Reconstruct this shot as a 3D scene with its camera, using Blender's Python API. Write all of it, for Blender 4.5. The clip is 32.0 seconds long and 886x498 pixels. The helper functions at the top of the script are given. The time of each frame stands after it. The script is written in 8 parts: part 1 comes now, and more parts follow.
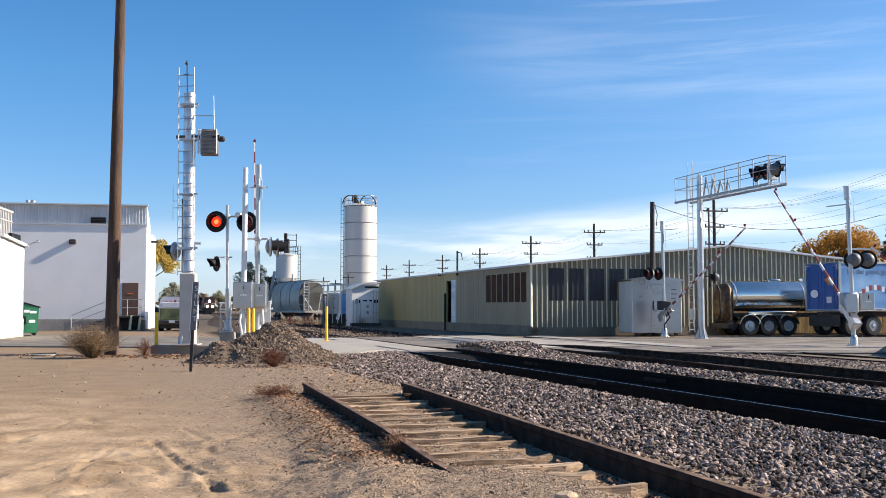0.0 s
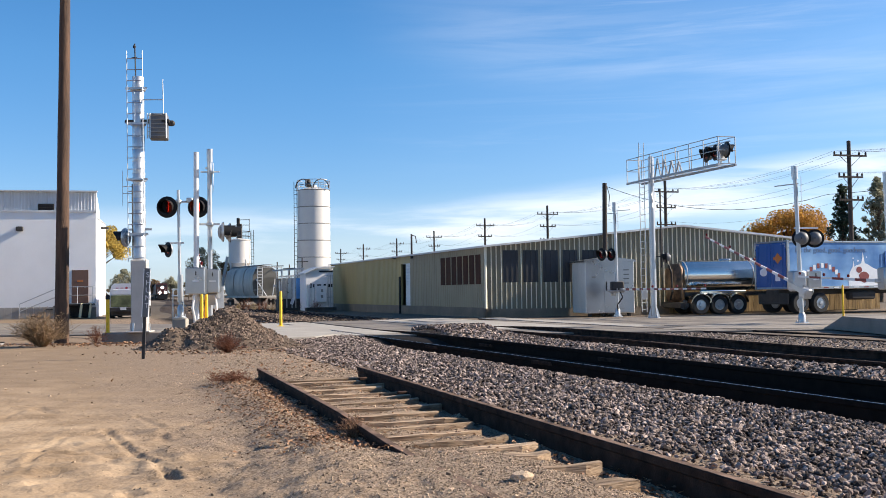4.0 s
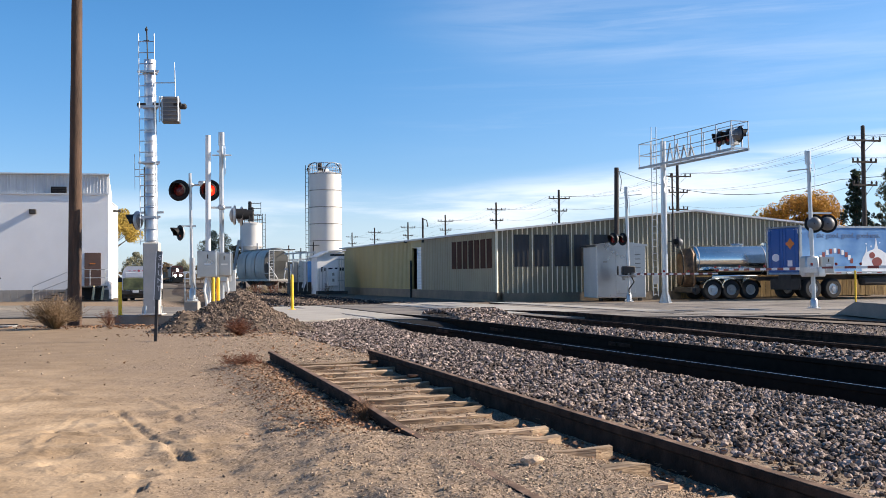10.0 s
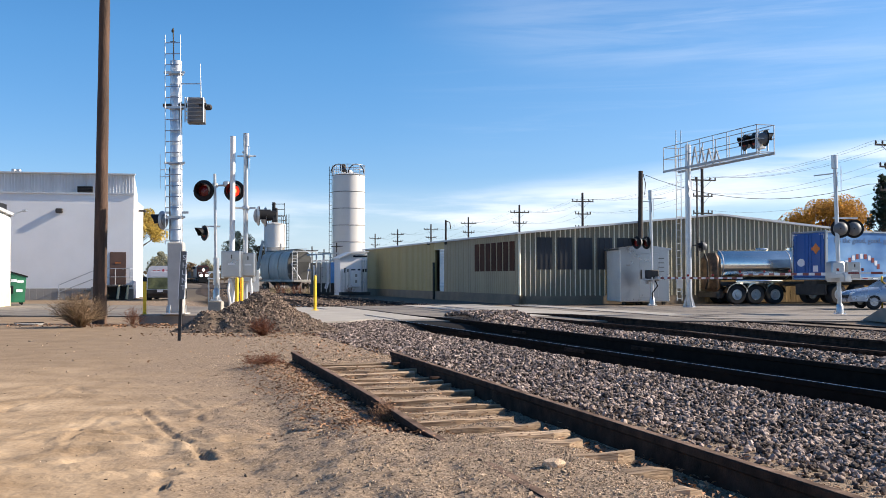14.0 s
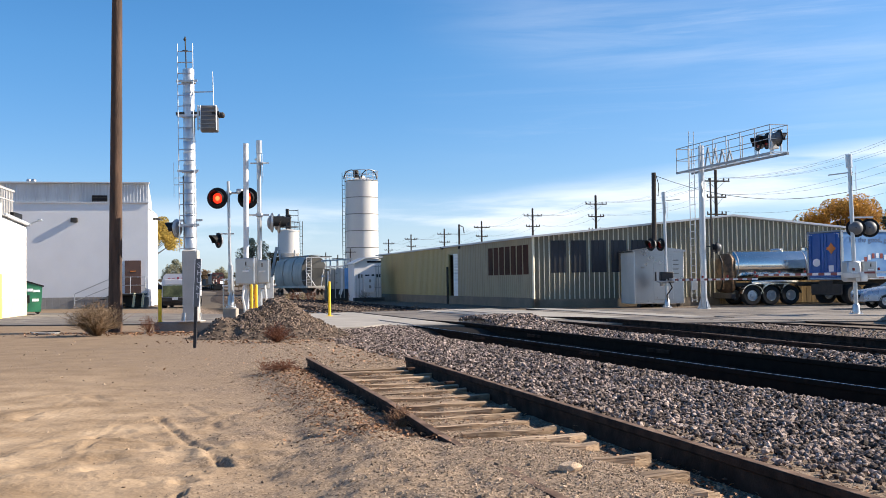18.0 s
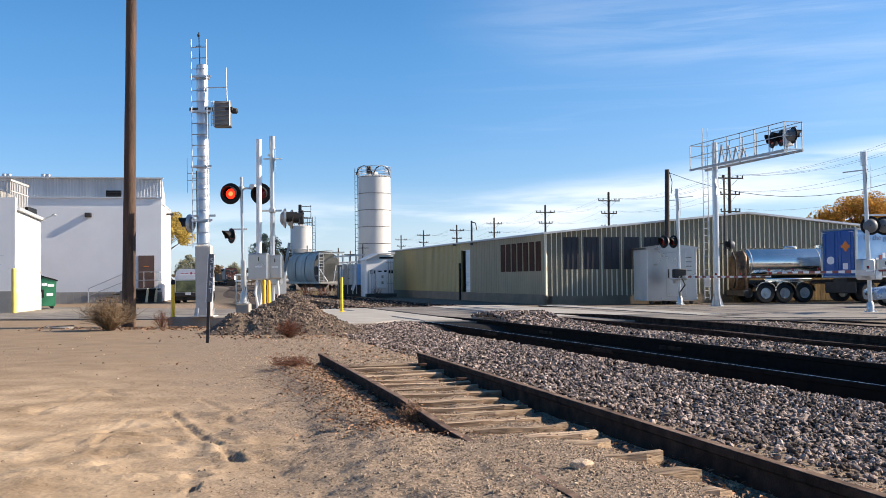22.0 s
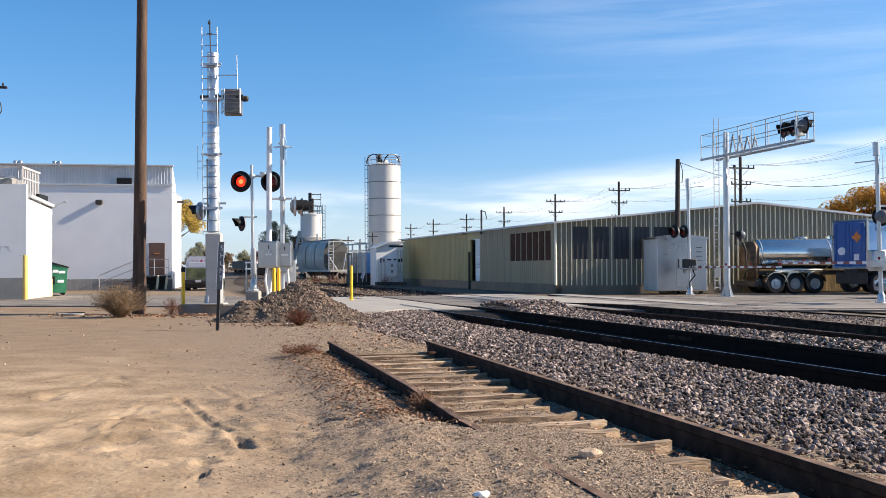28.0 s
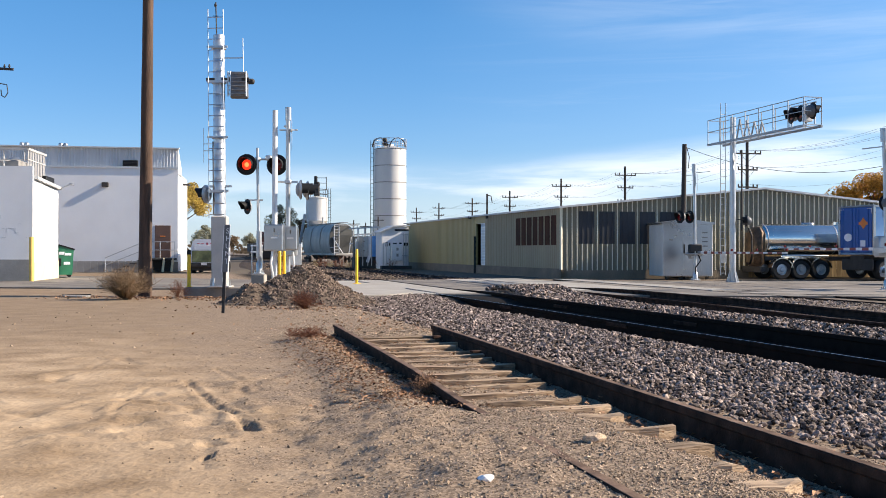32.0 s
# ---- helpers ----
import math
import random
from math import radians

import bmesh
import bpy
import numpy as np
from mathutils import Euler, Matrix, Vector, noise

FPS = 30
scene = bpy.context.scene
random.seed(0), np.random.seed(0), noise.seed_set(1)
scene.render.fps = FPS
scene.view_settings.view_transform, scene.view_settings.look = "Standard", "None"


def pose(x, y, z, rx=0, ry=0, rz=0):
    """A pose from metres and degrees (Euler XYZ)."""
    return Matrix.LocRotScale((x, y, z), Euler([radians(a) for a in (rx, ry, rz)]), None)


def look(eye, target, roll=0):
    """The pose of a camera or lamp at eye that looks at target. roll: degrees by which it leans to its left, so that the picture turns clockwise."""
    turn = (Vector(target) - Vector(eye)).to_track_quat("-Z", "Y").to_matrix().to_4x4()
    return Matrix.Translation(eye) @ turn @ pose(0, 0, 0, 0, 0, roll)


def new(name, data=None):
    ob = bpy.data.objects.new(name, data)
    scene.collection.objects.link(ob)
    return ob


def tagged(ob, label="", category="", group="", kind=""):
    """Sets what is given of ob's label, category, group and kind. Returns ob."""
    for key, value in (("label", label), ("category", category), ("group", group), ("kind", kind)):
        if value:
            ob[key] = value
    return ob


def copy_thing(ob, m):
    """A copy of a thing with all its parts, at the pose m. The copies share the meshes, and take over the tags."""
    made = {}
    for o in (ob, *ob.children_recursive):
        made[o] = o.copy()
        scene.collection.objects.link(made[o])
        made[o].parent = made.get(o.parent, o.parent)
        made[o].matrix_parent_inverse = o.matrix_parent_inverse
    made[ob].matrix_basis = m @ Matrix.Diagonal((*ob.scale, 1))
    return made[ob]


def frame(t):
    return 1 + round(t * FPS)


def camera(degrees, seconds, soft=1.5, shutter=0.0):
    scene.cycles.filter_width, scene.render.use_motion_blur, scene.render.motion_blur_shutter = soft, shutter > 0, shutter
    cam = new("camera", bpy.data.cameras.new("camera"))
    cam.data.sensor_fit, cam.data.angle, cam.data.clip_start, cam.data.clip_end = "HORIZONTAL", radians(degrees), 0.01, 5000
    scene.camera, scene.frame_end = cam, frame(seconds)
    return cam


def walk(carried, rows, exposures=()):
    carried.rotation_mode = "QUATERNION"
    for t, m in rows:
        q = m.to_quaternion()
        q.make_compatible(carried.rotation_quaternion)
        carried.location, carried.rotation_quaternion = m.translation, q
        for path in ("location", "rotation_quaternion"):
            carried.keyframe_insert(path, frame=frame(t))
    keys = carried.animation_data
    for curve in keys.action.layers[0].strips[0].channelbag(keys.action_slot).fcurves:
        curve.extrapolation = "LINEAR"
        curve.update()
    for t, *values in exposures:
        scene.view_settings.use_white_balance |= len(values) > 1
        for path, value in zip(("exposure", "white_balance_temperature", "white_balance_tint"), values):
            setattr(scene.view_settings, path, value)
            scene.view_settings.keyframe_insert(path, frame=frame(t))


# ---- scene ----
cam = camera(46.9, 32.0, soft=0.8)
WALK = [
    (0, 0.004, 3.322, 0.037),
    (0.5, -0.738, 3.061, 0.129),
    (1, -1.216, 3.284, 0.395),
    (1.5, -2.216, 2.026, 0.375),
    (2, -3.023, 2.225, 0.802),
    (2.5, -3.030, 2.094, 0.801),
    (3, -2.839, 2.291, 0.731),
    (3.5, -2.727, 2.367, 0.777),
    (4, -2.530, 2.351, 0.799),
    (4.5, -2.264, 2.286, 0.609),
    (6.5, -1.632, 1.987, 0.600),
    (7, -1.776, 1.731, 0.448),
    (7.5, -1.697, 1.664, 0.431),
    (8, -1.901, 1.729, 0.473),
    (8.5, -1.919, 1.620, 0.407),
    (9, -1.858, 1.671, 0.509),
    (9.5, -1.953, 1.532, 0.623),
    (10, -1.909, 1.462, 0.580),
    (10.5, -1.642, 1.472, 0.590),
    (11, -1.463, 1.463, 0.533),
    (11.5, -1.182, 1.453, 0.427),
    (12, -1.004, 1.296, 0.501),
    (12.5, -0.584, 1.329, 0.517),
    (13, -0.518, 1.272, 0.449),
    (13.5, -0.489, 1.372, 0.279),
    (14, -0.640, 1.587, 0.078),
    (14.5, -0.645, 1.779, 0.086),
    (16.5, -0.007, 1.823, 0.582),
    (17, -0.045, 1.733, 0.654),
    (17.5, 0.001, 1.796, 0.780),
    (18, 0.140, 1.844, 0.768),
    (18.5, 0.099, 1.766, 0.846),
    (19, -0.001, 1.750, 0.746),
    (19.5, -0.020, 1.850, 0.741),
    (20, 0.341, 1.940, 0.753),
    (20.5, 0.430, 1.937, 0.709),
    (21, 0.651, 1.718, 0.769),
    (21.5, 0.669, 1.656, 0.706),
    (22, 0.829, 1.641, 0.525),
    (22.5, 0.884, 1.772, 0.439),
    (23, 1.048, 1.887, 0.466),
    (23.5, 1.434, 1.891, 0.553),
    (24, 1.741, 1.911, 0.569),
    (24.5, 1.751, 2.016, 0.613),
    (25, 1.723, 2.095, 0.589),
    (25.5, 1.599, 2.072, 0.704),
    (26, 1.075, 1.700, 0.625),
    (26.5, 1.186, 1.426, 0.415),
    (28.5, 1.442, 0.932, 0.153),
    (29, 1.611, 0.855, 0.020),
    (29.5, 1.768, 0.789, 0.041),
    (30, 1.804, 0.821, 0.062),
    (30.5, 1.674, 0.795, 0.028),
    (31, 1.568, 0.610, 0.012),
    (31.5, 1.452, 0.257, 0.038),
    (32, 1.668, 0.122, -0.077),
]
walk(cam, [(t, pose(0, 0, 1.35, 90 + p, r, y)) for t, y, p, r in WALK], [(0, 0.85, 7050, 12.5), (32, 0.85, 7050, 12.5)])

# ---- world and sun ----
SUN_EL, SUN_AZ = 29.5, 85.0          # degrees; azimuth clockwise from +y


def make_world():
    w = bpy.data.worlds.new("sky")
    scene.world = w
    w.use_nodes = True
    nt = w.node_tree
    nt.nodes.clear()
    N = nt.nodes.new
    L = nt.links.new
    out, bg, sky = N("ShaderNodeOutputWorld"), N("ShaderNodeBackground"), N("ShaderNodeTexSky")
    sky.sky_type, sky.sun_disc = "NISHITA", False
    sky.sun_elevation, sky.sun_rotation = radians(SUN_EL), radians(SUN_AZ)
    sky.altitude, sky.air_density, sky.dust_density, sky.ozone_density = 1500, 1.0, 0.0, 4.0
    tc, sep = N("ShaderNodeTexCoord"), N("ShaderNodeSeparateXYZ")
    L(tc.outputs["Generated"], sep.inputs[0])

    def math(op, a, b=None, clamp=False):
        m = N("ShaderNodeMath")
        m.operation, m.use_clamp = op, clamp
        for i, v in enumerate((a, b)):
            if v is None:
                continue
            if isinstance(v, (int, float)):
                m.inputs[i].default_value = v
            else:
                L(v, m.inputs[i])
        return m.outputs[0]

    def noise_on(scale, turn, size, detail, rough, warp=0.0, place=(0, 0, 0)):
        m, n = N("ShaderNodeMapping"), N("ShaderNodeTexNoise")
        m.inputs["Scale"].default_value, m.inputs["Rotation"].default_value, m.inputs["Location"].default_value = scale, turn, place
        L(tc.outputs["Generated"], m.inputs[0]), L(m.outputs[0], n.inputs["Vector"])
        n.inputs["Scale"].default_value, n.inputs["Detail"].default_value = size, detail
        n.inputs["Roughness"].default_value, n.inputs["Distortion"].default_value = rough, warp
        return n.outputs[0]

    def smooth(v, lo, hi, to0=0.0, to1=1.0):
        r = N("ShaderNodeMapRange")
        r.interpolation_type = "SMOOTHSTEP"
        for i, k in ((1, lo), (2, hi), (3, to0), (4, to1)):
            r.inputs[i].default_value = k
        L(v, r.inputs[0])
        return r.outputs[0]
    dx, dz = sep.outputs[0], sep.outputs[2]
    # long thin streaks of high cloud that sink towards the sun's side
    tilt = math("ADD", dz, math("MULTIPLY", dx, 0.21))
    wob = math("ADD", tilt, math("MULTIPLY", math("SUBTRACT", noise_on((1, 1, 2), (0, 0, 0), 3.0, 3, 0.5), 0.5), 0.07))
    streak = noise_on((1.6, 1.6, 22), (0, radians(12), 0), 1.5, 7, 0.6, 0.6, (3.1, 0.4, 0.7))
    ridge = math("MULTIPLY", smooth(wob, 0.205, 0.262), smooth(wob, 0.262, 0.335, 1.0, 0.0))
    cl = math("MULTIPLY", math("MULTIPLY", ridge, smooth(dx, -0.06, 0.16)), smooth(streak, 0.3, 0.72))
    cl = math("MULTIPLY", cl, 0.165)
    # thinner strands above and below it
    strand = noise_on((1.4, 1.4, 26), (0, radians(14), 0), 1.9, 7, 0.62, 0.8, (7.7, 2.0, 0.1))
    lo = math("MULTIPLY", math("MULTIPLY", smooth(strand, 0.5, 0.8), smooth(dx, -0.1, 0.3)), smooth(dz, 0.08, 0.16))
    cl = math("MAXIMUM", cl, math("MULTIPLY", lo, 0.14))
    # thin veil that thickens towards the sun
    veil = math("MULTIPLY", math("ADD", dx, 0.05), 0.15, True)
    cl = math("ADD", cl, math("MULTIPLY", veil, smooth(dz, 0.02, 0.14)), True)
    # low bank of brighter streaks above the horizon, higher towards the sun's side
    bank = noise_on((2.1, 2.1, 15), (0.0, radians(7), 0), 2.0, 7, 0.55, 0.3, (1.3, 0.2, 0.35))
    lowz = math("SUBTRACT", dz, math("MULTIPLY", math("MAXIMUM", dx, 0.0), 0.11))
    band = math("MULTIPLY", smooth(lowz, 0.012, 0.055), smooth(lowz, 0.056, 0.09, 1.0, 0.0))
    side = smooth(dx, -0.35, 0.12, 0.35, 1.0)
    cl3 = math("MULTIPLY", math("MULTIPLY", smooth(bank, 0.4, 0.63), band), math("MULTIPLY", side, 0.66))
    haze = math("MULTIPLY", math("MULTIPLY", smooth(lowz, 0.0, 0.05), smooth(lowz, 0.06, 0.1, 1.0, 0.0)), math("MULTIPLY", side, 0.13))
    cl = math("MAXIMUM", cl, math("ADD", cl3, haze, True))
    mix = N("ShaderNodeMix")
    mix.data_type = "RGBA"
    hs = N("ShaderNodeHueSaturation")
    hs.inputs["Saturation"].default_value = 1.25
    L(sky.outputs[0], hs.inputs["Color"])
    # the air over the plain is clear: the horizon is pale blue, not white
    low = N("ShaderNodeValToRGB")
    le = low.color_ramp.elements
    le[0].position, le[0].color = 0.0, (0.56, 0.64, 0.95, 1)
    le[1].position, le[1].color = 0.22, (1, 1, 1, 1)
    e2 = le.new(0.05)
    e2.color = (0.78, 0.76, 0.86, 1)
    L(sep.outputs[2], low.inputs[0])
    dim = N("ShaderNodeMix")
    dim.data_type, dim.blend_type = "RGBA", "MULTIPLY"
    dim.inputs["Factor"].default_value = 1.0
    L(hs.outputs[0], dim.inputs["A"]), L(low.outputs[0], dim.inputs["B"])
    L(cl, mix.inputs["Factor"]), L(dim.outputs["Result"], mix.inputs["A"])
    mix.inputs["B"].default_value = (6.6, 7.2, 8.0, 1)
    L(mix.outputs["Result"], bg.inputs[0])
    bg.inputs[1].default_value = 0.1
    L(bg.outputs[0], out.inputs[0])
    sun = bpy.data.lights.new("sun", "SUN")
    sun.energy, sun.angle, sun.color = 5.0, radians(0.53), (1.0, 0.93, 0.82)
    a, e = radians(SUN_AZ), radians(SUN_EL)
    d = Vector((math_sin(a) * math_cos(e), math_cos(a) * math_cos(e), math_sin(e)))
    ob = new("sun", sun)
    ob.matrix_world = look(d * 60, (0, 0, 0))


math_sin, math_cos = math.sin, math.cos
make_world()

# ---- materials ----


def material(name, col, rough=0.6, metal=0.0, var=0.15, scale=3.0, fine=60.0, bump=0.15, tint=None, per_ob=0.0,
             stretch=(1, 1, 1), emit=0.0, island=0.0, spec=0.5):
    """A surface with stains at one scale and grain at another."""
    m = bpy.data.materials.new(name)
    m.use_nodes = True
    nt = m.node_tree
    N, L = nt.nodes.new, nt.links.new
    b = nt.nodes["Principled BSDF"]
    b.inputs["Metallic"].default_value = metal
    b.inputs["Specular IOR Level"].default_value = spec
    tc, mp = N("ShaderNodeTexCoord"), N("ShaderNodeMapping")
    mp.inputs["Scale"].default_value = stretch
    L(tc.outputs["Object"], mp.inputs[0])
    a, g = N("ShaderNodeTexNoise"), N("ShaderNodeTexNoise")
    a.inputs["Scale"].default_value, a.inputs["Detail"].default_value = scale, 6
    g.inputs["Scale"].default_value, g.inputs["Detail"].default_value = fine, 4
    L(mp.outputs[0], a.inputs["Vector"]), L(mp.outputs[0], g.inputs["Vector"])
    dark = [c * (1 - var) for c in col]
    light = [min(1, c * (1 + var)) for c in (tint or col)]
    ramp = N("ShaderNodeValToRGB")
    ramp.color_ramp.elements[0].position, ramp.color_ramp.elements[1].position = 0.3, 0.7
    ramp.color_ramp.elements[0].color, ramp.color_ramp.elements[1].color = (*dark, 1), (*light, 1)
    L(a.outputs[0], ramp.inputs[0])
    hsv = N("ShaderNodeHueSaturation")
    L(ramp.outputs[0], hsv.inputs["Color"])
    mr = N("ShaderNodeMapRange")
    mr.inputs[3].default_value, mr.inputs[4].default_value = 1 - var, 1 + var
    L(g.outputs[0], mr.inputs[0])
    val = mr.outputs[0]
    for amount, source in ((per_ob, "ob"), (island, "island")):
        if amount:
            info = N("ShaderNodeObjectInfo") if source == "ob" else N("ShaderNodeNewGeometry")
            r = N("ShaderNodeMapRange")
            r.inputs[3].default_value, r.inputs[4].default_value = 1 - amount, 1 + amount
            L(info.outputs["Random" if source == "ob" else "Random Per Island"], r.inputs[0])
            mm = N("ShaderNodeMath")
            mm.operation = "MULTIPLY"
            L(val, mm.inputs[0]), L(r.outputs[0], mm.inputs[1])
            val = mm.outputs[0]
    L(val, hsv.inputs["Value"])
    L(hsv.outputs[0], b.inputs["Base Color"])
    rr = N("ShaderNodeMapRange")
    rr.inputs[3].default_value, rr.inputs[4].default_value = max(0.02, rough - 0.12), min(1, rough + 0.12)
    L(a.outputs[0], rr.inputs[0]), L(rr.outputs[0], b.inputs["Roughness"])
    if bump:
        bp = N("ShaderNodeBump")
        bp.inputs["Strength"].default_value, bp.inputs["Distance"].default_value = bump, 0.02
        L(g.outputs[0], bp.inputs["Height"]), L(bp.outputs[0], b.inputs["Normal"])
    if emit:
        b.inputs["Emission Color"].default_value, b.inputs["Emission Strength"].default_value = (*col, 1), emit
    return m


def ground_material():
    """Dry sandy soil, browner and stonier beside the old siding, greyer beside the road."""
    m = material("dry_soil", (0.31, 0.21, 0.125), 0.95, var=0.17, scale=1.7, fine=20, bump=0.6, tint=(0.43, 0.31, 0.2), spec=0.12)
    nt = m.node_tree
    N, L = nt.nodes.new, nt.links.new
    b = nt.nodes["Principled BSDF"]
    base = b.inputs["Base Color"].links[0].from_socket
    geo, sep = N("ShaderNodeNewGeometry"), N("ShaderNodeSeparateXYZ")
    L(geo.outputs["Position"], sep.inputs[0])

    def mth(op, a, b2=None):
        k = N("ShaderNodeMath")
        k.operation = op
        for i, v in enumerate((a, b2)):
            if v is not None:
                if isinstance(v, (int, float)):
                    k.inputs[i].default_value = v
                else:
                    L(v, k.inputs[i])
        return k.outputs[0]
    off = mth("ADD", mth("MULTIPLY", sep.outputs[0], 0.954), mth("MULTIPLY", sep.outputs[1], 0.3007))
    nz = N("ShaderNodeTexNoise")
    nz.inputs["Scale"].default_value, nz.inputs["Detail"].default_value = 0.9, 6
    L(geo.outputs["Position"], nz.inputs["Vector"])
    off2 = mth("ADD", off, mth("MULTIPLY", mth("SUBTRACT", nz.outputs[0], 0.5), 3.4))
    mr = N("ShaderNodeMapRange")
    mr.interpolation_type = "SMOOTHSTEP"
    mr.inputs[1].default_value, mr.inputs[2].default_value = -0.6, 2.0
    L(off2, mr.inputs[0])
    sp = N("ShaderNodeTexVoronoi")
    sp.inputs["Scale"].default_value = 75
    L(geo.outputs["Position"], sp.inputs["Vector"])
    stones = N("ShaderNodeValToRGB")
    e = stones.color_ramp.elements
    e[0].color, e[1].color = (0.08, 0.056, 0.039, 1), (0.42, 0.31, 0.22, 1)
    L(sp.outputs["Color"], stones.inputs[0])
    mix = N("ShaderNodeMix")
    mix.data_type = "RGBA"
    # packed and greyer towards the street
    mr5 = N("ShaderNodeMapRange")
    mr5.interpolation_type = "SMOOTHSTEP"
    mr5.inputs[1].default_value, mr5.inputs[2].default_value, mr5.inputs[4].default_value = 9.5, 21.0, 0.75
    L(mth("ADD", sep.outputs[1], mth("MULTIPLY", nz.outputs[0], 5.0)), mr5.inputs[0])
    packed = N("ShaderNodeMix")
    packed.data_type = "RGBA"
    L(mr5.outputs[0], packed.inputs["Factor"]), L(base, packed.inputs["A"])
    packed.inputs["B"].default_value = (0.215, 0.155, 0.105, 1)
    L(mr.outputs[0], mix.inputs["Factor"]), L(packed.outputs["Result"], mix.inputs["A"]), L(stones.outputs[0], mix.inputs["B"])
    # stone dust under the ballast, blackened for the shade between stones and rails
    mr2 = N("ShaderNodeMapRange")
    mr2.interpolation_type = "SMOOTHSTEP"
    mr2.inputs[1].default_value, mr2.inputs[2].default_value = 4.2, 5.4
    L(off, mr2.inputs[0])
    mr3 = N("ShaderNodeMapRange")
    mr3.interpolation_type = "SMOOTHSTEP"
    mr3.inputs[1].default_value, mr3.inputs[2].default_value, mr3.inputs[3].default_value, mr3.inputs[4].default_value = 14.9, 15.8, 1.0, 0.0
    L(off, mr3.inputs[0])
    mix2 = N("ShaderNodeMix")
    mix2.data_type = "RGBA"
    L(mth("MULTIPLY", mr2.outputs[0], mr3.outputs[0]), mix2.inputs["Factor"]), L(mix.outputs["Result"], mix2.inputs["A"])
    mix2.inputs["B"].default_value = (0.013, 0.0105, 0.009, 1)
    # greyer hard-packed grit on the far side of the tracks
    mr4 = N("ShaderNodeMapRange")
    mr4.interpolation_type = "SMOOTHSTEP"
    mr4.inputs[1].default_value, mr4.inputs[2].default_value, mr4.inputs[4].default_value = 14.9, 15.8, 0.8
    L(off, mr4.inputs[0])
    grit = N("ShaderNodeValToRGB")
    e = grit.color_ramp.elements
    e[0].position, e[1].position = 0.35, 0.65
    e[0].color, e[1].color = (0.1, 0.08, 0.064, 1), (0.2, 0.162, 0.128, 1)
    L(nz.outputs[0], grit.inputs[0])
    mix3 = N("ShaderNodeMix")
    mix3.data_type = "RGBA"
    L(mr4.outputs[0], mix3.inputs["Factor"]), L(mix2.outputs["Result"], mix3.inputs["A"]), L(grit.outputs[0], mix3.inputs["B"])
    mr6 = N("ShaderNodeMapRange")
    mr6.interpolation_type = "SMOOTHSTEP"
    mr6.inputs[1].default_value, mr6.inputs[2].default_value, mr6.inputs[4].default_value = 58, 66, 0.7
    L(sep.outputs[1], mr6.inputs[0])
    mix4 = N("ShaderNodeMix")
    mix4.data_type = "RGBA"
    L(mr6.outputs[0], mix4.inputs["Factor"]), L(mix3.outputs["Result"], mix4.inputs["A"])
    mix4.inputs["B"].default_value = (0.16, 0.13, 0.1, 1)
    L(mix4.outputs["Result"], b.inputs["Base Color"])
    return m


def siding_material(name, col, pitch=0.3):
    """Painted ribbed metal sheet, faded and streaked downwards."""
    return material(name, col, 0.5, var=0.12, scale=0.8, fine=9, bump=0.05, stretch=(1.4, 1.4, 0.18))


MAT = {}


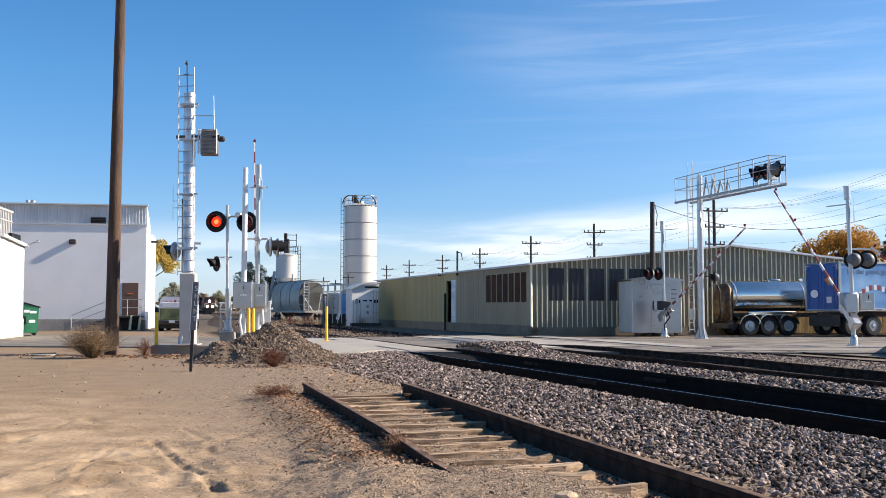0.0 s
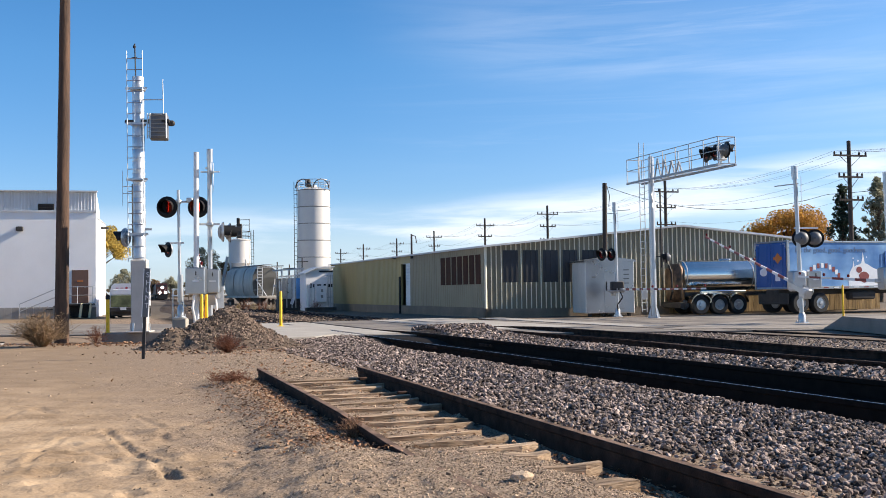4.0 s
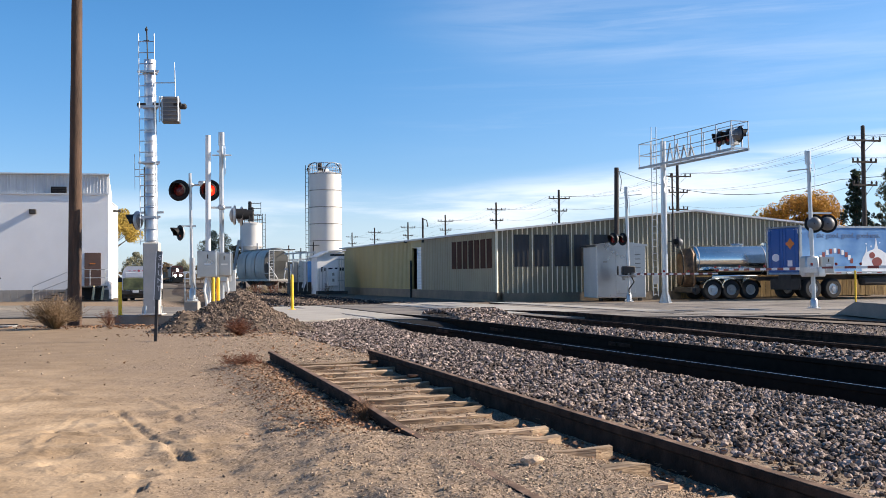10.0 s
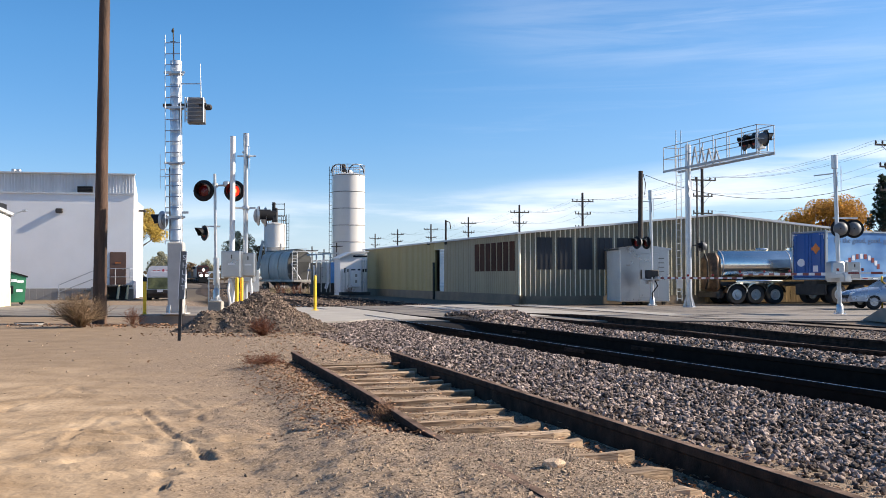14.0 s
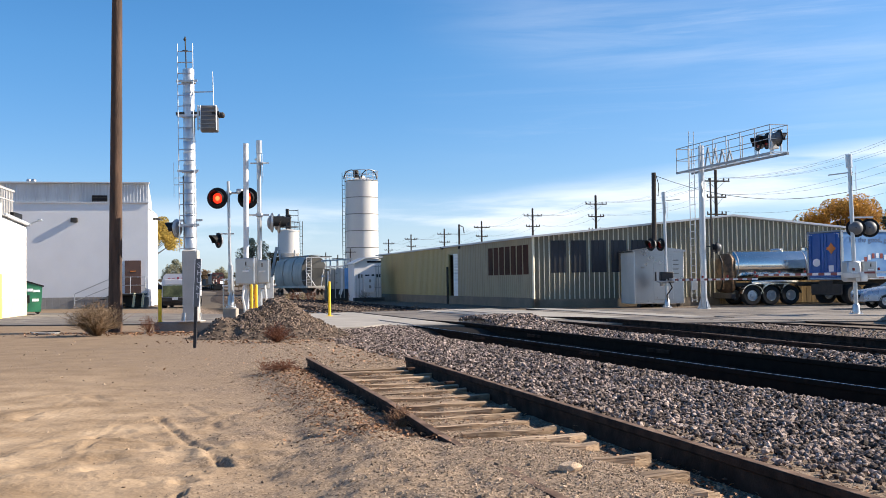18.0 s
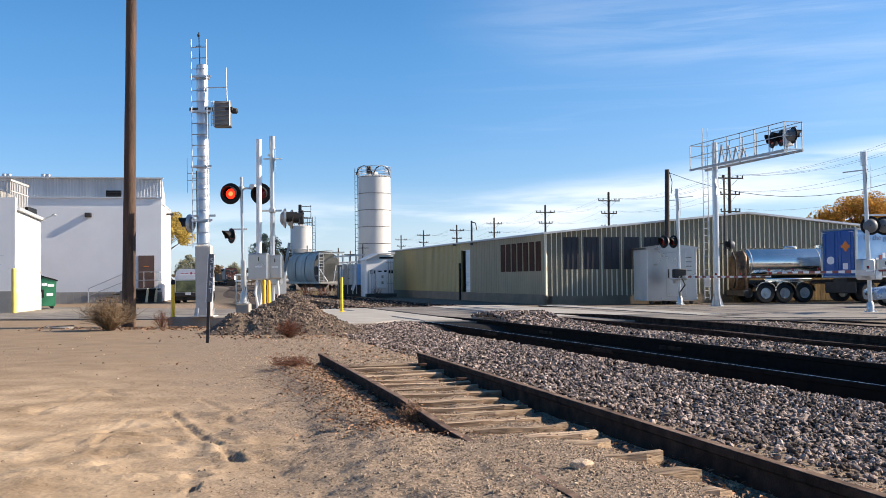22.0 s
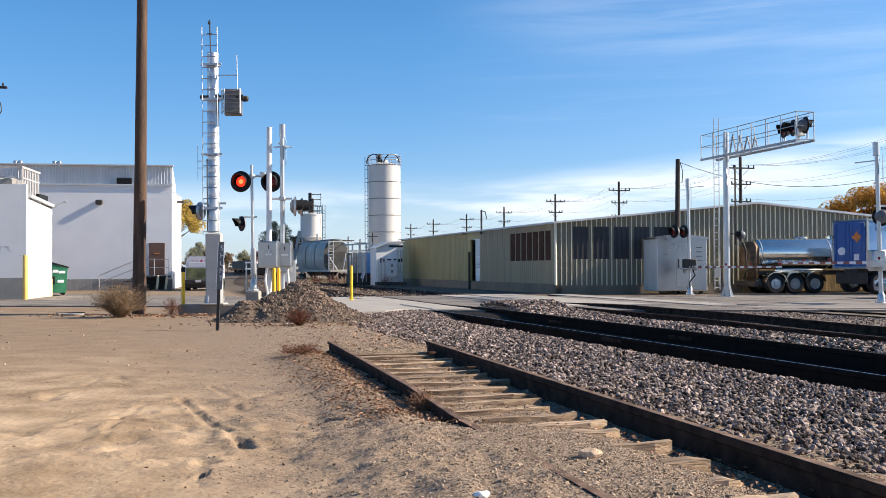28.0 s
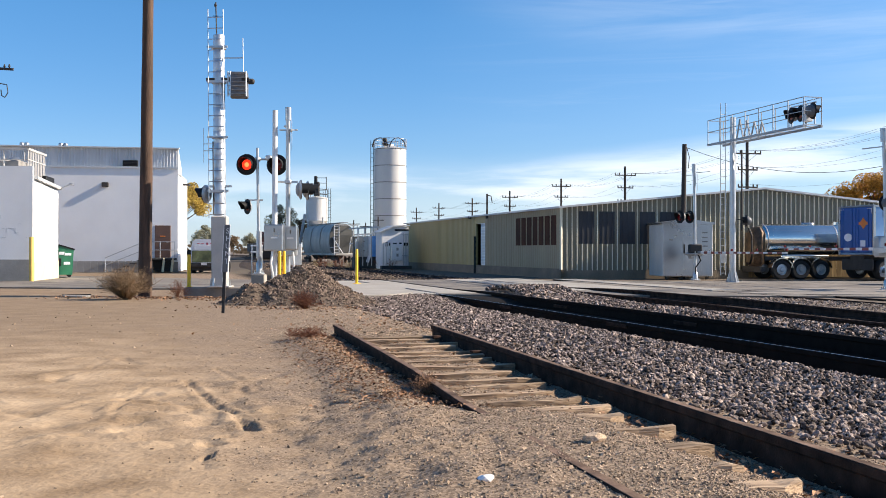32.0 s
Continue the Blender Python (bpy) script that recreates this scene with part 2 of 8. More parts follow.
def build_materials():
    A = MAT
    A["soil"] = ground_material()
    A["asphalt"] = material("asphalt", (0.125, 0.107, 0.09), 0.9, var=0.25, scale=0.7, fine=45, bump=0.4, tint=(0.2, 0.174, 0.147))
    A["concrete"] = material("concrete", (0.34, 0.31, 0.27), 0.85, var=0.12, scale=0.9, fine=30, bump=0.2)
    A["dirty_concrete"] = material("dirty_concrete", (0.24, 0.21, 0.178), 0.88, var=0.18, scale=1.4, fine=25, bump=0.3)
    A["ballast"] = material("ballast_stone", (0.08, 0.058, 0.048), 0.85, spec=0.12, var=0.25, scale=6, fine=50, bump=0.3, island=0.9, tint=(0.29, 0.228, 0.195))
    A["gravel"] = material("gravel", (0.25, 0.175, 0.115), 0.9, var=0.2, scale=8, fine=40, bump=0.2, island=0.6, tint=(0.4, 0.295, 0.205))
    A["rubble"] = material("rubble", (0.12, 0.082, 0.058), 0.9, var=0.2, scale=5, fine=40, bump=0.3, island=0.75, tint=(0.21, 0.15, 0.11))
    A["far_bed"] = material("dark_ballast_bed", (0.04, 0.03, 0.024), 0.92, var=0.4, scale=1.5, fine=14, bump=0.8, tint=(0.08, 0.06, 0.047), spec=0.1)
    # creosoted wood, taken nearly to black for the shadow between the rails
    A["tie_dark"] = material("creosoted_shaded_tie", (0.012, 0.009, 0.008), 0.9, spec=0.08, var=0.3, scale=3, fine=30, bump=0.4, per_ob=0.2)
    A["leaves_dry"] = material("dry_leaves", (0.17, 0.08, 0.04), 0.85, var=0.2, scale=5, fine=40, bump=0.1, island=0.7, tint=(0.3, 0.17, 0.095))
    A["pile"] = material("dug_earth", (0.07, 0.047, 0.032), 0.95, var=0.3, scale=3, fine=28, bump=0.9, tint=(0.15, 0.105, 0.072))
    # rust colour deepened to hold the shade on the rails' sides
    A["rust"] = material("rusty_shaded_rail", (0.026, 0.015, 0.011), 0.9, 0.0, var=0.3, scale=6, fine=70, bump=0.25, tint=(0.06, 0.034, 0.024), spec=0.12)
    A["rail_dusty"] = material("dusty_rail_head", (0.11, 0.068, 0.048), 0.9, var=0.35, scale=5, fine=50, bump=0.2, tint=(0.19, 0.125, 0.09), spec=0.12)
    # main line steel, darkened because its visible side lies in shade
    A["rail_dark"] = material("shaded_dark_rail", (0.02, 0.013, 0.01), 0.9, 0.0, spec=0.08, var=0.3, scale=6, fine=70, bump=0.2)
    A["rail_top"] = material("polished_rail_head", (0.5, 0.48, 0.46), 0.28, 1.0, var=0.1, scale=4, fine=60, bump=0.05)
    A["tie"] = material("weathered_tie", (0.17, 0.11, 0.072), 0.92, var=0.35, scale=2.2, fine=12, bump=0.55, tint=(0.4, 0.29, 0.195), stretch=(0.5, 7, 7), per_ob=0.3, spec=0.15)
    A["wood_pole"] = material("tarred_pole", (0.056, 0.034, 0.024), 0.9, var=0.35, scale=1.3, fine=12, bump=0.9, tint=(0.1, 0.057, 0.037), stretch=(5, 5, 0.5))
    # golden tone imitates sunlight on the foot of the warehouse wall
    A["gold_board"] = material("sunlit_wall_board", (0.26, 0.17, 0.08), 0.9, var=0.3, scale=2, fine=20, bump=0.3, tint=(0.36, 0.25, 0.12), stretch=(4, 4, 0.5), per_ob=0.25)
    A["wood_dark"] = material("dark_wood", (0.045, 0.037, 0.033), 0.9, var=0.2, scale=2, fine=20, bump=0.4, stretch=(5, 5, 0.4))
    A["galv"] = material("galvanised_steel", (0.5, 0.51, 0.52), 0.38, 0.8, var=0.12, scale=2.5, fine=40, bump=0.06)
    A["alu"] = material("bare_aluminium", (0.44, 0.445, 0.45), 0.3, 0.92, var=0.1, scale=2, fine=40, bump=0.05)
    A["galv_dull"] = material("dull_galvanised_steel", (0.48, 0.455, 0.425), 0.7, 0.15, var=0.1, scale=2.5, fine=40, bump=0.08)
    A["plinth_brown"] = material("stained_plinth", (0.21, 0.165, 0.12), 0.9, var=0.2, scale=1.2, fine=20, bump=0.25)
    A["tube"] = material("rolled_tube", (0.62, 0.63, 0.64), 0.42, 0.8, var=0.08, scale=2.5, fine=30, bump=0.05)
    A["house_sheet"] = material("bare_sheet_aluminium", (0.4, 0.405, 0.42), 0.3, 0.95, var=0.06, scale=1.2, fine=20, bump=0.04)
    A["house_side"] = material("weathered_white_sheet", (0.7, 0.69, 0.66), 0.6, 0.1, var=0.1, scale=1.0, fine=14, bump=0.04, stretch=(1, 1, 0.4))
    A["white_paint"] = material("white_paint", (0.76, 0.76, 0.75), 0.55, var=0.07, scale=1.2, fine=30, bump=0.06)
    A["chrome"] = material("polished_tank", (0.93, 0.88, 0.8), 0.18, 1.0, var=0.05, scale=1.2, fine=30, bump=0.02)
    A["black"] = material("black_paint", (0.01, 0.01, 0.011), 0.6, spec=0.3, var=0.2, scale=4, fine=40, bump=0.08)
    A["rubber"] = material("rubber", (0.02, 0.02, 0.021), 0.85, var=0.25, scale=5, fine=40, bump=0.2)
    A["red_lens"] = material("unlit_red_lens", (0.16, 0.006, 0.006), 0.25, var=0.1, scale=8, fine=60, bump=0.1)
    A["lit"] = material("lit_red_lamp", (1.0, 0.035, 0.012), 0.5, var=0.0, bump=0, emit=0.8)
    A["lit_core"] = material("lit_red_filament", (1.0, 0.17, 0.05), 0.5, var=0.0, bump=0, emit=1.5)
    A["lamp_shell"] = material("lamp_shell_grey", (0.3, 0.305, 0.31), 0.5, 0.3, var=0.12, scale=4, fine=40, bump=0.05)
    A["lamp_grey"] = material("lamp_housing_grey", (0.14, 0.143, 0.148), 0.55, 0.2, var=0.1, scale=4, fine=40, bump=0.05)
    A["head"] = material("lit_headlamp", (1.0, 0.93, 0.8), 0.5, var=0.0, bump=0, emit=9)
    A["yellow"] = material("yellow_paint", (0.85, 0.5, 0.02), 0.5, var=0.14, scale=5, fine=40, bump=0.08)
    A["pipe_yellow"] = material("weathered_yellow_pipe", (0.8, 0.52, 0.13), 0.6, var=0.12, scale=3, fine=30, bump=0.06)
    A["cream_yellow"] = material("faded_yellow_paint", (0.78, 0.66, 0.42), 0.6, var=0.1, scale=3, fine=30, bump=0.06)
    A["white_wall"] = material("white_stucco", (0.8, 0.785, 0.775), 0.85, var=0.05, scale=0.5, fine=24, bump=0.15)
    A["white_brick"] = material("white_block", (0.82, 0.81, 0.79), 0.8, var=0.05, scale=0.7, fine=20, bump=0.15)
    A["base_grey"] = material("grey_plinth", (0.3, 0.285, 0.265), 0.9, var=0.15, scale=1.2, fine=20, bump=0.25)
    A["parapet"] = siding_material("light_grey_sheet", (0.6, 0.61, 0.62))
    A["brown_door"] = material("brown_door", (0.13, 0.07, 0.05), 0.6, var=0.12, scale=1.5, fine=30, bump=0.05)
    A["green"] = material("green_steel", (0.02, 0.17, 0.09), 0.5, var=0.2, scale=2, fine=30, bump=0.1)
    # gable sheet holds its shade in the colour, darker than the side walls
    A["green_sheet"] = siding_material("shaded_green_sheet", (0.175, 0.157, 0.106))
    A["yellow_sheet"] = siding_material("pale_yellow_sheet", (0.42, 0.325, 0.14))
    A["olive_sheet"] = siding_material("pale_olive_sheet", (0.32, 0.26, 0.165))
    A["gantry"] = material("grey_white_paint", (0.34, 0.345, 0.35), 0.45, 0.3, var=0.08, scale=2, fine=30, bump=0.04)
    # ribs and corner trim carry the grazing sunlight in their pale colour
    A["rib"] = siding_material("sunlit_rib", (0.74, 0.69, 0.55))
    A["roof_edge"] = material("roof_edge", (0.55, 0.56, 0.57), 0.5, 0.2, var=0.1, scale=1, fine=20, bump=0.05)
    A["skylight"] = material("dark_translucent_sheet", (0.03, 0.031, 0.036), 0.6, var=0.2, scale=1, fine=15, bump=0.05)
    A["rust_sheet"] = material("rust_brown_sheet", (0.085, 0.036, 0.022), 0.8, spec=0.12, var=0.3, scale=2, fine=20, bump=0.1, stretch=(1, 1, 0.3))
    A["silo"] = material("white_silo_steel", (0.62, 0.6, 0.57), 0.5, 0.1, var=0.06, scale=0.6, fine=12, bump=0.05, stretch=(1, 1, 0.25))
    A["seam"] = material("silo_seam_steel", (0.2, 0.19, 0.17), 0.6, 0.2, var=0.2, scale=1, fine=12, bump=0.1)
    A["hopper"] = material("grey_hopper_paint", (0.46, 0.47, 0.47), 0.42, var=0.14, scale=1.0, fine=16, bump=0.1, stretch=(1, 1, 0.4))
    A["wagon"] = material("grimy_grey_wagon_paint", (0.44, 0.4, 0.345), 0.5, var=0.25, scale=1.0, fine=16, bump=0.1, stretch=(1, 1, 0.4))
    # dark steel with its brown reflections mixed into the colour
    A["brown_sheen"] = material("brown_reflection_steel", (0.045, 0.03, 0.02), 0.5, 0.4, var=0.5, scale=2.5, fine=14, bump=0.15, tint=(0.14, 0.085, 0.05))
    # darker wagon colour for surfaces that should look shaded
    A["wagon_dark"] = material("shaded_wagon_paint", (0.09, 0.088, 0.08), 0.6, var=0.25, scale=1.0, fine=16, bump=0.1)
    A["dark_steel"] = material("grimy_steel", (0.05, 0.045, 0.042), 0.75, 0.2, var=0.3, scale=3, fine=30, bump=0.2)
    A["blue"] = material("blue_paint", (0.012, 0.1, 0.36), 0.4, var=0.08, scale=1.2, fine=20, bump=0.03)
    A["ink_blue"] = material("dark_blue_ink", (0.09, 0.15, 0.24), 0.5, var=0.1, bump=0)
    A["light_blue"] = material("faded_blue_paint", (0.1, 0.34, 0.75), 0.5, var=0.25, scale=1.0, fine=12, bump=0.04, tint=(0.2, 0.48, 0.85), stretch=(1, 1, 0.3))
    A["sky_vinyl"] = None
    A["orange"] = material("orange_loco_paint", (0.065, 0.015, 0.012), 0.5, var=0.15, scale=1, fine=14, bump=0.05)
    A["glass_dark"] = material("dark_window", (0.02, 0.024, 0.03), 0.08, var=0.1, scale=2, fine=20, bump=0)
    A["car_paint"] = material("silver_blue_car_paint", (0.36, 0.42, 0.5), 0.28, 0.55, var=0.05, scale=2, fine=80, bump=0.0)
    A["van_paint"] = material("van_white", (0.72, 0.73, 0.76), 0.35, var=0.06, scale=1, fine=20, bump=0.02)
    A["van_green"] = material("van_picture_green", (0.05, 0.075, 0.03), 0.4, var=0.5, scale=1.6, fine=9, bump=0.02, tint=(0.16, 0.17, 0.07))
    A["red_paint"] = material("red_reflective", (0.24, 0.045, 0.04), 0.45, var=0.1, scale=5, fine=30, bump=0.05)
    A["pink"] = material("pink_lettering", (0.6, 0.12, 0.16), 0.5, var=0.1, bump=0)
    A["orange_vinyl"] = material("orange_vinyl", (0.7, 0.2, 0.03), 0.45, var=0.1, bump=0)
    A["milk"] = material("white_vinyl", (0.8, 0.82, 0.85), 0.4, var=0.08, scale=2, fine=20, bump=0)
    A["bark"] = material("bark", (0.12, 0.085, 0.06), 0.95, var=0.3, scale=3, fine=20, bump=0.6)
    for k, c, t in (("leaf_gold", (0.36, 0.17, 0.02), (0.55, 0.29, 0.04)), ("leaf_yellow", (0.42, 0.29, 0.05), (0.55, 0.4, 0.1)),
                    ("leaf_green", (0.1, 0.1, 0.06), (0.16, 0.15, 0.095)), ("leaf_spruce", (0.022, 0.04, 0.026), (0.05, 0.07, 0.04)),
                    ("leaf_poplar", (0.25, 0.25, 0.165), (0.36, 0.34, 0.23)), ("leaf_brown", (0.17, 0.11, 0.06), (0.24, 0.16, 0.09)), ("weed", (0.27, 0.185, 0.11), (0.4, 0.28, 0.17)),
                    ("weed_red", (0.17, 0.065, 0.035), (0.25, 0.1, 0.055)), ("grass", (0.4, 0.3, 0.16), (0.48, 0.38, 0.22))):
        A[k] = material(k, c, 0.8, var=0.2, scale=0.5, fine=5, bump=0.0, tint=t, island=0.4)
        # thin leaves let sunlight through
        nt = A[k].node_tree
        b, out = nt.nodes["Principled BSDF"], nt.nodes["Material Output"]
        thin, mix = nt.nodes.new("ShaderNodeBsdfTranslucent"), nt.nodes.new("ShaderNodeMixShader")
        mix.inputs[0].default_value = 0.45
        nt.links.new(b.inputs["Base Color"].links[0].from_socket, thin.inputs["Color"])
        nt.links.new(b.outputs[0], mix.inputs[1]), nt.links.new(thin.outputs[0], mix.inputs[2])
        nt.links.new(mix.outputs[0], out.inputs["Surface"])


build_materials()


def vinyl_material():
    """Trailer side print: deep blue at the back, paler sky forward."""
    m = material("blue_sky_vinyl", (0.04, 0.18, 0.48), 0.4, var=0.12, scale=0.5, fine=3, bump=0.0, tint=(0.26, 0.47, 0.7))
    return m


MAT["sky_vinyl"] = vinyl_material()

# ---- mesh building ----
GRID = radians(17.5)
ALONG = Vector((-math.sin(GRID), math.cos(GRID), 0))     # along the tracks, away
ACROSS = Vector((math.cos(GRID), math.sin(GRID), 0))     # across the tracks, to the right


def on_grid(off, along, z=0.0):
    return ACROSS * off + ALONG * along + Vector((0, 0, z))


class Mesh:
    """Collects vertices and faces for one part."""

    def __init__(self):
        self.v, self.f = [], []

    def add(self, vs, fs):
        n = len(self.v)
        self.v += [tuple(p) for p in vs]
        self.f += [tuple(i + n for i in f) for f in fs]
        return self

    def box(self, c, s, bevel=0.0, m=None):
        """Box at centre c with full sizes s; edges chamfered by bevel."""
        x, y, z = (k / 2 for k in s)
        b = min(bevel, x * 0.9, y * 0.9, z * 0.9)
        T = m or Matrix()
        if b <= 0:
            vs = [Vector((i * x, j * y, k * z)) for i in (-1, 1) for j in (-1, 1) for k in (-1, 1)]
            fs = [(0, 1, 3, 2), (4, 6, 7, 5), (0, 4, 5, 1), (2, 3, 7, 6), (0, 2, 6, 4), (1, 5, 7, 3)]
        else:
            vs, idx, fs = [], {}, []
            for i in (-1, 1):
                for j in (-1, 1):
                    for k in (-1, 1):
                        for ax, p in enumerate(((i * x, j * (y - b), k * (z - b)), (i * (x - b), j * y, k * (z - b)), (i * (x - b), j * (y - b), k * z))):
                            idx[i, j, k, ax] = len(vs)
                            vs.append(Vector(p))
            for s1 in (-1, 1):
                for ax in range(3):
                    q = []
                    for a1, a2 in ((-1, -1), (1, -1), (1, 1), (-1, 1)):
                        t = [0, 0, 0]
                        t[ax], t[(ax + 1) % 3], t[(ax + 2) % 3] = s1, a1, a2
                        q.append(idx[t[0], t[1], t[2], ax])
                    fs.append(tuple(q if s1 > 0 else q[::-1]))
            for ax in range(3):
                o1, o2 = (ax + 1) % 3, (ax + 2) % 3
                for a1 in (-1, 1):
                    for a2 in (-1, 1):
                        def key(s0, a):
                            t = [0, 0, 0]
                            t[ax], t[o1], t[o2] = s0, a1, a2
                            return idx[t[0], t[1], t[2], a]
                        q = (key(-1, o1), key(1, o1), key(1, o2), key(-1, o2))
                        fs.append(q if a1 * a2 > 0 else q[::-1])
            for i in (-1, 1):
                for j in (-1, 1):
                    for k in (-1, 1):
                        q = (idx[i, j, k, 0], idx[i, j, k, 1], idx[i, j, k, 2])
                        fs.append(q if i * j * k > 0 else q[::-1])
        c = Vector(c)
        return self.add([c + T @ p for p in vs], fs)

    def rod(self, a, b, r, r2=None, n=8, caps=True):
        """Round bar from a to b."""
        a, b = Vector(a), Vector(b)
        r2 = r if r2 is None else r2
        d = (b - a).normalized()
        u = d.orthogonal().normalized()
        w = d.cross(u)
        ring = [u * math.cos(2 * math.pi * i / n) + w * math.sin(2 * math.pi * i / n) for i in range(n)]
        vs = [a + k * r for k in ring] + [b + k * r2 for k in ring]
        fs = [(i, (i + 1) % n, n + (i + 1) % n, n + i) for i in range(n)]
        if caps:
            fs += [tuple(range(n))[::-1], tuple(range(n, 2 * n))]
        return self.add(vs, fs)

    def bar(self, a, b, w, h, up=(0, 0, 1)):
        """Flat bar of width w and height h from a to b."""
        a, b = Vector(a), Vector(b)
        d = (b - a).normalized()
        s = d.cross(Vector(up))
        s = s.normalized() if s.length > 1e-5 else d.orthogonal().normalized()
        t = s.cross(d)
        vs = [p + s * (i * w / 2) + t * (j * h / 2) for p in (a, b) for i, j in ((-1, -1), (1, -1), (1, 1), (-1, 1))]
        return self.add(vs, [(0, 1, 2, 3), (7, 6, 5, 4), (0, 4, 5, 1), (1, 5, 6, 2), (2, 6, 7, 3), (3, 7, 4, 0)])

    def path(self, pts, r, n=6):
        for a, b in zip(pts, pts[1:]):
            self.rod(a, b, r, n=n, caps=True)
        return self

    def lathe(self, prof, n=24, m=None, ring=False):
        """Turns (radius, z) pairs round the z axis; ring: the outline is closed."""
        T = m or Matrix()
        vs = [T @ Vector((r * math.cos(2 * math.pi * i / n), r * math.sin(2 * math.pi * i / n), z)) for r, z in prof for i in range(n)]
        fs = []
        for k in range(len(prof) - (0 if ring else 1)):
            q = (k + 1) % len(prof)
            for i in range(n):
                j = (i + 1) % n
                fs.append((k * n + i, k * n + j, q * n + j, q * n + i))
        if ring:
            return self.add(vs, fs)
        fs.append(tuple(range(n))[::-1])
        fs.append(tuple(range((len(prof) - 1) * n, len(prof) * n)))
        return self.add(vs, fs)

    def prism(self, poly, a, b):
        """Extrudes a polygon of (p, q) by the frame a -> b, where a and b map (p, q) to points."""
        n = len(poly)
        vs = [a(p, q) for p, q in poly] + [b(p, q) for p, q in poly]
        fs = [(i, (i + 1) % n, n + (i + 1) % n, n + i) for i in range(n)] + [tuple(range(n))[::-1], tuple(range(n, 2 * n))]
        return self.add(vs, fs)


def part(name, me, mat, parent=None, label="", smooth=40, recalc=True):
    data = bpy.data.meshes.new(name)
    data.from_pydata(me.v, [], me.f)
    if recalc and len(me.f) < 6000:
        bm = bmesh.new()
        bm.from_mesh(data)
        bmesh.ops.recalc_face_normals(bm, faces=bm.faces)
        bm.to_mesh(data)
        bm.free()
    if smooth:
        data.polygons.foreach_set("use_smooth", [True] * len(data.polygons))
        data.set_sharp_from_angle(angle=radians(smooth))
    data.materials.append(MAT[mat] if isinstance(mat, str) else mat)
    ob = new(name, data)
    ob.parent = parent
    if label:
        tagged(ob, label)
    return ob


def thing(name, at, label, category, turn=0.0, group="", kind=""):
    ob = new(name)
    ob.empty_display_size = 0.2
    ob.matrix_basis = pose(at[0], at[1], at[2], 0, 0, turn)
    return tagged(ob, label, category, group, kind)


def lattice(x, y, s):
    """Smooth value noise on numpy arrays."""
    x, y = np.asarray(x) / s, np.asarray(y) / s
    xi, yi = np.floor(x), np.floor(y)
    u, v = x - xi, y - yi
    u, v = u * u * (3 - 2 * u), v * v * (3 - 2 * v)

    def h(a, b):
        k = np.sin(a * 127.1 + b * 311.7) * 43758.5453
        return k - np.floor(k)
    return (h(xi, yi) * (1 - u) + h(xi + 1, yi) * u) * (1 - v) + (h(xi, yi + 1) * (1 - u) + h(xi + 1, yi + 1) * u) * v


def step(x, a, b):
    t = np.clip((x - a) / (b - a), 0, 1)
    return t * t * (3 - 2 * t)


SPUR = radians(15.0)
S_ALONG = Vector((-math.sin(SPUR), math.cos(SPUR), 0))
S_ACROSS = Vector((math.cos(SPUR), math.sin(SPUR), 0))


def track_shift(al):
    """How far the tracks have swung to the right, at a distance along them."""
    al = np.asarray(al, dtype=float)
    t = np.clip((al - 50) / 200, 0, 1)
    return 13.1 * t * t * (3 - 2 * t)


def scuffs():
    """Drag marks, heel prints and holes in the sand: a line, its depth and its width."""
    rnd = random.Random(17)
    out = [(((-2.82, 9.97), (-2.33, 8.86), (-1.94, 8.08), (-1.68, 7.5), (-1.55, 7.15)), 0.026, 0.038),
           (((-1.66, 7.4), (-1.56, 7.17)), 0.02, 0.035),
           (((-2.7, 7.48), (-2.86, 8.15), (-2.98, 8.6), (-3.03, 9.37), (-2.76, 9.77)), 0.011, 0.03),
           (((-2.92, 10.79), (-2.75, 10.92), (-2.27, 9.96), (-2.12, 9.36), (-2.19, 9.08)), 0.012, 0.03),
           (((-1.77, 6.72), (-1.68, 6.7)), 0.035, 0.035), (((-1.65, 6.35), (-1.63, 6.2)), 0.045, 0.022),
           (((-1.7, 6.93), (-1.66, 6.94)), 0.03, 0.04), (((-2.75, 8.73), (-2.35, 8.39), (-2.14, 7.83)), 0.012, 0.06),
           (((-3.25, 8.47), (-3.02, 8.6)), 0.014, 0.04), (((-1.2, 8.5), (-1.0, 8.3)), 0.03, 0.04)]
    for _ in range(40):
        x, y, a, n = rnd.gauss(-2.4, 0.9), rnd.gauss(8.4, 1.5), rnd.uniform(0, 6.28), rnd.uniform(0.15, 0.6)
        out.append((((x, y), (x + n * math.cos(a), y + n * math.sin(a) * 1.6)), rnd.uniform(0.006, 0.013), rnd.uniform(0.06, 0.11)))
    for _ in range(46):
        x, y, a, n = rnd.uniform(-5.2, -0.4), rnd.uniform(5.8, 14), rnd.uniform(0, 6.28), rnd.uniform(0.1, 0.5)
        out.append((((x, y), (x + n * math.cos(a), y + n * math.sin(a) * 1.6)), rnd.uniform(0.004, 0.012), rnd.uniform(0.025, 0.05)))
    return out


SCUFFS = scuffs()


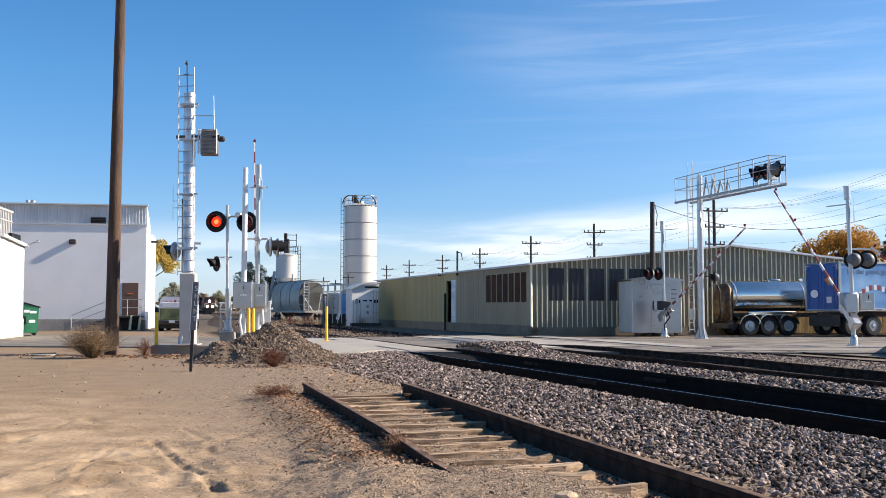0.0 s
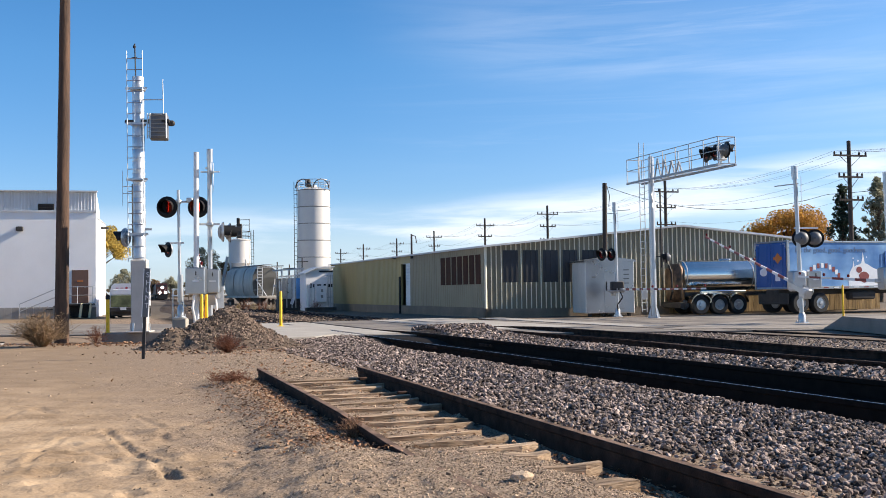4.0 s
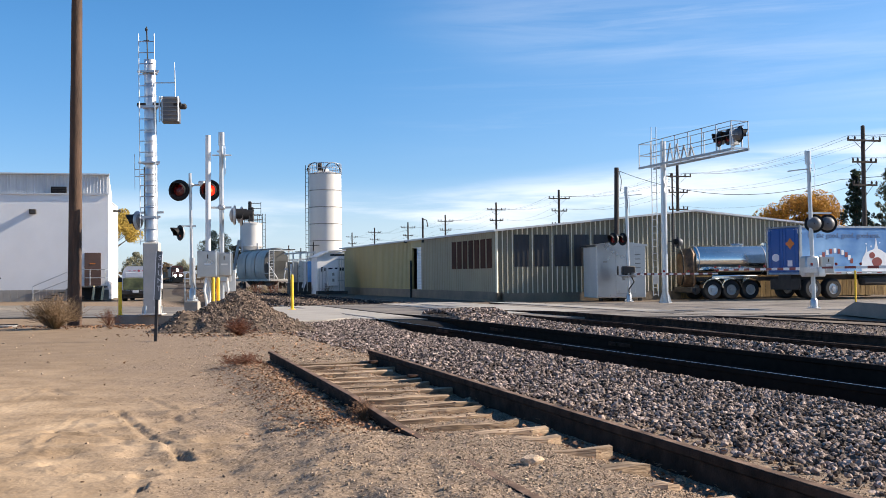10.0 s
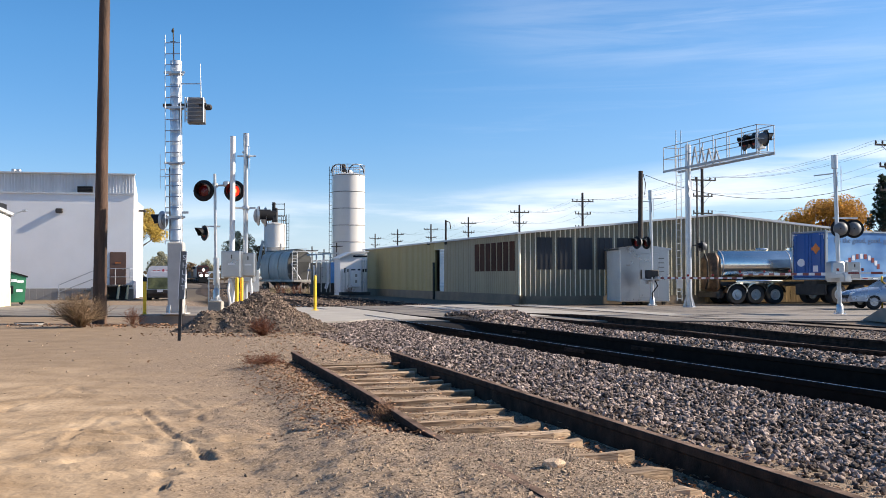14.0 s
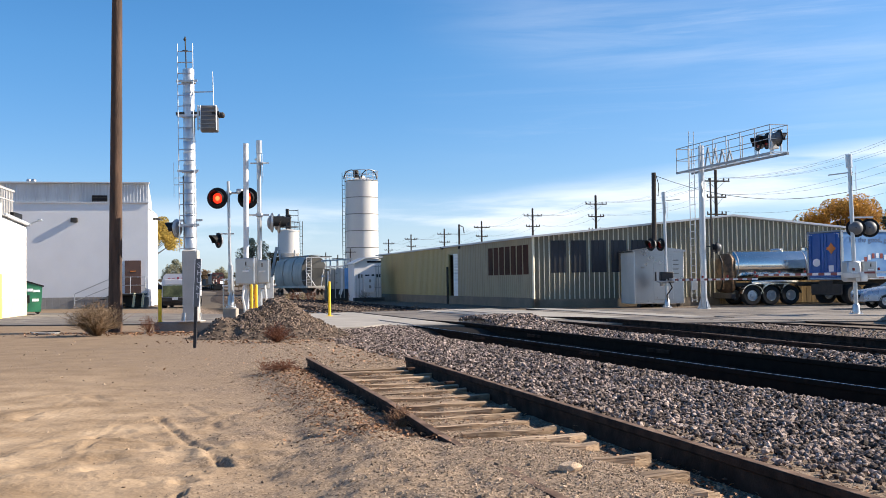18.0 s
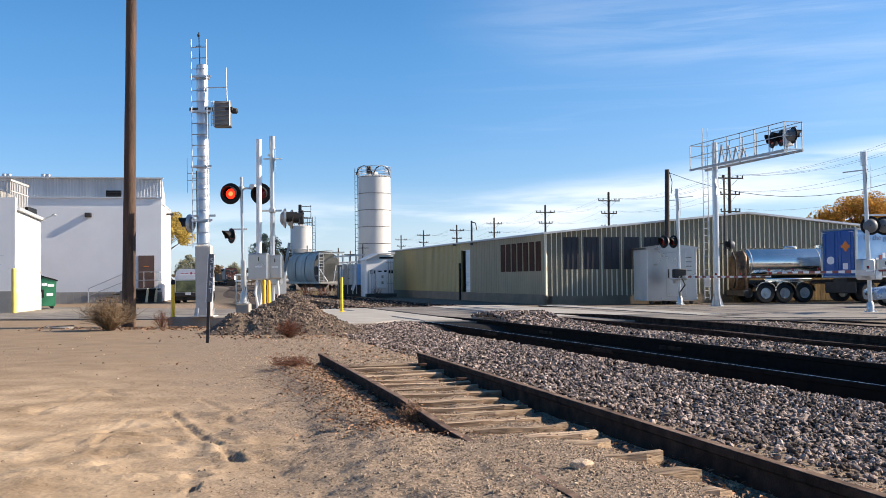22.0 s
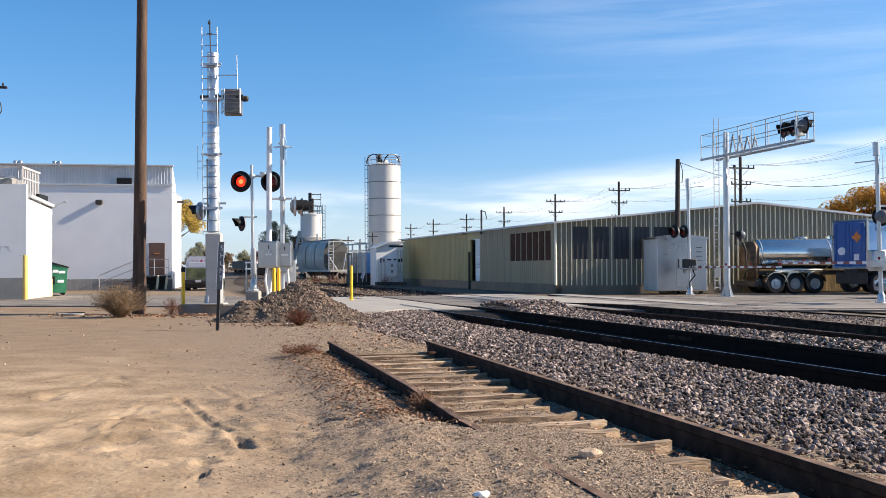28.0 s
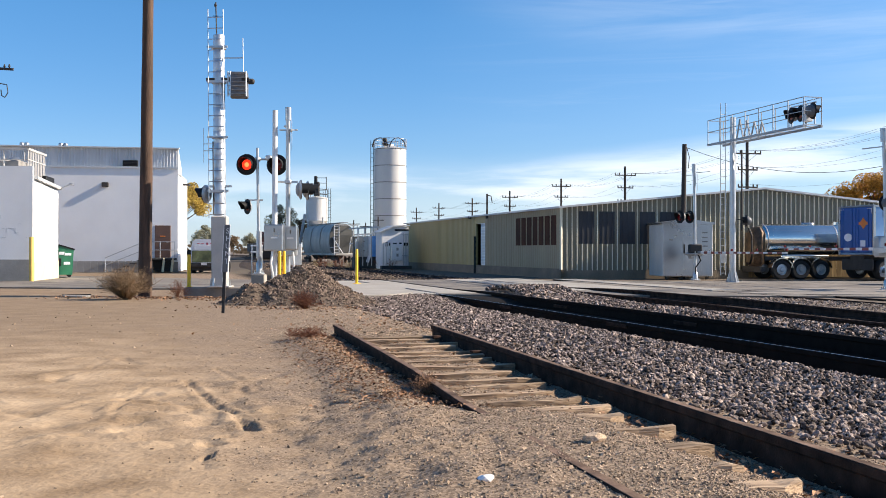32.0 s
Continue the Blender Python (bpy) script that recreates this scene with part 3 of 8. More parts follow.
def height(x, y):
    """The ground's height."""
    x, y = np.asarray(x, dtype=float), np.asarray(y, dtype=float)
    off = x * math.cos(GRID) + y * math.sin(GRID)
    al = -x * math.sin(GRID) + y * math.cos(GRID)
    off = off - track_shift(np.maximum(al, 0))
    so = x * math.cos(SPUR) + y * math.sin(SPUR)
    dirt = 0.07 + 0.012 * (lattice(x, y, 2.3) - 0.5) + 0.008 * (lattice(x + 4, y - 2, 1.0) - 0.5) + 0.008 * (lattice(x + 9, y, 0.45) - 0.5) + 0.007 * (lattice(x, y + 5, 0.17) - 0.5) + 0.006 * (lattice(x, y + 5, 0.08) - 0.5)
    # rutted, scuffed sand to the left of the siding
    if np.any((x > -6) & (x < 1) & (y > 5) & (y < 16)):
        rut = np.exp(-((x + 2.2) ** 2 / 2.2 + (y - 8.3) ** 2 / 5.0))
        dirt = dirt + rut * (0.05 * (lattice(x * 1.5 + y * 0.5 + 3, y * 0.8, 0.42) - 0.5) + 0.035 * (lattice(x + 1, y * 2.0, 0.19) - 0.5))
        for line, deep, wide in SCUFFS:
            for (x0, y0), (x1, y1) in zip(line, line[1:]):
                dx, dy = x1 - x0, y1 - y0
                t = np.clip(((x - x0) * dx + (y - y0) * dy) / (dx * dx + dy * dy), 0, 1)
                d = np.hypot(x - x0 - t * dx, y - y0 - t * dy) + 0.03 * (lattice(x, y, 0.21) - 0.5)
                dirt = dirt - deep * (np.exp(-(d / wide) ** 2) - 0.45 * np.exp(-((d - 1.9 * wide) / wide) ** 2))
    dirt = dirt + 0.075 * np.exp(-((so - 1.5) / 0.33) ** 2) * step(y, 7.0, 8.0) * (1 - step(y, 14.6, 15.4))
    dirt = dirt + (0.05 * (lattice(x, y, 0.3) - 0.5) + 0.02 * (lattice(x, y, 0.11) - 0.5) - 0.006) * step(so, 1.8, 2.0) * (1 - step(so, 3.3, 3.6)) * step(y, 7.5, 9.5) * (1 - step(y, 14.6, 15.4))
    dirt = dirt + 0.12 * step(so, 0.4, 1.5) * (1 - step(so, 2.4, 3.3)) * (1 - step(y, 7.0, 8.6))
    dirt = dirt - 0.05 * np.exp(-((so - 3.75) / 0.4) ** 2) * (1 - step(y, 15, 18))
    # hollow beside the right rail, and lumpy grit heaped over the left one
    dirt = dirt - 0.04 * np.exp(-((so - 3.26) / 0.13) ** 2) * (1 - step(y, 14.6, 15.4))
    if np.any((so > 0) & (so < 3) & (y < 9)):
        dirt = dirt + 0.045 * (lattice(x + 7, y, 0.23) - 0.5) * step(so, 0.2, 0.9) * (1 - step(so, 1.75, 1.95)) * (1 - step(y, 8.0, 9.5)) + 0.03 * (lattice(x, y + 3, 0.1) - 0.5) * step(so, 0.2, 0.9) * (1 - step(so, 1.75, 1.95)) * (1 - step(y, 8.0, 9.5))
    bed = -0.03 - 0.03 * step(off, 5, 8.0) - 0.32 * step(off, 7.5, 8.4)
    mid = -0.10 + 0.07 * np.exp(-((off - 11.85) / 0.7) ** 2)
    z = dirt + (bed - dirt) * step(off, 4.1, 5.2)
    z = np.where(off > 8.6, -0.46 + (mid + 0.46) * step(off, 10.35, 11.0) - (mid + 0.28) * step(off, 12.7, 13.15), z)
    z = np.where(off > 14.9, -0.28 + 0.24 * step(off, 14.9, 15.8), z)
    z = z + np.where((off > 4) & (off < 17), 0.03 * (lattice(x, y, 0.4) - 0.5), 0)
    road = step(y, 26.5, 31.0) * (1 - step(y, 60, 70)) * (1 - step(np.abs(x), 120, 200))
    z = z + (-0.06 - z) * road
    far = step(np.hypot(x, y), 60, 90)
    return z + (-0.12 - z) * far


def ground_z(x, y):
    return float(height(x, y))


# ---- ground, road, tracks ----


def build_ground():
    def axis(lo, a, b, hi, fine, steps):
        near = list(np.arange(a, b + 1e-6, fine))
        left = [a - (a - lo) * (k / steps) ** 2.2 for k in range(steps, 0, -1)]
        right = [b + (hi - b) * (k / steps) ** 2.2 for k in range(1, steps + 1)]
        return np.array(left + near + right)
    xs = axis(-1500, -11, 13, 1500, 0.12, 40)
    ys = axis(-400, 2.5, 33, 2600, 0.12, 46)
    # a closer mesh where the sand is scuffed
    xs = np.concatenate([xs[xs < -4.99], np.arange(-4.9, 2.6, 0.035), xs[xs > 2.61]])
    ys = np.concatenate([ys[ys < 5.4], np.arange(5.45, 13.0, 0.04), ys[ys > 13.02]])
    X, Y = np.meshgrid(xs, ys)
    Z = height(X, Y)
    v = np.stack([X, Y, Z], -1).reshape(-1, 3)
    nx, ny = len(xs), len(ys)
    i = np.arange(ny - 1)[:, None] * nx + np.arange(nx - 1)[None, :]
    f = np.stack([i, i + 1, i + nx + 1, i + nx], -1).reshape(-1, 4)
    data = bpy.data.meshes.new("ground")
    data.from_pydata(v.tolist(), [], f.tolist())
    data.polygons.foreach_set("use_smooth", [True] * len(data.polygons))
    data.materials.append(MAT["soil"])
    tagged(new("ground", data), "dry sandy bare earth with ruts and stones", "ground", kind="structure")


def sheet(name, poly, z, thick, mat, label, cat, parent=None):
    me = Mesh()
    me.prism(poly, lambda x, y: Vector((x, y, z)), lambda x, y: Vector((x, y, z - thick)))
    ob = part(name, me, mat, parent, smooth=0)
    if parent is None:
        tagged(ob, label, cat, kind="structure")
    return ob


def build_road():
    sheet("road", [(-150, 47), (-40, 40.5), (-15, 37.2), (-6.2, 36.0), (-2.6, 32.4), (15.5, 31.2), (40, 30), (150, 25), (150, 44),
                   (40, 46), (18, 48), (3, 47), (-8, 46.5), (-20, 54), (-45, 58), (-150, 64)], -0.012, 0.05, "asphalt",
          "worn grey asphalt street over the tracks", "road")
    walkway = [(-6.2, 42.6), (-5.6, 37.0), (-3.6, 30.2), (-2.5, 31.0), (-1.9, 32.6), (-3.2, 42.0)]
    sheet("pavement", walkway, 0.035, 0.12, "concrete", "pale new concrete footpath slab beside the crossing", "pavement")
    # level-crossing panels between and beside the rails
    cross = thing("crossing_panels", (0, 0, 0), "pale concrete level crossing panels between the rails", "crossing", kind="structure")
    rows = ((7.0, 8.65), (8.86, 10.13), (10.37, 13.2), (13.45, 14.71), (14.95, 17.4), (18.7, 19.9))
    for lo, hi in rows:
        n = 6
        for k in range(n):
            a0, a1 = start_of((lo + hi) / 2) + k * 2.44, start_of((lo + hi) / 2) + k * 2.44 + 2.42
            me = Mesh()
            me.box(on_grid((lo + hi) / 2, (a0 + a1) / 2, -0.02), ((hi - lo), a1 - a0, 0.05), 0.008, Matrix.Rotation(GRID, 4, "Z"))
            part("panel", me, "concrete" if (lo, hi) != (10.37, 13.2) else "asphalt", cross, smooth=0)
    sheet("loading_apron", [(8.6, 33.4), (13.2, 32.4), (15.4, 35.2), (16.6, 38.0), (12.6, 38.4)], 0.0, 0.1, "dirty_concrete",
          "concrete apron beside the crossing", "pavement")


def start_of(off):
    """Where along the tracks the street's near side crosses them."""
    return 31.6 + (off - 9) * 0.22 if off < 18 else 31.5 + (off - 18) * 0.1


RAIL = [(-0.07, -0.17), (0.07, -0.17), (0.07, -0.155), (0.012, -0.14), (0.012, -0.045), (0.036, -0.035), (0.036, -0.006), (0.028, 0.0),
        (-0.028, 0.0), (-0.036, -0.006), (-0.036, -0.035), (-0.012, -0.045), (-0.012, -0.14), (-0.07, -0.155)]


def rail(pts, parent, mat, crown=None, tall=1.0, worn=(-0.027, -0.008)):
    """A rail along points of its head; crown: the material of the worn running surface."""
    me, n = Mesh(), len(RAIL)
    rings = []
    for i, p in enumerate(pts):
        d = (pts[min(i + 1, len(pts) - 1)] - pts[max(i - 1, 0)]).normalized()
        s = Vector((d.y, -d.x, 0))
        rings += [p + s * u + Vector((0, 0, w * tall)) for u, w in RAIL]
    fs = [(k * n + i, k * n + (i + 1) % n, (k + 1) * n + (i + 1) % n, (k + 1) * n + i) for k in range(len(pts) - 1) for i in range(n)]
    fs += [tuple(range(n)), tuple(range((len(pts) - 1) * n, len(pts) * n))]
    me.add(rings, fs)
    ob = part("rail", me, mat, parent, smooth=30)
    if crown:
        m2, vs = Mesh(), []
        for i, p in enumerate(pts):
            d = (pts[min(i + 1, len(pts) - 1)] - pts[max(i - 1, 0)]).normalized()
            s = Vector((d.y, -d.x, 0))
            vs += [p + s * u + Vector((0, 0, w)) for u, w in ((worn[0], 0.0005), (worn[1], 0.0005), (worn[1] - 0.002, 0.003), (worn[0] + 0.003, 0.003))]
        fs = [(k * 4 + i, k * 4 + (i + 1) % 4, k * 4 + 4 + (i + 1) % 4, k * 4 + 4 + i) for k in range(len(pts) - 1) for i in range(4)]
        m2.add(vs, fs)
        part("running_surface", m2, crown, ob, "polished running surface" if crown == "rail_top" else "dusty rail head", smooth=0)
    return ob


def on_track(off, al, z=0.0):
    return on_grid(off + float(track_shift(al)), al, z)


def build_tracks():
    stops = [-25, 0, 10, 15, 18, 20, 22, 24, 27, 30, 31, 32, 33, 34, 35, 36, 37, 40, 50] + list(range(60, 260, 10)) + [300, 420]
    for name, offs, label, crown in (("main_track", (8.74, 10.245), "main line track with dark steel rails in grey ballast", "rail_top"),
                                     ("passing_track", (13.33, 14.83), "second track with dark rusty rails in grey ballast", "rail_top")):
        tr = thing(name, (0, 0, 0), label, "railway track", kind="structure")
        for o in offs:
            # the far rail is raised, more so near the camera; both are flush with the street
            lift = (-0.01 if o == 8.74 else 0.065)
            rise = (0.0, 0.05) if o > 13 else (0.0, 0.0)
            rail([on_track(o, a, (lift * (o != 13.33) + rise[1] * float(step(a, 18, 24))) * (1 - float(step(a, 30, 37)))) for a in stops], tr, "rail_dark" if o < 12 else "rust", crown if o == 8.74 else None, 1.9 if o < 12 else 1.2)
        me = Mesh()
        mid = sum(offs) / 2
        for k in range(190):
            a = -6 + k * 0.52
            if start_of(mid) - 0.4 < a < start_of(mid) + 15:
                continue
            t = Mesh()
            c = on_track(mid, a, (-0.42 if mid < 12 else -0.3) if a < 47 else -0.11)
            t.box(c, (2.55, 0.24, 0.17), 0.01, Matrix.Rotation(GRID, 4, "Z"))
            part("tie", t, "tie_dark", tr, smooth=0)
        for o in offs:
            for a in (18.3, 24.8):
                j = Mesh()
                j.box(on_track(o - 0.03, a, -0.09), (0.03, 0.9, 0.075), 0.006, Matrix.Rotation(GRID, 4, "Z"))
                for q in (-0.3, -0.1, 0.1, 0.3):
                    j.rod(on_track(o - 0.06, a + q, -0.09), on_track(o - 0.02, a + q, -0.09), 0.016, n=6)
                part("joint_bar", j, "rust", tr)
    me = Mesh()
    bed_at = list(range(47, 100, 3)) + list(range(100, 430, 10))
    edge = ((5.2, -0.2), (6.4, -0.06), (15.9, -0.06), (16.8, -0.2))
    vs = [on_track(o, a, z) for a in bed_at for o, z in edge]
    me.add(vs, [(k * 4 + i, k * 4 + i + 1, k * 4 + 5 + i, k * 4 + 4 + i) for k in range(len(bed_at) - 1) for i in range(3)])
    tagged(part("track_bed", me, "far_bed", None, smooth=0), "dark brown ballast bed of the tracks beyond the street", "track bed", kind="structure")
    tr = thing("street_siding", (0, 0, 0), "rusty siding rails running into the street", "railway track", kind="structure")
    for o in (18.6, 20.04):
        rail([on_grid(o, a, -0.005) for a in (-15, 5, 20, 46)], tr, "rust")
    # the cut-off siding beside the camera
    sp = thing("old_siding", (0, 0, 0), "abandoned rusty siding with weathered wooden ties, cut off short of the street", "railway track", kind="structure")

    def at(o, a, z):
        return S_ACROSS * o + S_ALONG * a + Vector((0, 0, z))
    rail([at(1.98, 15.45, 0.235), at(1.98, 12, 0.235), at(1.985, 9.5, 0.225), at(1.99, 7.7, 0.18), at(2.0, 7.0, 0.174), at(2.0, 6.0, 0.188), at(2.0, 4.6, 0.1945), at(2.0, -4, 0.194)], sp, "rust", "rail_dusty", 1.0, (-0.032, 0.032))
    rail([at(3.415, 15.05, 0.235), at(3.415, 12, 0.235), at(3.415, 9, 0.235), at(3.415, 6, 0.235), at(3.415, -6, 0.235)], sp, "rust", "rail_dusty", 1.55, (-0.032, 0.032))
    rnd = random.Random(5)
    a = 14.6
    k = 0
    while a > 2.2:
        t = Mesh()
        near = max(0.0, min(1.0, (11.5 - a) / 4))
        lo = 1.35 + rnd.uniform(-0.25, 0.2) + 0.92 * near
        hi = 3.4 + rnd.uniform(-0.2, 0.1) - 0.3 * near
        if k > 3:
            lo = max(lo, 1.72)
        skew = rnd.uniform(-0.05, 0.05)
        wd = rnd.uniform(0.1, 0.18)
        n = 7
        vs = []
        for i in range(n):
            o = lo + (hi - lo) * i / (n - 1)
            q = a + rnd.uniform(-0.006, 0.006) + skew * (o - 2.6)
            wl, wr = wd / 2 + rnd.uniform(-0.02, 0.012), wd / 2 + rnd.uniform(-0.02, 0.012)
            if i in (0, n - 1):
                wl *= rnd.uniform(0.2, 0.6)
                wr *= rnd.uniform(0.2, 0.7)
            zt = 0.092 + 0.052 * max(0.0, min(1.0, (8.4 - a) / 1.6)) + 0.02 * i / n + rnd.uniform(-0.008, 0.008)
            vs += [at(o, q - wl, zt), at(o, q + wr, zt + rnd.uniform(-0.01, 0.01)), at(o, q + wr, zt - 0.16), at(o, q - wl, zt - 0.16)]
        fs = [(i * 4 + j, i * 4 + (j + 1) % 4, i * 4 + 4 + (j + 1) % 4, i * 4 + 4 + j) for i in range(n - 1) for j in range(4)]
        fs += [(3, 2, 1, 0), tuple(range((n - 1) * 4, n * 4))]
        c = at((lo + hi) / 2, a, 0.1)
        R = Matrix.Rotation(-SPUR, 4, "Z")
        t.add([R @ (p - c) for p in vs], fs)
        ob = part("tie", t, "tie", sp, smooth=0)
        ob.matrix_basis = Matrix.Translation(c) @ Matrix.Rotation(SPUR, 4, "Z")
        a -= rnd.uniform(0.42, 0.66)
        k += 1
    for a, h in ((13.9, 0.07), (11.8, 0.05)):
        m2 = Mesh()
        m2.box(at(3.2, a, 0.15), (0.12, 0.09, h * 0.6), 0.008, Matrix.Rotation(0.4, 4, "Z"))
        part("tie_plate", m2, "rust", sp)


# ---- loose stones and leaves ----


def scatter(name, pts, sizes, mat, label, cat, seed, flat=0.7, shapes=8, round_ones=False):
    """Many small angular stones joined into one mesh."""
    rs = np.random.RandomState(seed)
    base = np.array([(i, j, q) for i in (-1, 1) for j in (-1, 1) for q in (-1, 1)]) * 0.72
    quads = ((0, 1, 3, 2), (4, 6, 7, 5), (0, 4, 5, 1), (2, 3, 7, 6), (0, 2, 6, 4), (1, 5, 7, 3))
    faces = np.array([t for a, b, c, d in quads for t in ((a, b, c), (a, c, d))])
    jit = 0.33
    if round_ones:
        g = (1 + 5 ** 0.5) / 2
        base = np.array([(-1, g, 0), (1, g, 0), (-1, -g, 0), (1, -g, 0), (0, -1, g), (0, 1, g), (0, -1, -g), (0, 1, -g), (g, 0, -1), (g, 0, 1), (-g, 0, -1), (-g, 0, 1)]) * 0.56
        ring = "0,11,5 0,5,1 0,1,7 0,7,10 0,10,11 1,5,9 5,11,4 11,10,2 10,7,6 7,1,8 3,9,4 3,4,2 3,2,6 3,6,8 3,8,9 4,9,5 2,4,11 6,2,10 8,6,7 9,8,1"
        faces = np.array([[int(q) for q in f3.split(",")] for f3 in ring.split()])
        jit = 0.26
    n, k = len(pts), len(base)
    kinds = []
    for _ in range(shapes):
        b = (base + rs.uniform(-jit, jit, (k, 3))) * rs.uniform(0.68, 1.25, (1, 3))
        kinds.append(b)
    kinds = np.array(kinds)[rs.randint(0, shapes, n)]
    ang, tilt = rs.uniform(0, 2 * np.pi, n), rs.uniform(-1.3, 1.3, n)
    ca, sa, ct, st = np.cos(ang), np.sin(ang), np.cos(tilt), np.sin(tilt)
    x, y, z = kinds[..., 0], kinds[..., 1], kinds[..., 2] * flat
    y, z = y * ct[:, None] - z * st[:, None], y * st[:, None] + z * ct[:, None]
    x, y = x * ca[:, None] - y * sa[:, None], x * sa[:, None] + y * ca[:, None]
    v = np.stack([x, y, z], -1) * np.asarray(sizes)[:, None, None] + np.asarray(pts)[:, None, :]
    f = (faces[None] + (np.arange(n) * k)[:, None, None]).reshape(-1, 3)
    data = bpy.data.meshes.new(name)
    data.vertices.add(n * k)
    data.vertices.foreach_set("co", v.reshape(-1))
    data.loops.add(f.size)
    data.loops.foreach_set("vertex_index", f.reshape(-1))
    data.polygons.add(len(f))
    data.polygons.foreach_set("loop_start", np.arange(0, f.size, 3))
    data.update(calc_edges=True)
    data.shade_flat()
    data.materials.append(MAT[mat])
    return tagged(new(name, data), label, cat, kind="stuff")


def strip_points(rs, n, o0, o1, a0, a1, near_bias=1.0, lift=0.0):
    o = rs.uniform(o0, o1, n)
    a = a0 + (a1 - a0) * rs.uniform(0, 1, n) ** near_bias
    x, y = o * math.cos(GRID) - a * math.sin(GRID), o * math.sin(GRID) + a * math.cos(GRID)
    return np.stack([x, y, height(x, y) + lift], -1), a


def build_stones():
    rs = np.random.RandomState(3)
    sets = []
    p, a = strip_points(rs, 90000, 4.35, 8.35, 0.5, 32.0, 1.6)
    o = p[:, 0] * math.cos(GRID) + p[:, 1] * math.sin(GRID)
    keep = (o > 4.6 + 0.7 * (lattice(a, a * 0, 1.1) - 0.3)) | (rs.uniform(0, 1, len(o)) < 0.25)
    p, a = p[keep], a[keep]
    sets.append((p, rs.uniform(0.013, 0.027, len(p)) * (1 + 0.4 * (rs.uniform(0, 1, len(p)) > 0.92)) + np.clip((a - 12) * 0.001, 0, 0.02)))
    p, a = strip_points(rs, 18000, 10.3, 13.1, 4, 32.4, 1.3, 0.0)
    sets.append((p, rs.uniform(0.022, 0.05, len(p))))
    p, a = strip_points(rs, 2200, 11.0, 13.0, 27, 33.4, 1.0, 0.0)
    p[:, 2] += 0.25 * np.exp(-((a - 31.8) / 1.8) ** 2)
    sets.append((p, rs.uniform(0.03, 0.065, len(p))))
    for s in sets:
        s[0][:, 2] += rs.uniform(-0.025, 0.035, len(s[0]))
    pts, sz = np.concatenate([s[0] for s in sets]), np.concatenate([s[1] for s in sets])
    close = (pts[:, 1] < 13.5) & (sz < 0.05)
    scatter("ballast", pts[close], sz[close] * 1.05, "ballast", "grey and pinkish crushed stone track ballast", "ballast", 5, 0.72, 24, True)
    scatter("ballast", pts[~close], sz[~close], "ballast", "grey and pinkish crushed stone track ballast by the street", "ballast", 4, 0.75, 14)
    p, a = strip_points(rs, 5000, 7.3, 16.0, 47, 125, 1.4, 0.0)
    shift = track_shift(a)
    p[:, 0] += shift * ACROSS.x
    p[:, 1] += shift * ACROSS.y
    p[:, 2] = -0.06 + rs.uniform(-0.05, 0.02, len(p))
    scatter("far_ballast", p, rs.uniform(0.04, 0.1, len(p)), "rubble", "dark brown ballast of the tracks beyond the street", "ballast", 31, 0.6, 10)
    # brown pebbles round the old siding
    n = 50000
    o = rs.normal(2.6, 0.95, n)
    a = 4.2 + 13 * rs.uniform(0, 1, n) ** 1.6
    x, y = o * math.cos(SPUR) - a * math.sin(SPUR), o * math.sin(SPUR) + a * math.cos(SPUR)
    pts = np.stack([x, y, height(x, y) + 0.002], -1)
    scatter("gravel", pts, rs.uniform(0.0025, 0.0075, n) * (1 + (rs.uniform(0, 1, n) > 0.975) * 1.1), "gravel", "small brown gravel strewn over the soil", "gravel", 6, 0.8, 10)
    n = 380
    x, y = rs.uniform(-9, 1, n), rs.uniform(4.5, 30, n)
    pts = np.stack([x, y, height(x, y)], -1)
    scatter("pebbles", pts, rs.uniform(0.004, 0.013, n) * (1 + y / 25), "gravel", "scattered pebbles on the sand", "gravel", 8, 0.7, 10)
    # stony earth between the siding's end, the dirt heap and the ballast
    n = 7000
    x, y = rs.normal(-1.3, 1.3, n), rs.uniform(14.5, 25.5, n)
    x = x - (y - 18) * 0.22
    pts = np.stack([x, y, height(x, y)], -1)
    scatter("stony_earth", pts, rs.uniform(0.005, 0.014, n) * (1 + (rs.uniform(0, 1, n) > 0.97) * 1.2), "gravel", "brown stones and clods strewn before the dirt heap", "rubble", 26, 0.7, 12)
    # grit beyond the second track
    n = 9000
    p, a = strip_points(rs, n, 14.95, 18.5, 8, 33, 1.2, 0.0)
    scatter("grit", p, rs.uniform(0.012, 0.035, n), "ballast", "grey grit and stones beyond the tracks", "gravel", 27, 0.7, 12)
    # dry leaves
    rs = np.random.RandomState(11)
    me = Mesh()

    def litter(cx, cy, sx, sy, n, ang=0.0, size=0.016):
        for _ in range(n):
            u, v = rs.normal(0, sx), rs.normal(0, sy)
            x, y = cx + u * math.cos(ang) - v * math.sin(ang), cy + u * math.sin(ang) + v * math.cos(ang)
            z = ground_z(x, y) + rs.uniform(0.005, 0.05)
            s, q = size * rs.uniform(0.6, 1.5), rs.uniform(0, 6.28)
            d, e = Vector((math.cos(q), math.sin(q), rs.uniform(-0.5, 0.6))) * s, Vector((-math.sin(q), math.cos(q), rs.uniform(-0.5, 0.6))) * s * 0.6
            c = Vector((x, y, z))
            up = Vector((0, 0, s * 0.35))
            me.add([c - d, c - e + up, c + d, c + e + up], [(0, 1, 2), (0, 2, 3)])
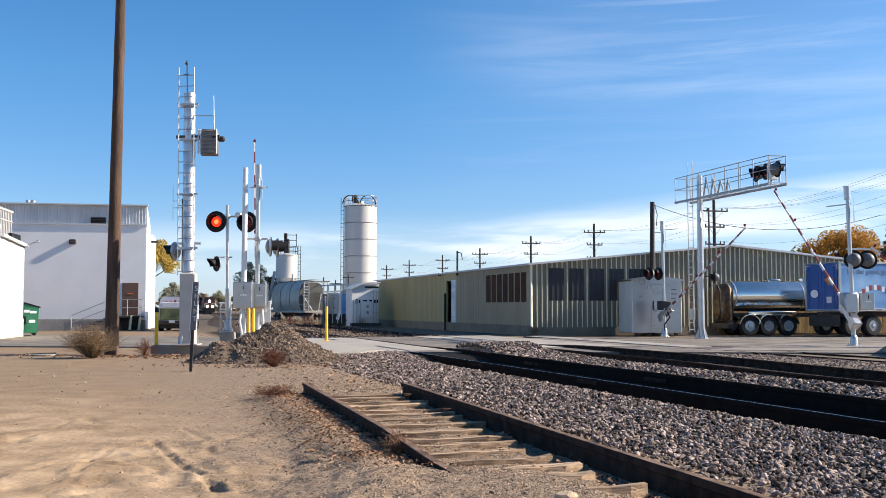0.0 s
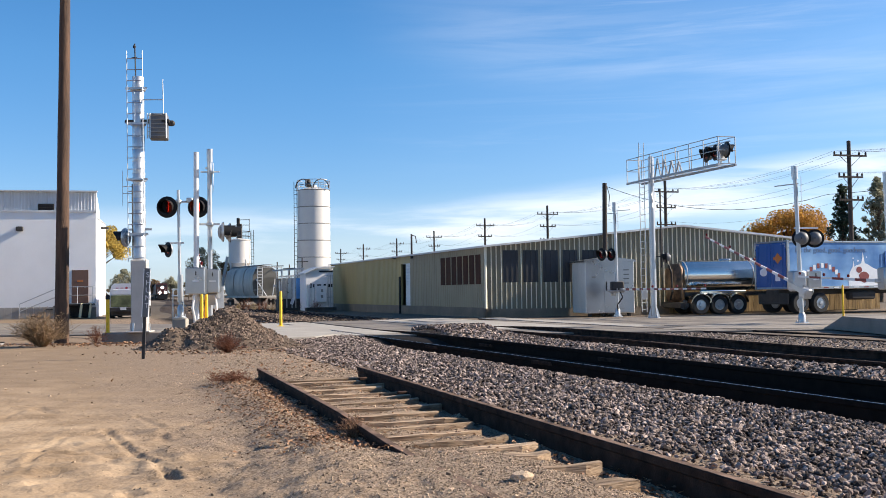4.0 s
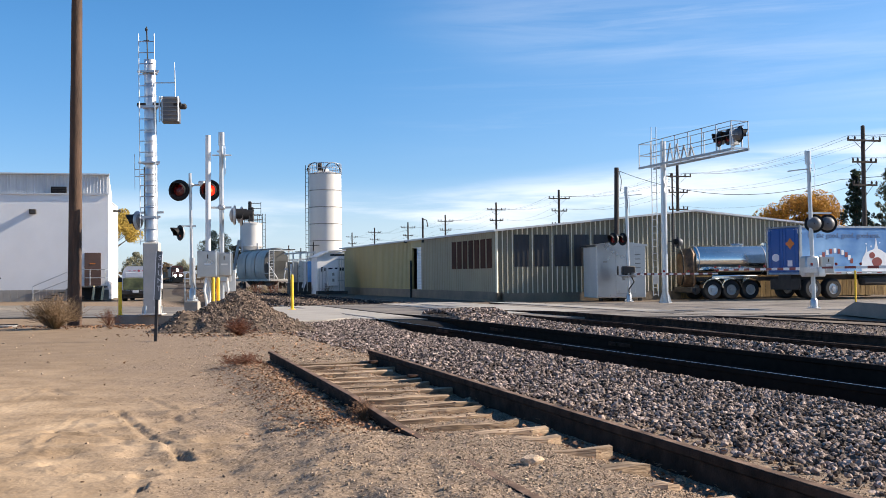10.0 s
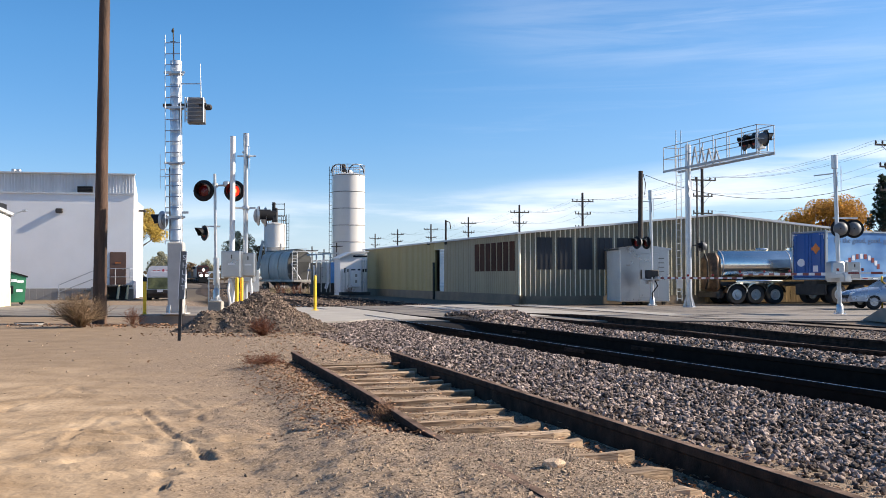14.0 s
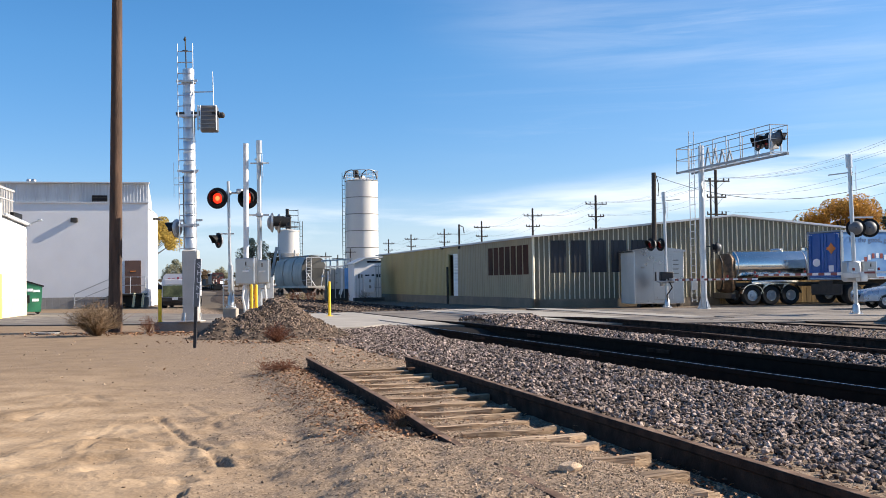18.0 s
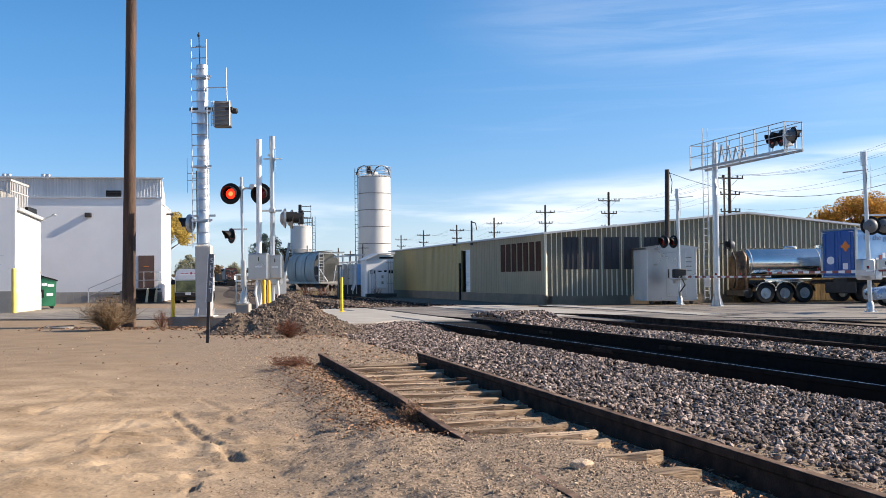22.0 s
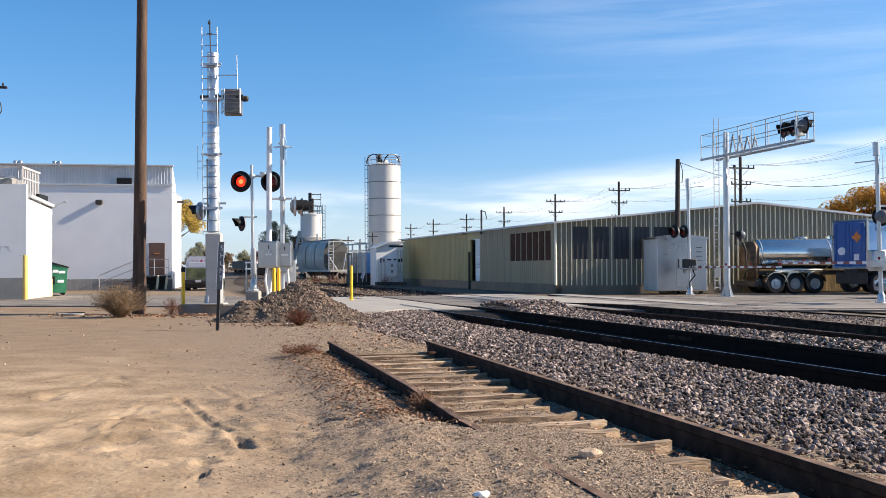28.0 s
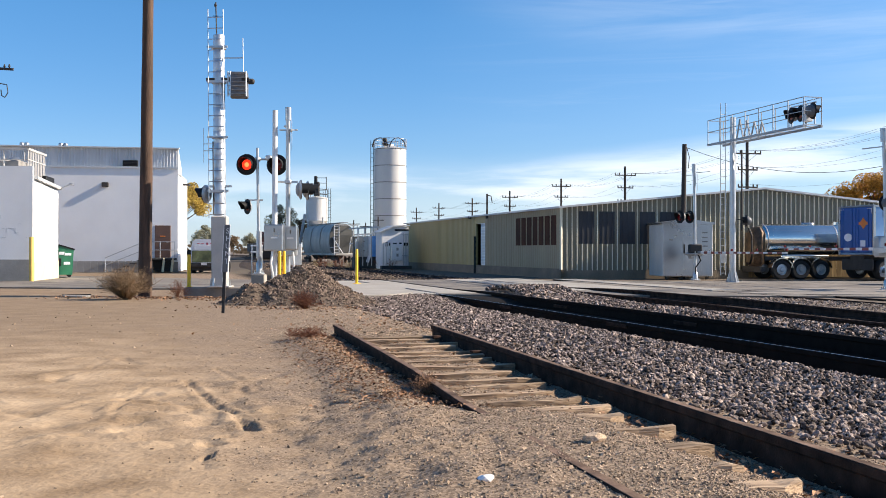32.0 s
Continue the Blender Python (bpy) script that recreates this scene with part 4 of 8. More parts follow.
    for al in (14, 13, 12, 11, 10, 9, 8):
        p = S_ACROSS * 1.7 + S_ALONG * al
        litter(p.x - 0.1, p.y, 0.26, 0.4, 420)
        p = S_ACROSS * 2.7 + S_ALONG * al
        litter(p.x, p.y, 0.45, 0.35, 110, size=0.014)
        p = S_ACROSS * 3.6 + S_ALONG * al
        litter(p.x, p.y, 0.12, 0.5, 60, SPUR)
    for al in (7, 6, 5, 4):
        p = S_ACROSS * 3.75 + S_ALONG * al
        litter(p.x, p.y, 0.18, 0.5, 110, SPUR)
        p = S_ACROSS * 3.2 + S_ALONG * al
        litter(p.x, p.y, 0.1, 0.5, 90, SPUR, 0.02)
    litter(-1.6, 17.5, 0.9, 2.2, 300, size=0.03)
    litter(-3.6, 22.4, 1.3, 0.6, 260, size=0.035)
    litter(-8.4, 27.6, 1.3, 0.5, 420, size=0.04)
    litter(-7.2, 26.3, 1.6, 0.3, 160, size=0.04)
    ob = part("leaf_litter", me, "leaves_dry", None, smooth=0, recalc=False)
    tagged(ob, "dry brown fallen leaves along the rails and kerb", "leaf litter", kind="stuff")
    # single stones that stand out
    for (x, y, s, mat, label) in ((0.74, 6.23, 0.05, "gravel", "pale tan rock lying beside the ties"), (0.07, 5.27, 0.03, "white_paint", "white lump of rubble on the soil")):
        bm = bmesh.new()
        bmesh.ops.create_icosphere(bm, subdivisions=2, radius=1)
        r2 = random.Random(int(x * 100))
        for v in bm.verts:
            v.co *= 1 + 0.28 * (noise.noise(v.co * 1.7 + Vector((x, y, 0))))
            v.co.x *= 1.5
            v.co.z *= 0.75
        data = bpy.data.meshes.new("rock")
        bm.to_mesh(data)
        bm.free()
        data.materials.append(MAT[mat])
        ob = new("rock", data)
        ob.matrix_basis = pose(x, y, ground_z(x, y) + s * 0.45, 0, 0, 20) @ Matrix.Scale(s, 4)
        tagged(ob, label, "rock")


def build_pile():
    """Heap of dug earth and broken stone."""
    rs = np.random.RandomState(21)
    lumps = [(-4.35, 25.9, 0.82, 1.0, 1.05), (-4.9, 25.3, 0.26, 0.7, 0.8), (-3.6, 25.9, 0.42, 0.8, 0.9), (-3.9, 24.6, 0.3, 1.2, 0.8), (-5.35, 24.6, 0.42, 0.55, 0.5), (-3.0, 25.2, 0.13, 1.0, 1.0)]

    def top(x, y):
        a, b, h, rx, ry = lumps[0]
        z = h * np.exp(-0.95 * (((x - a) / rx) ** 2 + ((y - b) / ry) ** 2 + 0.01) ** 0.78)
        for a, b, h, rx, ry in lumps[1:]:
            z = np.maximum(z, h * np.exp(-(((x - a) / rx) ** 2 + ((y - b) / ry) ** 2) * 0.9)) * 0.6 + (z + h * np.exp(-(((x - a) / rx) ** 2 + ((y - b) / ry) ** 2) * 0.9)) * 0.4
        return z + (0.16 * (lattice(x, y, 0.42) - 0.5) + 0.1 * (lattice(x + 3, y, 0.17) - 0.5)) * np.clip(z * 4, 0, 1)
    xs, ys = np.arange(-7.2, -0.9, 0.07), np.arange(22.6, 28.4, 0.07)
    X, Y = np.meshgrid(xs, ys)
    Z = top(X, Y) + height(X, Y) - 0.06
    v = np.stack([X, Y, Z], -1).reshape(-1, 3)
    nx, ny = len(xs), len(ys)
    i = np.arange(ny - 1)[:, None] * nx + np.arange(nx - 1)[None, :]
    f = np.stack([i, i + 1, i + nx + 1, i + nx], -1).reshape(-1, 4)
    data = bpy.data.meshes.new("earth_mound")
    data.from_pydata(v.tolist(), [], f.tolist())
    data.polygons.foreach_set("use_smooth", [True] * len(data.polygons))
    data.materials.append(MAT["pile"])
    tagged(new("earth_mound", data), "heap of dark dug earth and broken stone beside the crossing", "dirt pile")
    n = 7000
    x, y = rs.normal(-4.2, 0.9, n), rs.normal(25.3, 0.95, n)
    pts = np.stack([x, y, top(x, y) + height(x, y) - 0.05], -1)
    scatter("rubble", pts, rs.uniform(0.008, 0.03, n) * (1 + (rs.uniform(0, 1, n) > 0.97) * 0.9), "rubble", "broken stones and clods on the dirt heap", "rubble", 22, 0.75, 12)


def weed(at, r, h, n, mat, label, seed):
    """A dry tumbleweed-like bush of thin stalks and crumbs of leaf."""
    rnd = random.Random(seed)
    t = thing("dry_weed", (at[0], at[1], ground_z(at[0], at[1]) - 0.02), label, "weed", group="dry weeds")
    st, lf = Mesh(), Mesh()
    for _ in range(n):
        a, q = rnd.uniform(0, 6.283), rnd.uniform(0.1, 1.0)
        tip = Vector((math.cos(a) * r * q, math.sin(a) * r * q, h * rnd.uniform(0.35, 1.0) * (1.15 - 0.45 * q)))
        mid = tip * 0.5 + Vector((rnd.uniform(-1, 1) * r * 0.15, rnd.uniform(-1, 1) * r * 0.15, h * 0.08))
        w = 0.003 + 0.0035 * r
        st.rod((0, 0, 0), mid, w, w * 0.8, n=3, caps=False)
        st.rod(mid, tip, w * 0.8, w * 0.4, n=3, caps=False)
        for _ in range(5):
            p = mid.lerp(tip, rnd.random())
            e = p + Vector((rnd.uniform(-1, 1), rnd.uniform(-1, 1), rnd.uniform(-0.2, 1))) * r * 0.28
            st.rod(p, e, w * 0.5, w * 0.25, n=3, caps=False)
            s = 0.008 + 0.011 * r
            d1, d2 = Vector((rnd.uniform(-1, 1), rnd.uniform(-1, 1), rnd.uniform(-1, 1))) * s, Vector((rnd.uniform(-1, 1), rnd.uniform(-1, 1), rnd.uniform(-1, 1))) * s
            lf.add([e, e + d1, e + d1 + d2, e + d2], [(0, 1, 2, 3)])
    part("stalk_tuft", st, mat, t, smooth=0, recalc=False)
    tagged(part("leaf_fringe", lf, mat, t, smooth=0, recalc=False), kind="stuff")


def build_plate():
    t = thing("steel_plate", (-11.89, 30.35, ground_z(-11.89, 30.35)), "flat grey steel plate lying on the dirt by the street", "plate", 4)
    me = Mesh()
    me.box((0, 0, 0.04), (0.68, 0.5, 0.05), 0.01, Matrix.Rotation(0.05, 4, "Y"))
    part("sheet", me, "base_grey", t, smooth=0)
    me = Mesh()
    me.bar((-0.4, -0.1, 0.075), (0.45, -0.08, 0.09), 0.06, 0.03)
    part("rib", me, "dark_steel", t, smooth=0)


def build_weeds():
    weed((-9.05, 26.4), 0.85, 0.85, 330, "weed", "pale dry tumbleweed bush at the foot of the pole", 1)
    weed((-8.35, 28.7), 0.4, 0.55, 70, "weed_red", "small brown dry weed near the pole", 2)
    weed((-3.75, 22.6), 0.45, 0.42, 120, "weed_red", "reddish dry weed below the dirt heap", 3)
    weed((-0.42, 8.95), 0.17, 0.22, 70, "leaves_dry", "brown dry tuft against the rusty rail", 4)
    weed((-2.3, 14.2), 0.35, 0.14, 70, "weed_red", "flat dark dry weed beside the siding's end", 5)
    for k in range(14):
        x, y = -14.2 + k * 0.62, 92 - k * 1.15
        weed((x, y), 0.6, 0.75 + 0.2 * (k % 3), 46, "weed_red" if k % 3 else "grass", "dry reddish grass along the far tracks", 30 + k)


# ---- buildings ----


def ribbed(me, a, b, z0, z1, out, pitch, w=0.05, d=0.035, z1b=None):
    """Upright ribs on a wall from a to b."""
    a, b = Vector(a), Vector(b)
    n = int((b - a).length / pitch)
    u = (b - a).normalized()
    for k in range(n + 1):
        p = a + u * (k * pitch)
        f = k * pitch / (b - a).length
        zt = z1 if z1b is None else z1 + (z1b - z1) * f
        vs = [p + u * s + out * e + Vector((0, 0, z)) for z in (z0, zt) for s, e in ((-w / 2, 0), (-w / 4, d), (w / 4, d), (w / 2, 0))]
        me.add(vs, [(0, 1, 5, 4), (1, 2, 6, 5), (2, 3, 7, 6), (4, 5, 6, 7)])


def wall_slab(me, a, b, z0, z1, thick, inward, z1b=None):
    a, b = Vector(a), Vector(b)
    zb = z1 if z1b is None else z1b
    i = inward * thick
    up = lambda p, z: p + Vector((0, 0, z))
    me.add([up(a, z0), up(b, z0), up(b, zb), up(a, z1), up(a + i, z0), up(b + i, z0), up(b + i, zb), up(a + i, z1)],
           [(0, 1, 2, 3), (7, 6, 5, 4), (0, 4, 5, 1), (1, 5, 6, 2), (2, 6, 7, 3), (3, 7, 4, 0)])


def build_warehouse():
    """Long low metal building with a shallow gable towards the street."""
    C = Vector((4.51, 52.2, 0))
    t = thing("metal_warehouse", C, "long low pale green and yellow metal warehouse with gable roof", "building")
    gy = radians(12.5)
    u, v = ALONG.copy(), Vector((math.cos(gy), math.sin(gy), 0))
    Lw, W, ze, zp = 33.0, 22.1, 3.62, 4.68
    # plinth
    me = Mesh()
    wall_slab(me, v * 0.0 - u * 0.02, v * 0 + u * Lw, -0.15, 0.46, 0.3, v)
    wall_slab(me, v * 0.0 - u * 0.02, v * W - u * 0.02, -0.15, 0.40, 0.3, u)
    part("plinth", me, "plinth_brown", t, "brown concrete plinth", smooth=0)
    # long wall, with a door opening between 12.4 and 14.3 m
    me = Mesh()
    wall_slab(me, u * 0.0, u * 12.4, 0.46, ze, 0.12, v)
    part("side_wall", me, "olive_sheet", t, "pale olive ribbed sheet", smooth=0)
    me = Mesh()
    wall_slab(me, u * 14.3, u * Lw, 0.46, ze, 0.12, v)
    wall_slab(me, u * 12.4, u * 14.3, 3.12, ze, 0.12, v)
    part("side_wall", me, "yellow_sheet", t, "pale yellow ribbed sheet", smooth=0)
    me = Mesh()
    ribbed(me, u * 0.3, u * 12.2, 0.46, ze - 0.05, -v, 0.3, 0.07, 0.025)
    part("side_ribs", me, "olive_sheet", t, smooth=0)
    me = Mesh()
    ribbed(me, u * 14.6, u * Lw, 0.46, ze - 0.05, -v, 0.3, 0.07, 0.025)
    part("side_ribs", me, "yellow_sheet", t, smooth=0)
    # gable wall: sheet colour darkened for shade, ribs paled for the sun they catch
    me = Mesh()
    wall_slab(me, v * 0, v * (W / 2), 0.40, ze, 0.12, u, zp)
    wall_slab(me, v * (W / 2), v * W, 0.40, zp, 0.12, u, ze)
    part("gable_wall", me, "green_sheet", t, "green ribbed sheet coloured as if in shade", smooth=0)
    for k in range(82):
        s = 0.03 + k * 0.2705
        zt = ze + (zp - ze) * (1 - abs(s - W / 2) / (W / 2)) - 0.06
        inside = any(0.93 + i * 1.1 - 0.02 < s < 0.93 + i * 1.1 + 0.84 for i in range(6))
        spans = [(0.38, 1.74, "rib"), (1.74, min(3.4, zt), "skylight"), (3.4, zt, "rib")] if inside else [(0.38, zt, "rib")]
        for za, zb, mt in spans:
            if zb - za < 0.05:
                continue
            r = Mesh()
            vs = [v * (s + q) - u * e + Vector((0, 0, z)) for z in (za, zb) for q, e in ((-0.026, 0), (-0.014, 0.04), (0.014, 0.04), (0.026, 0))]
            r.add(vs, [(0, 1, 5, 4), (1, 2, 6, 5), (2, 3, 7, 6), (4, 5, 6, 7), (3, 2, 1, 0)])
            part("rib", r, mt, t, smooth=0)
    me = Mesh()
    me.bar(-v * 0.02 - u * 0.03 + Vector((0, 0, 0.42)), -v * 0.02 - u * 0.03 + Vector((0, 0, ze - 0.02)), 0.1, 0.1)
    part("corner_trim", me, "rib", t, "pale corner trim", smooth=0)
    # dark translucent panels in the gable
    for k in range(6):
        s0 = 0.93 + k * 1.1
        me = Mesh()
        me.add([v * (s0 + q) - u * e + Vector((0, 0, z)) for q in (0, 0.82) for e in (0.0, 0.02) for z in (1.74, 3.4)],
               [(0, 1, 3, 2), (4, 6, 7, 5), (0, 4, 5, 1), (2, 3, 7, 6), (0, 2, 6, 4), (1, 5, 7, 3)])
        part("skylight_panel", me, "skylight", t, "dark blue translucent panel", smooth=0)
    # rust-brown strips in the side wall
    for k in range(7):
        a0 = 0.62 + k * 0.893
        me = Mesh()
        me.add([u * (a0 + q) - v * e + Vector((0, 0, z)) for q in (0, 0.66) for e in (0.0, 0.05) for z in (1.68, 3.22)],
               [(0, 1, 3, 2), (4, 6, 7, 5), (0, 4, 5, 1), (2, 3, 7, 6), (0, 2, 6, 4), (1, 5, 7, 3)])
        part("louvre_strip", me, "rust_sheet", t, "rust-brown louvre strip", smooth=0)
    # loading door: white slatted leaf, dark gap beside it
    door = Mesh()
    wall_slab(door, u * 12.45 + v * 0.08, u * 13.5 + v * 0.08, 0.46, 3.1, 0.05, v)
    d = part("loading_door", door, "white_paint", t, "white roll-up door, partly open", smooth=0)
    for k in range(14):
        me = Mesh()
        p = 0.56 + k * 0.185
        me.add([u * a + v * e + Vector((0, 0, p + z)) for a in (12.5, 13.45) for e, z in ((0.08, 0), (0.05, 0.03), (0.05, 0.12), (0.08, 0.15))],
               [(0, 1, 5, 4), (1, 2, 6, 5), (2, 3, 7, 6), (0, 3, 2, 1), (4, 5, 6, 7)])
        part("slat", me, "white_paint", d, smooth=0)
    me = Mesh()
    wall_slab(me, u * 13.5 + v * 0.35, u * 14.3 + v * 0.35, 0.3, 3.12, 0.05, v)
    part("door_recess", me, "black", t, "dark doorway", smooth=0)
    me = Mesh()
    me.bar(u * 13.75 - v * 0.25 + Vector((0, 0, -0.1)), u * 13.75 - v * 0.25 + Vector((0, 0, 2.3)), 0.1, 0.1)
    part("guard_post", me, "black", t)
    # roof with fascia
    me = Mesh()
    for s0, s1, z0, z1 in ((-0.25, W / 2, ze + 0.02, zp + 0.06), (W / 2, W + 0.25, zp + 0.06, ze + 0.02)):
        a = [v * s0 - u * 0.35 + Vector((0, 0, z0)), v * s1 - u * 0.35 + Vector((0, 0, z1)), v * s1 + u * (Lw + 0.2) + Vector((0, 0, z1)), v * s0 + u * (Lw + 0.2) + Vector((0, 0, z0))]
        b = [p - Vector((0, 0, 0.1)) for p in a]
        me.add(a + b, [(0, 1, 2, 3), (7, 6, 5, 4), (0, 4, 5, 1), (1, 5, 6, 2), (2, 6, 7, 3), (3, 7, 4, 0)])
    part("roof", me, "roof_edge", t, "light grey sheet roof with a pale edge", smooth=0)
    me = Mesh()
    wall_slab(me, u * Lw, v * W + u * Lw, 0, ze, 0.12, -u)
    wall_slab(me, v * W, v * W + u * Lw, 0, ze, 0.12, -v)
    part("rear_wall", me, "olive_sheet", t, smooth=0)
    me = Mesh()
    me.box(u * 15.2 - v * 0.15 + Vector((0, 0, 3.55)), (0.2, 0.3, 0.16), 0.02)
    part("wall_lamp", me, "dark_steel", t)
    me = Mesh()
    me.box(u * 11.6 - v * 0.15 + Vector((0, 0, 3.5)), (0.15, 0.15, 0.25), 0.02)
    part("wall_lamp", me, "dark_steel", t)


def build_white_buildings():
    a = radians(11)
    u, v = Vector((-math.sin(a), math.cos(a), 0)), Vector((math.cos(a), math.sin(a), 0))
    C = Vector((-19.26, 66.18, 0))
    t = thing("white_building", C, "large plain white stucco industrial building with a grey sheet-metal parapet", "building")
    W = 38.0
    me = Mesh()
    wall_slab(me, Vector((0, 0, 0)), -v * W, 0.0, 6.75, 0.3, u)
    part("front_wall", me, "white_wall", t, smooth=0)
    me = Mesh()
    wall_slab(me, u * 0.3, u * 7.2, 0.0, 6.45, 0.3, -v)
    part("side_wall", me, "white_wall", t, "sunlit white wall", smooth=0)
    me = Mesh()
    wall_slab(me, -v * W + u * 0.3, -v * W + u * 7.2, 0.0, 6.45, 0.3, v)
    wall_slab(me, u * 7.2, u * 7.2 - v * W, 0.0, 6.45, 0.3, -u)
    part("rear_wall", me, "white_wall", t, smooth=0)
    me = Mesh()
    wall_slab(me, u * 0.1 + v * 0.02, u * 0.1 - v * W, 6.72, 8.0, 0.12, u)
    wall_slab(me, v * 0.02 + u * 0.2, v * 0.02 + u * 2.4, 6.4, 8.0, 0.12, -v, 6.9)
    part("parapet", me, "parapet", t, "grey ribbed sheet-metal parapet", smooth=0)
    for k in range(90):
        me = Mesh()
        p = -v * (0.1 + k * 0.2) + u * 0.1
        vs = [p + v * q - u * e + Vector((0, 0, z)) for z in (6.78, 7.95) for q, e in ((-0.035, 0), (-0.02, 0.03), (0.02, 0.03), (0.035, 0))]
        me.add(vs, [(0, 1, 5, 4), (1, 2, 6, 5), (2, 3, 7, 6), (4, 5, 6, 7)])
        part("rib", me, "parapet", t, smooth=0)
    me = Mesh()
    me.bar(v * 0.1 + Vector((0, 0, 8.03)), -v * W + Vector((0, 0, 8.03)), 0.34, 0.08)
    me.bar(v * 0.04 - u * 0.04 + Vector((0, 0, 6.76)), -v * W - u * 0.04 + Vector((0, 0, 6.76)), 0.1, 0.1)
    part("coping", me, "roof_edge", t, smooth=0)
    me = Mesh()
    wall_slab(me, v * 0.02 - u * 0.03, -v * W - u * 0.03, -0.1, 0.62, 0.03, u)
    part("plinth", me, "base_grey", t, "grey painted plinth", smooth=0)
    me = Mesh()
    me.add([p + Vector((0, 0, z)) for z in (6.3, 6.42) for p in (u * 0.2, -v * W + u * 0.2, -v * W + u * 7.2, u * 7.2)],
           [(0, 1, 2, 3), (7, 6, 5, 4), (0, 4, 5, 1), (1, 5, 6, 2), (2, 6, 7, 3), (3, 7, 4, 0)])
    part("roof", me, "roof_edge", t, smooth=0)
    # door with landing, rails and steps; distances to the left of the corner
    def p(s, e, z):
        return -v * s - u * e + Vector((0, 0, z))
    me = Mesh()
    me.box(p(0.95, 0.02, 1.95), (1.0, 0.1, 2.1), 0.01, Matrix.Rotation(a, 4, "Z"))
    d = part("door", me, "brown_door", t, "brown steel door", smooth=0)
    me = Mesh()
    me.box(p(0.95, 0.08, 2.3), (0.35, 0.02, 0.06), 0, Matrix.Rotation(a, 4, "Z"))
    part("notice_bar", me, "orange_vinyl", d, smooth=0)
    me = Mesh()
    me.rod(p(0.58, 0.13, 1.9), p(0.7, 0.13, 1.9), 0.025)
    part("handle", me, "galv", d)
    me = Mesh()
    me.box(p(1.0, 0.85, 0.82), (1.9, 1.5, 0.1), 0.01, Matrix.Rotation(a, 4, "Z"))
    me.box(p(1.0, 0.45, 0.4), (1.4, 0.6, 0.75), 0.01, Matrix.Rotation(a, 4, "Z"))
    lan = part("landing", me, "dark_steel", t, "dark steel landing", smooth=0)
    for s, e in ((0.15, 1.55), (1.9, 1.55), (0.7, 1.55)):
        me = Mesh()
        me.bar(p(s + 0.1, e + 0.05, 0.0), p(s, e, 0.9), 0.12, 0.12)
        part("leg", me, "cream_yellow", lan, smooth=0)
    bars = [[p(s, 1.55, 0.85), p(s, 1.55, 1.95)] for s in (0.05, 0.95, 1.95)]
    bars += [[p(0.05, 1.55, z), p(1.95, 1.55, z)] for z in (1.4, 1.92)] + [[p(0.05, 0.1, z), p(0.05, 1.55, z)] for z in (1.4, 1.92)]
    bars += [[p(1.95, 1.55, 1.92), p(4.3, 1.55, 0.9), p(4.3, 1.55, 0)], [p(1.95, 1.55, 1.4), p(4.3, 1.55, 0.45)]]
    for pts in bars:
        me = Mesh()
        me.path(pts, 0.025)
        part("railing_bar", me, "galv", t, "thin galvanised railing")
    for k in range(4):
        me = Mesh()
        me.box(p(2.2 + k * 0.42, 0.9, 0.72 - k * 0.19), (0.4, 1.2, 0.05), 0.01, Matrix.Rotation(a, 4, "Z"))
        part("step", me, "dark_steel", t, smooth=0)
    # wall lamp, vent, pipes
    me = Mesh()
    me.box(p(4.55, 0.12, 5.62), (0.42, 0.26, 0.3), 0.04, Matrix.Rotation(a, 4, "Z"))
    part("wall_lamp", me, "dark_steel", t, "dark flood lamp on the wall")
    me = Mesh()
    me.box(p(3.0, 0.02, 7.02), (0.95, 0.08, 0.4), 0.02, Matrix.Rotation(a, 4, "Z"))
    ve = part("vent", me, "black", t, "dark louvred vent", smooth=0)
    for k in range(4):
        me = Mesh()
        me.bar(p(2.56, 0.08, 6.88 + k * 0.1), p(3.44, 0.08, 6.88 + k * 0.1), 0.03, 0.02)
        part("slat", me, "dark_steel", ve, smooth=0)
    for s in (7.2, 7.5, 9.6, 9.9):
        me = Mesh()
        me.box(p(s, -1.0, 8.2), (0.25, 0.3, 0.3), 0.05)
        part("roof_vent", me, "galv", t)
    me = Mesh()
    me.box(v * 0.25 + u * 3.5 + Vector((0, 0, 5.9)), (0.5, 0.3, 0.14), 0.03)
    part("side_lamp", me, "dark_steel", t)
    # the nearer white block building
    C2 = Vector((-19.8, 45.4, 0))
    t = thing("block_building", C2, "low white painted block building with a grey base", "building")
    b = radians(9.5)
    u, v = Vector((-math.sin(b), math.cos(b), 0)), Vector((math.cos(b), math.sin(b), 0))
    me = Mesh()
    wall_slab(me, Vector((0, 0, 0)), -v * 14, 0, 5.15, 0.25, u)
    part("front_wall", me, "white_wall", t, smooth=0)
    rj = random.Random(12)
    for k in range(26):
        s, z = rj.uniform(0.1, 2.8), 1.75 + 0.2 * rj.randint(0, 5)
        w = rj.uniform(0.05, 0.3)
        me = Mesh()
        if k % 4:
            me.box(-v * s - u * 0.003 + Vector((0, 0, z)), (w, 0.006, rj.uniform(0.012, 0.03)), 0, Matrix.Rotation(b, 4, "Z"))
        else:
            me.box(-v * s - u * 0.003 + Vector((0, 0, z + 0.1)), (0.014, 0.006, 0.2), 0, Matrix.Rotation(b, 4, "Z"))
        part("bare_joint", me, "parapet", t, "flaked paint along a block joint", smooth=0)
    me = Mesh()
    wall_slab(me, u * 0.25, u * 4.9, 0, 4.6, 0.25, -v, 4.38)
    part("side_wall", me, "white_brick", t, "sunlit white block wall", smooth=0)
    me = Mesh()
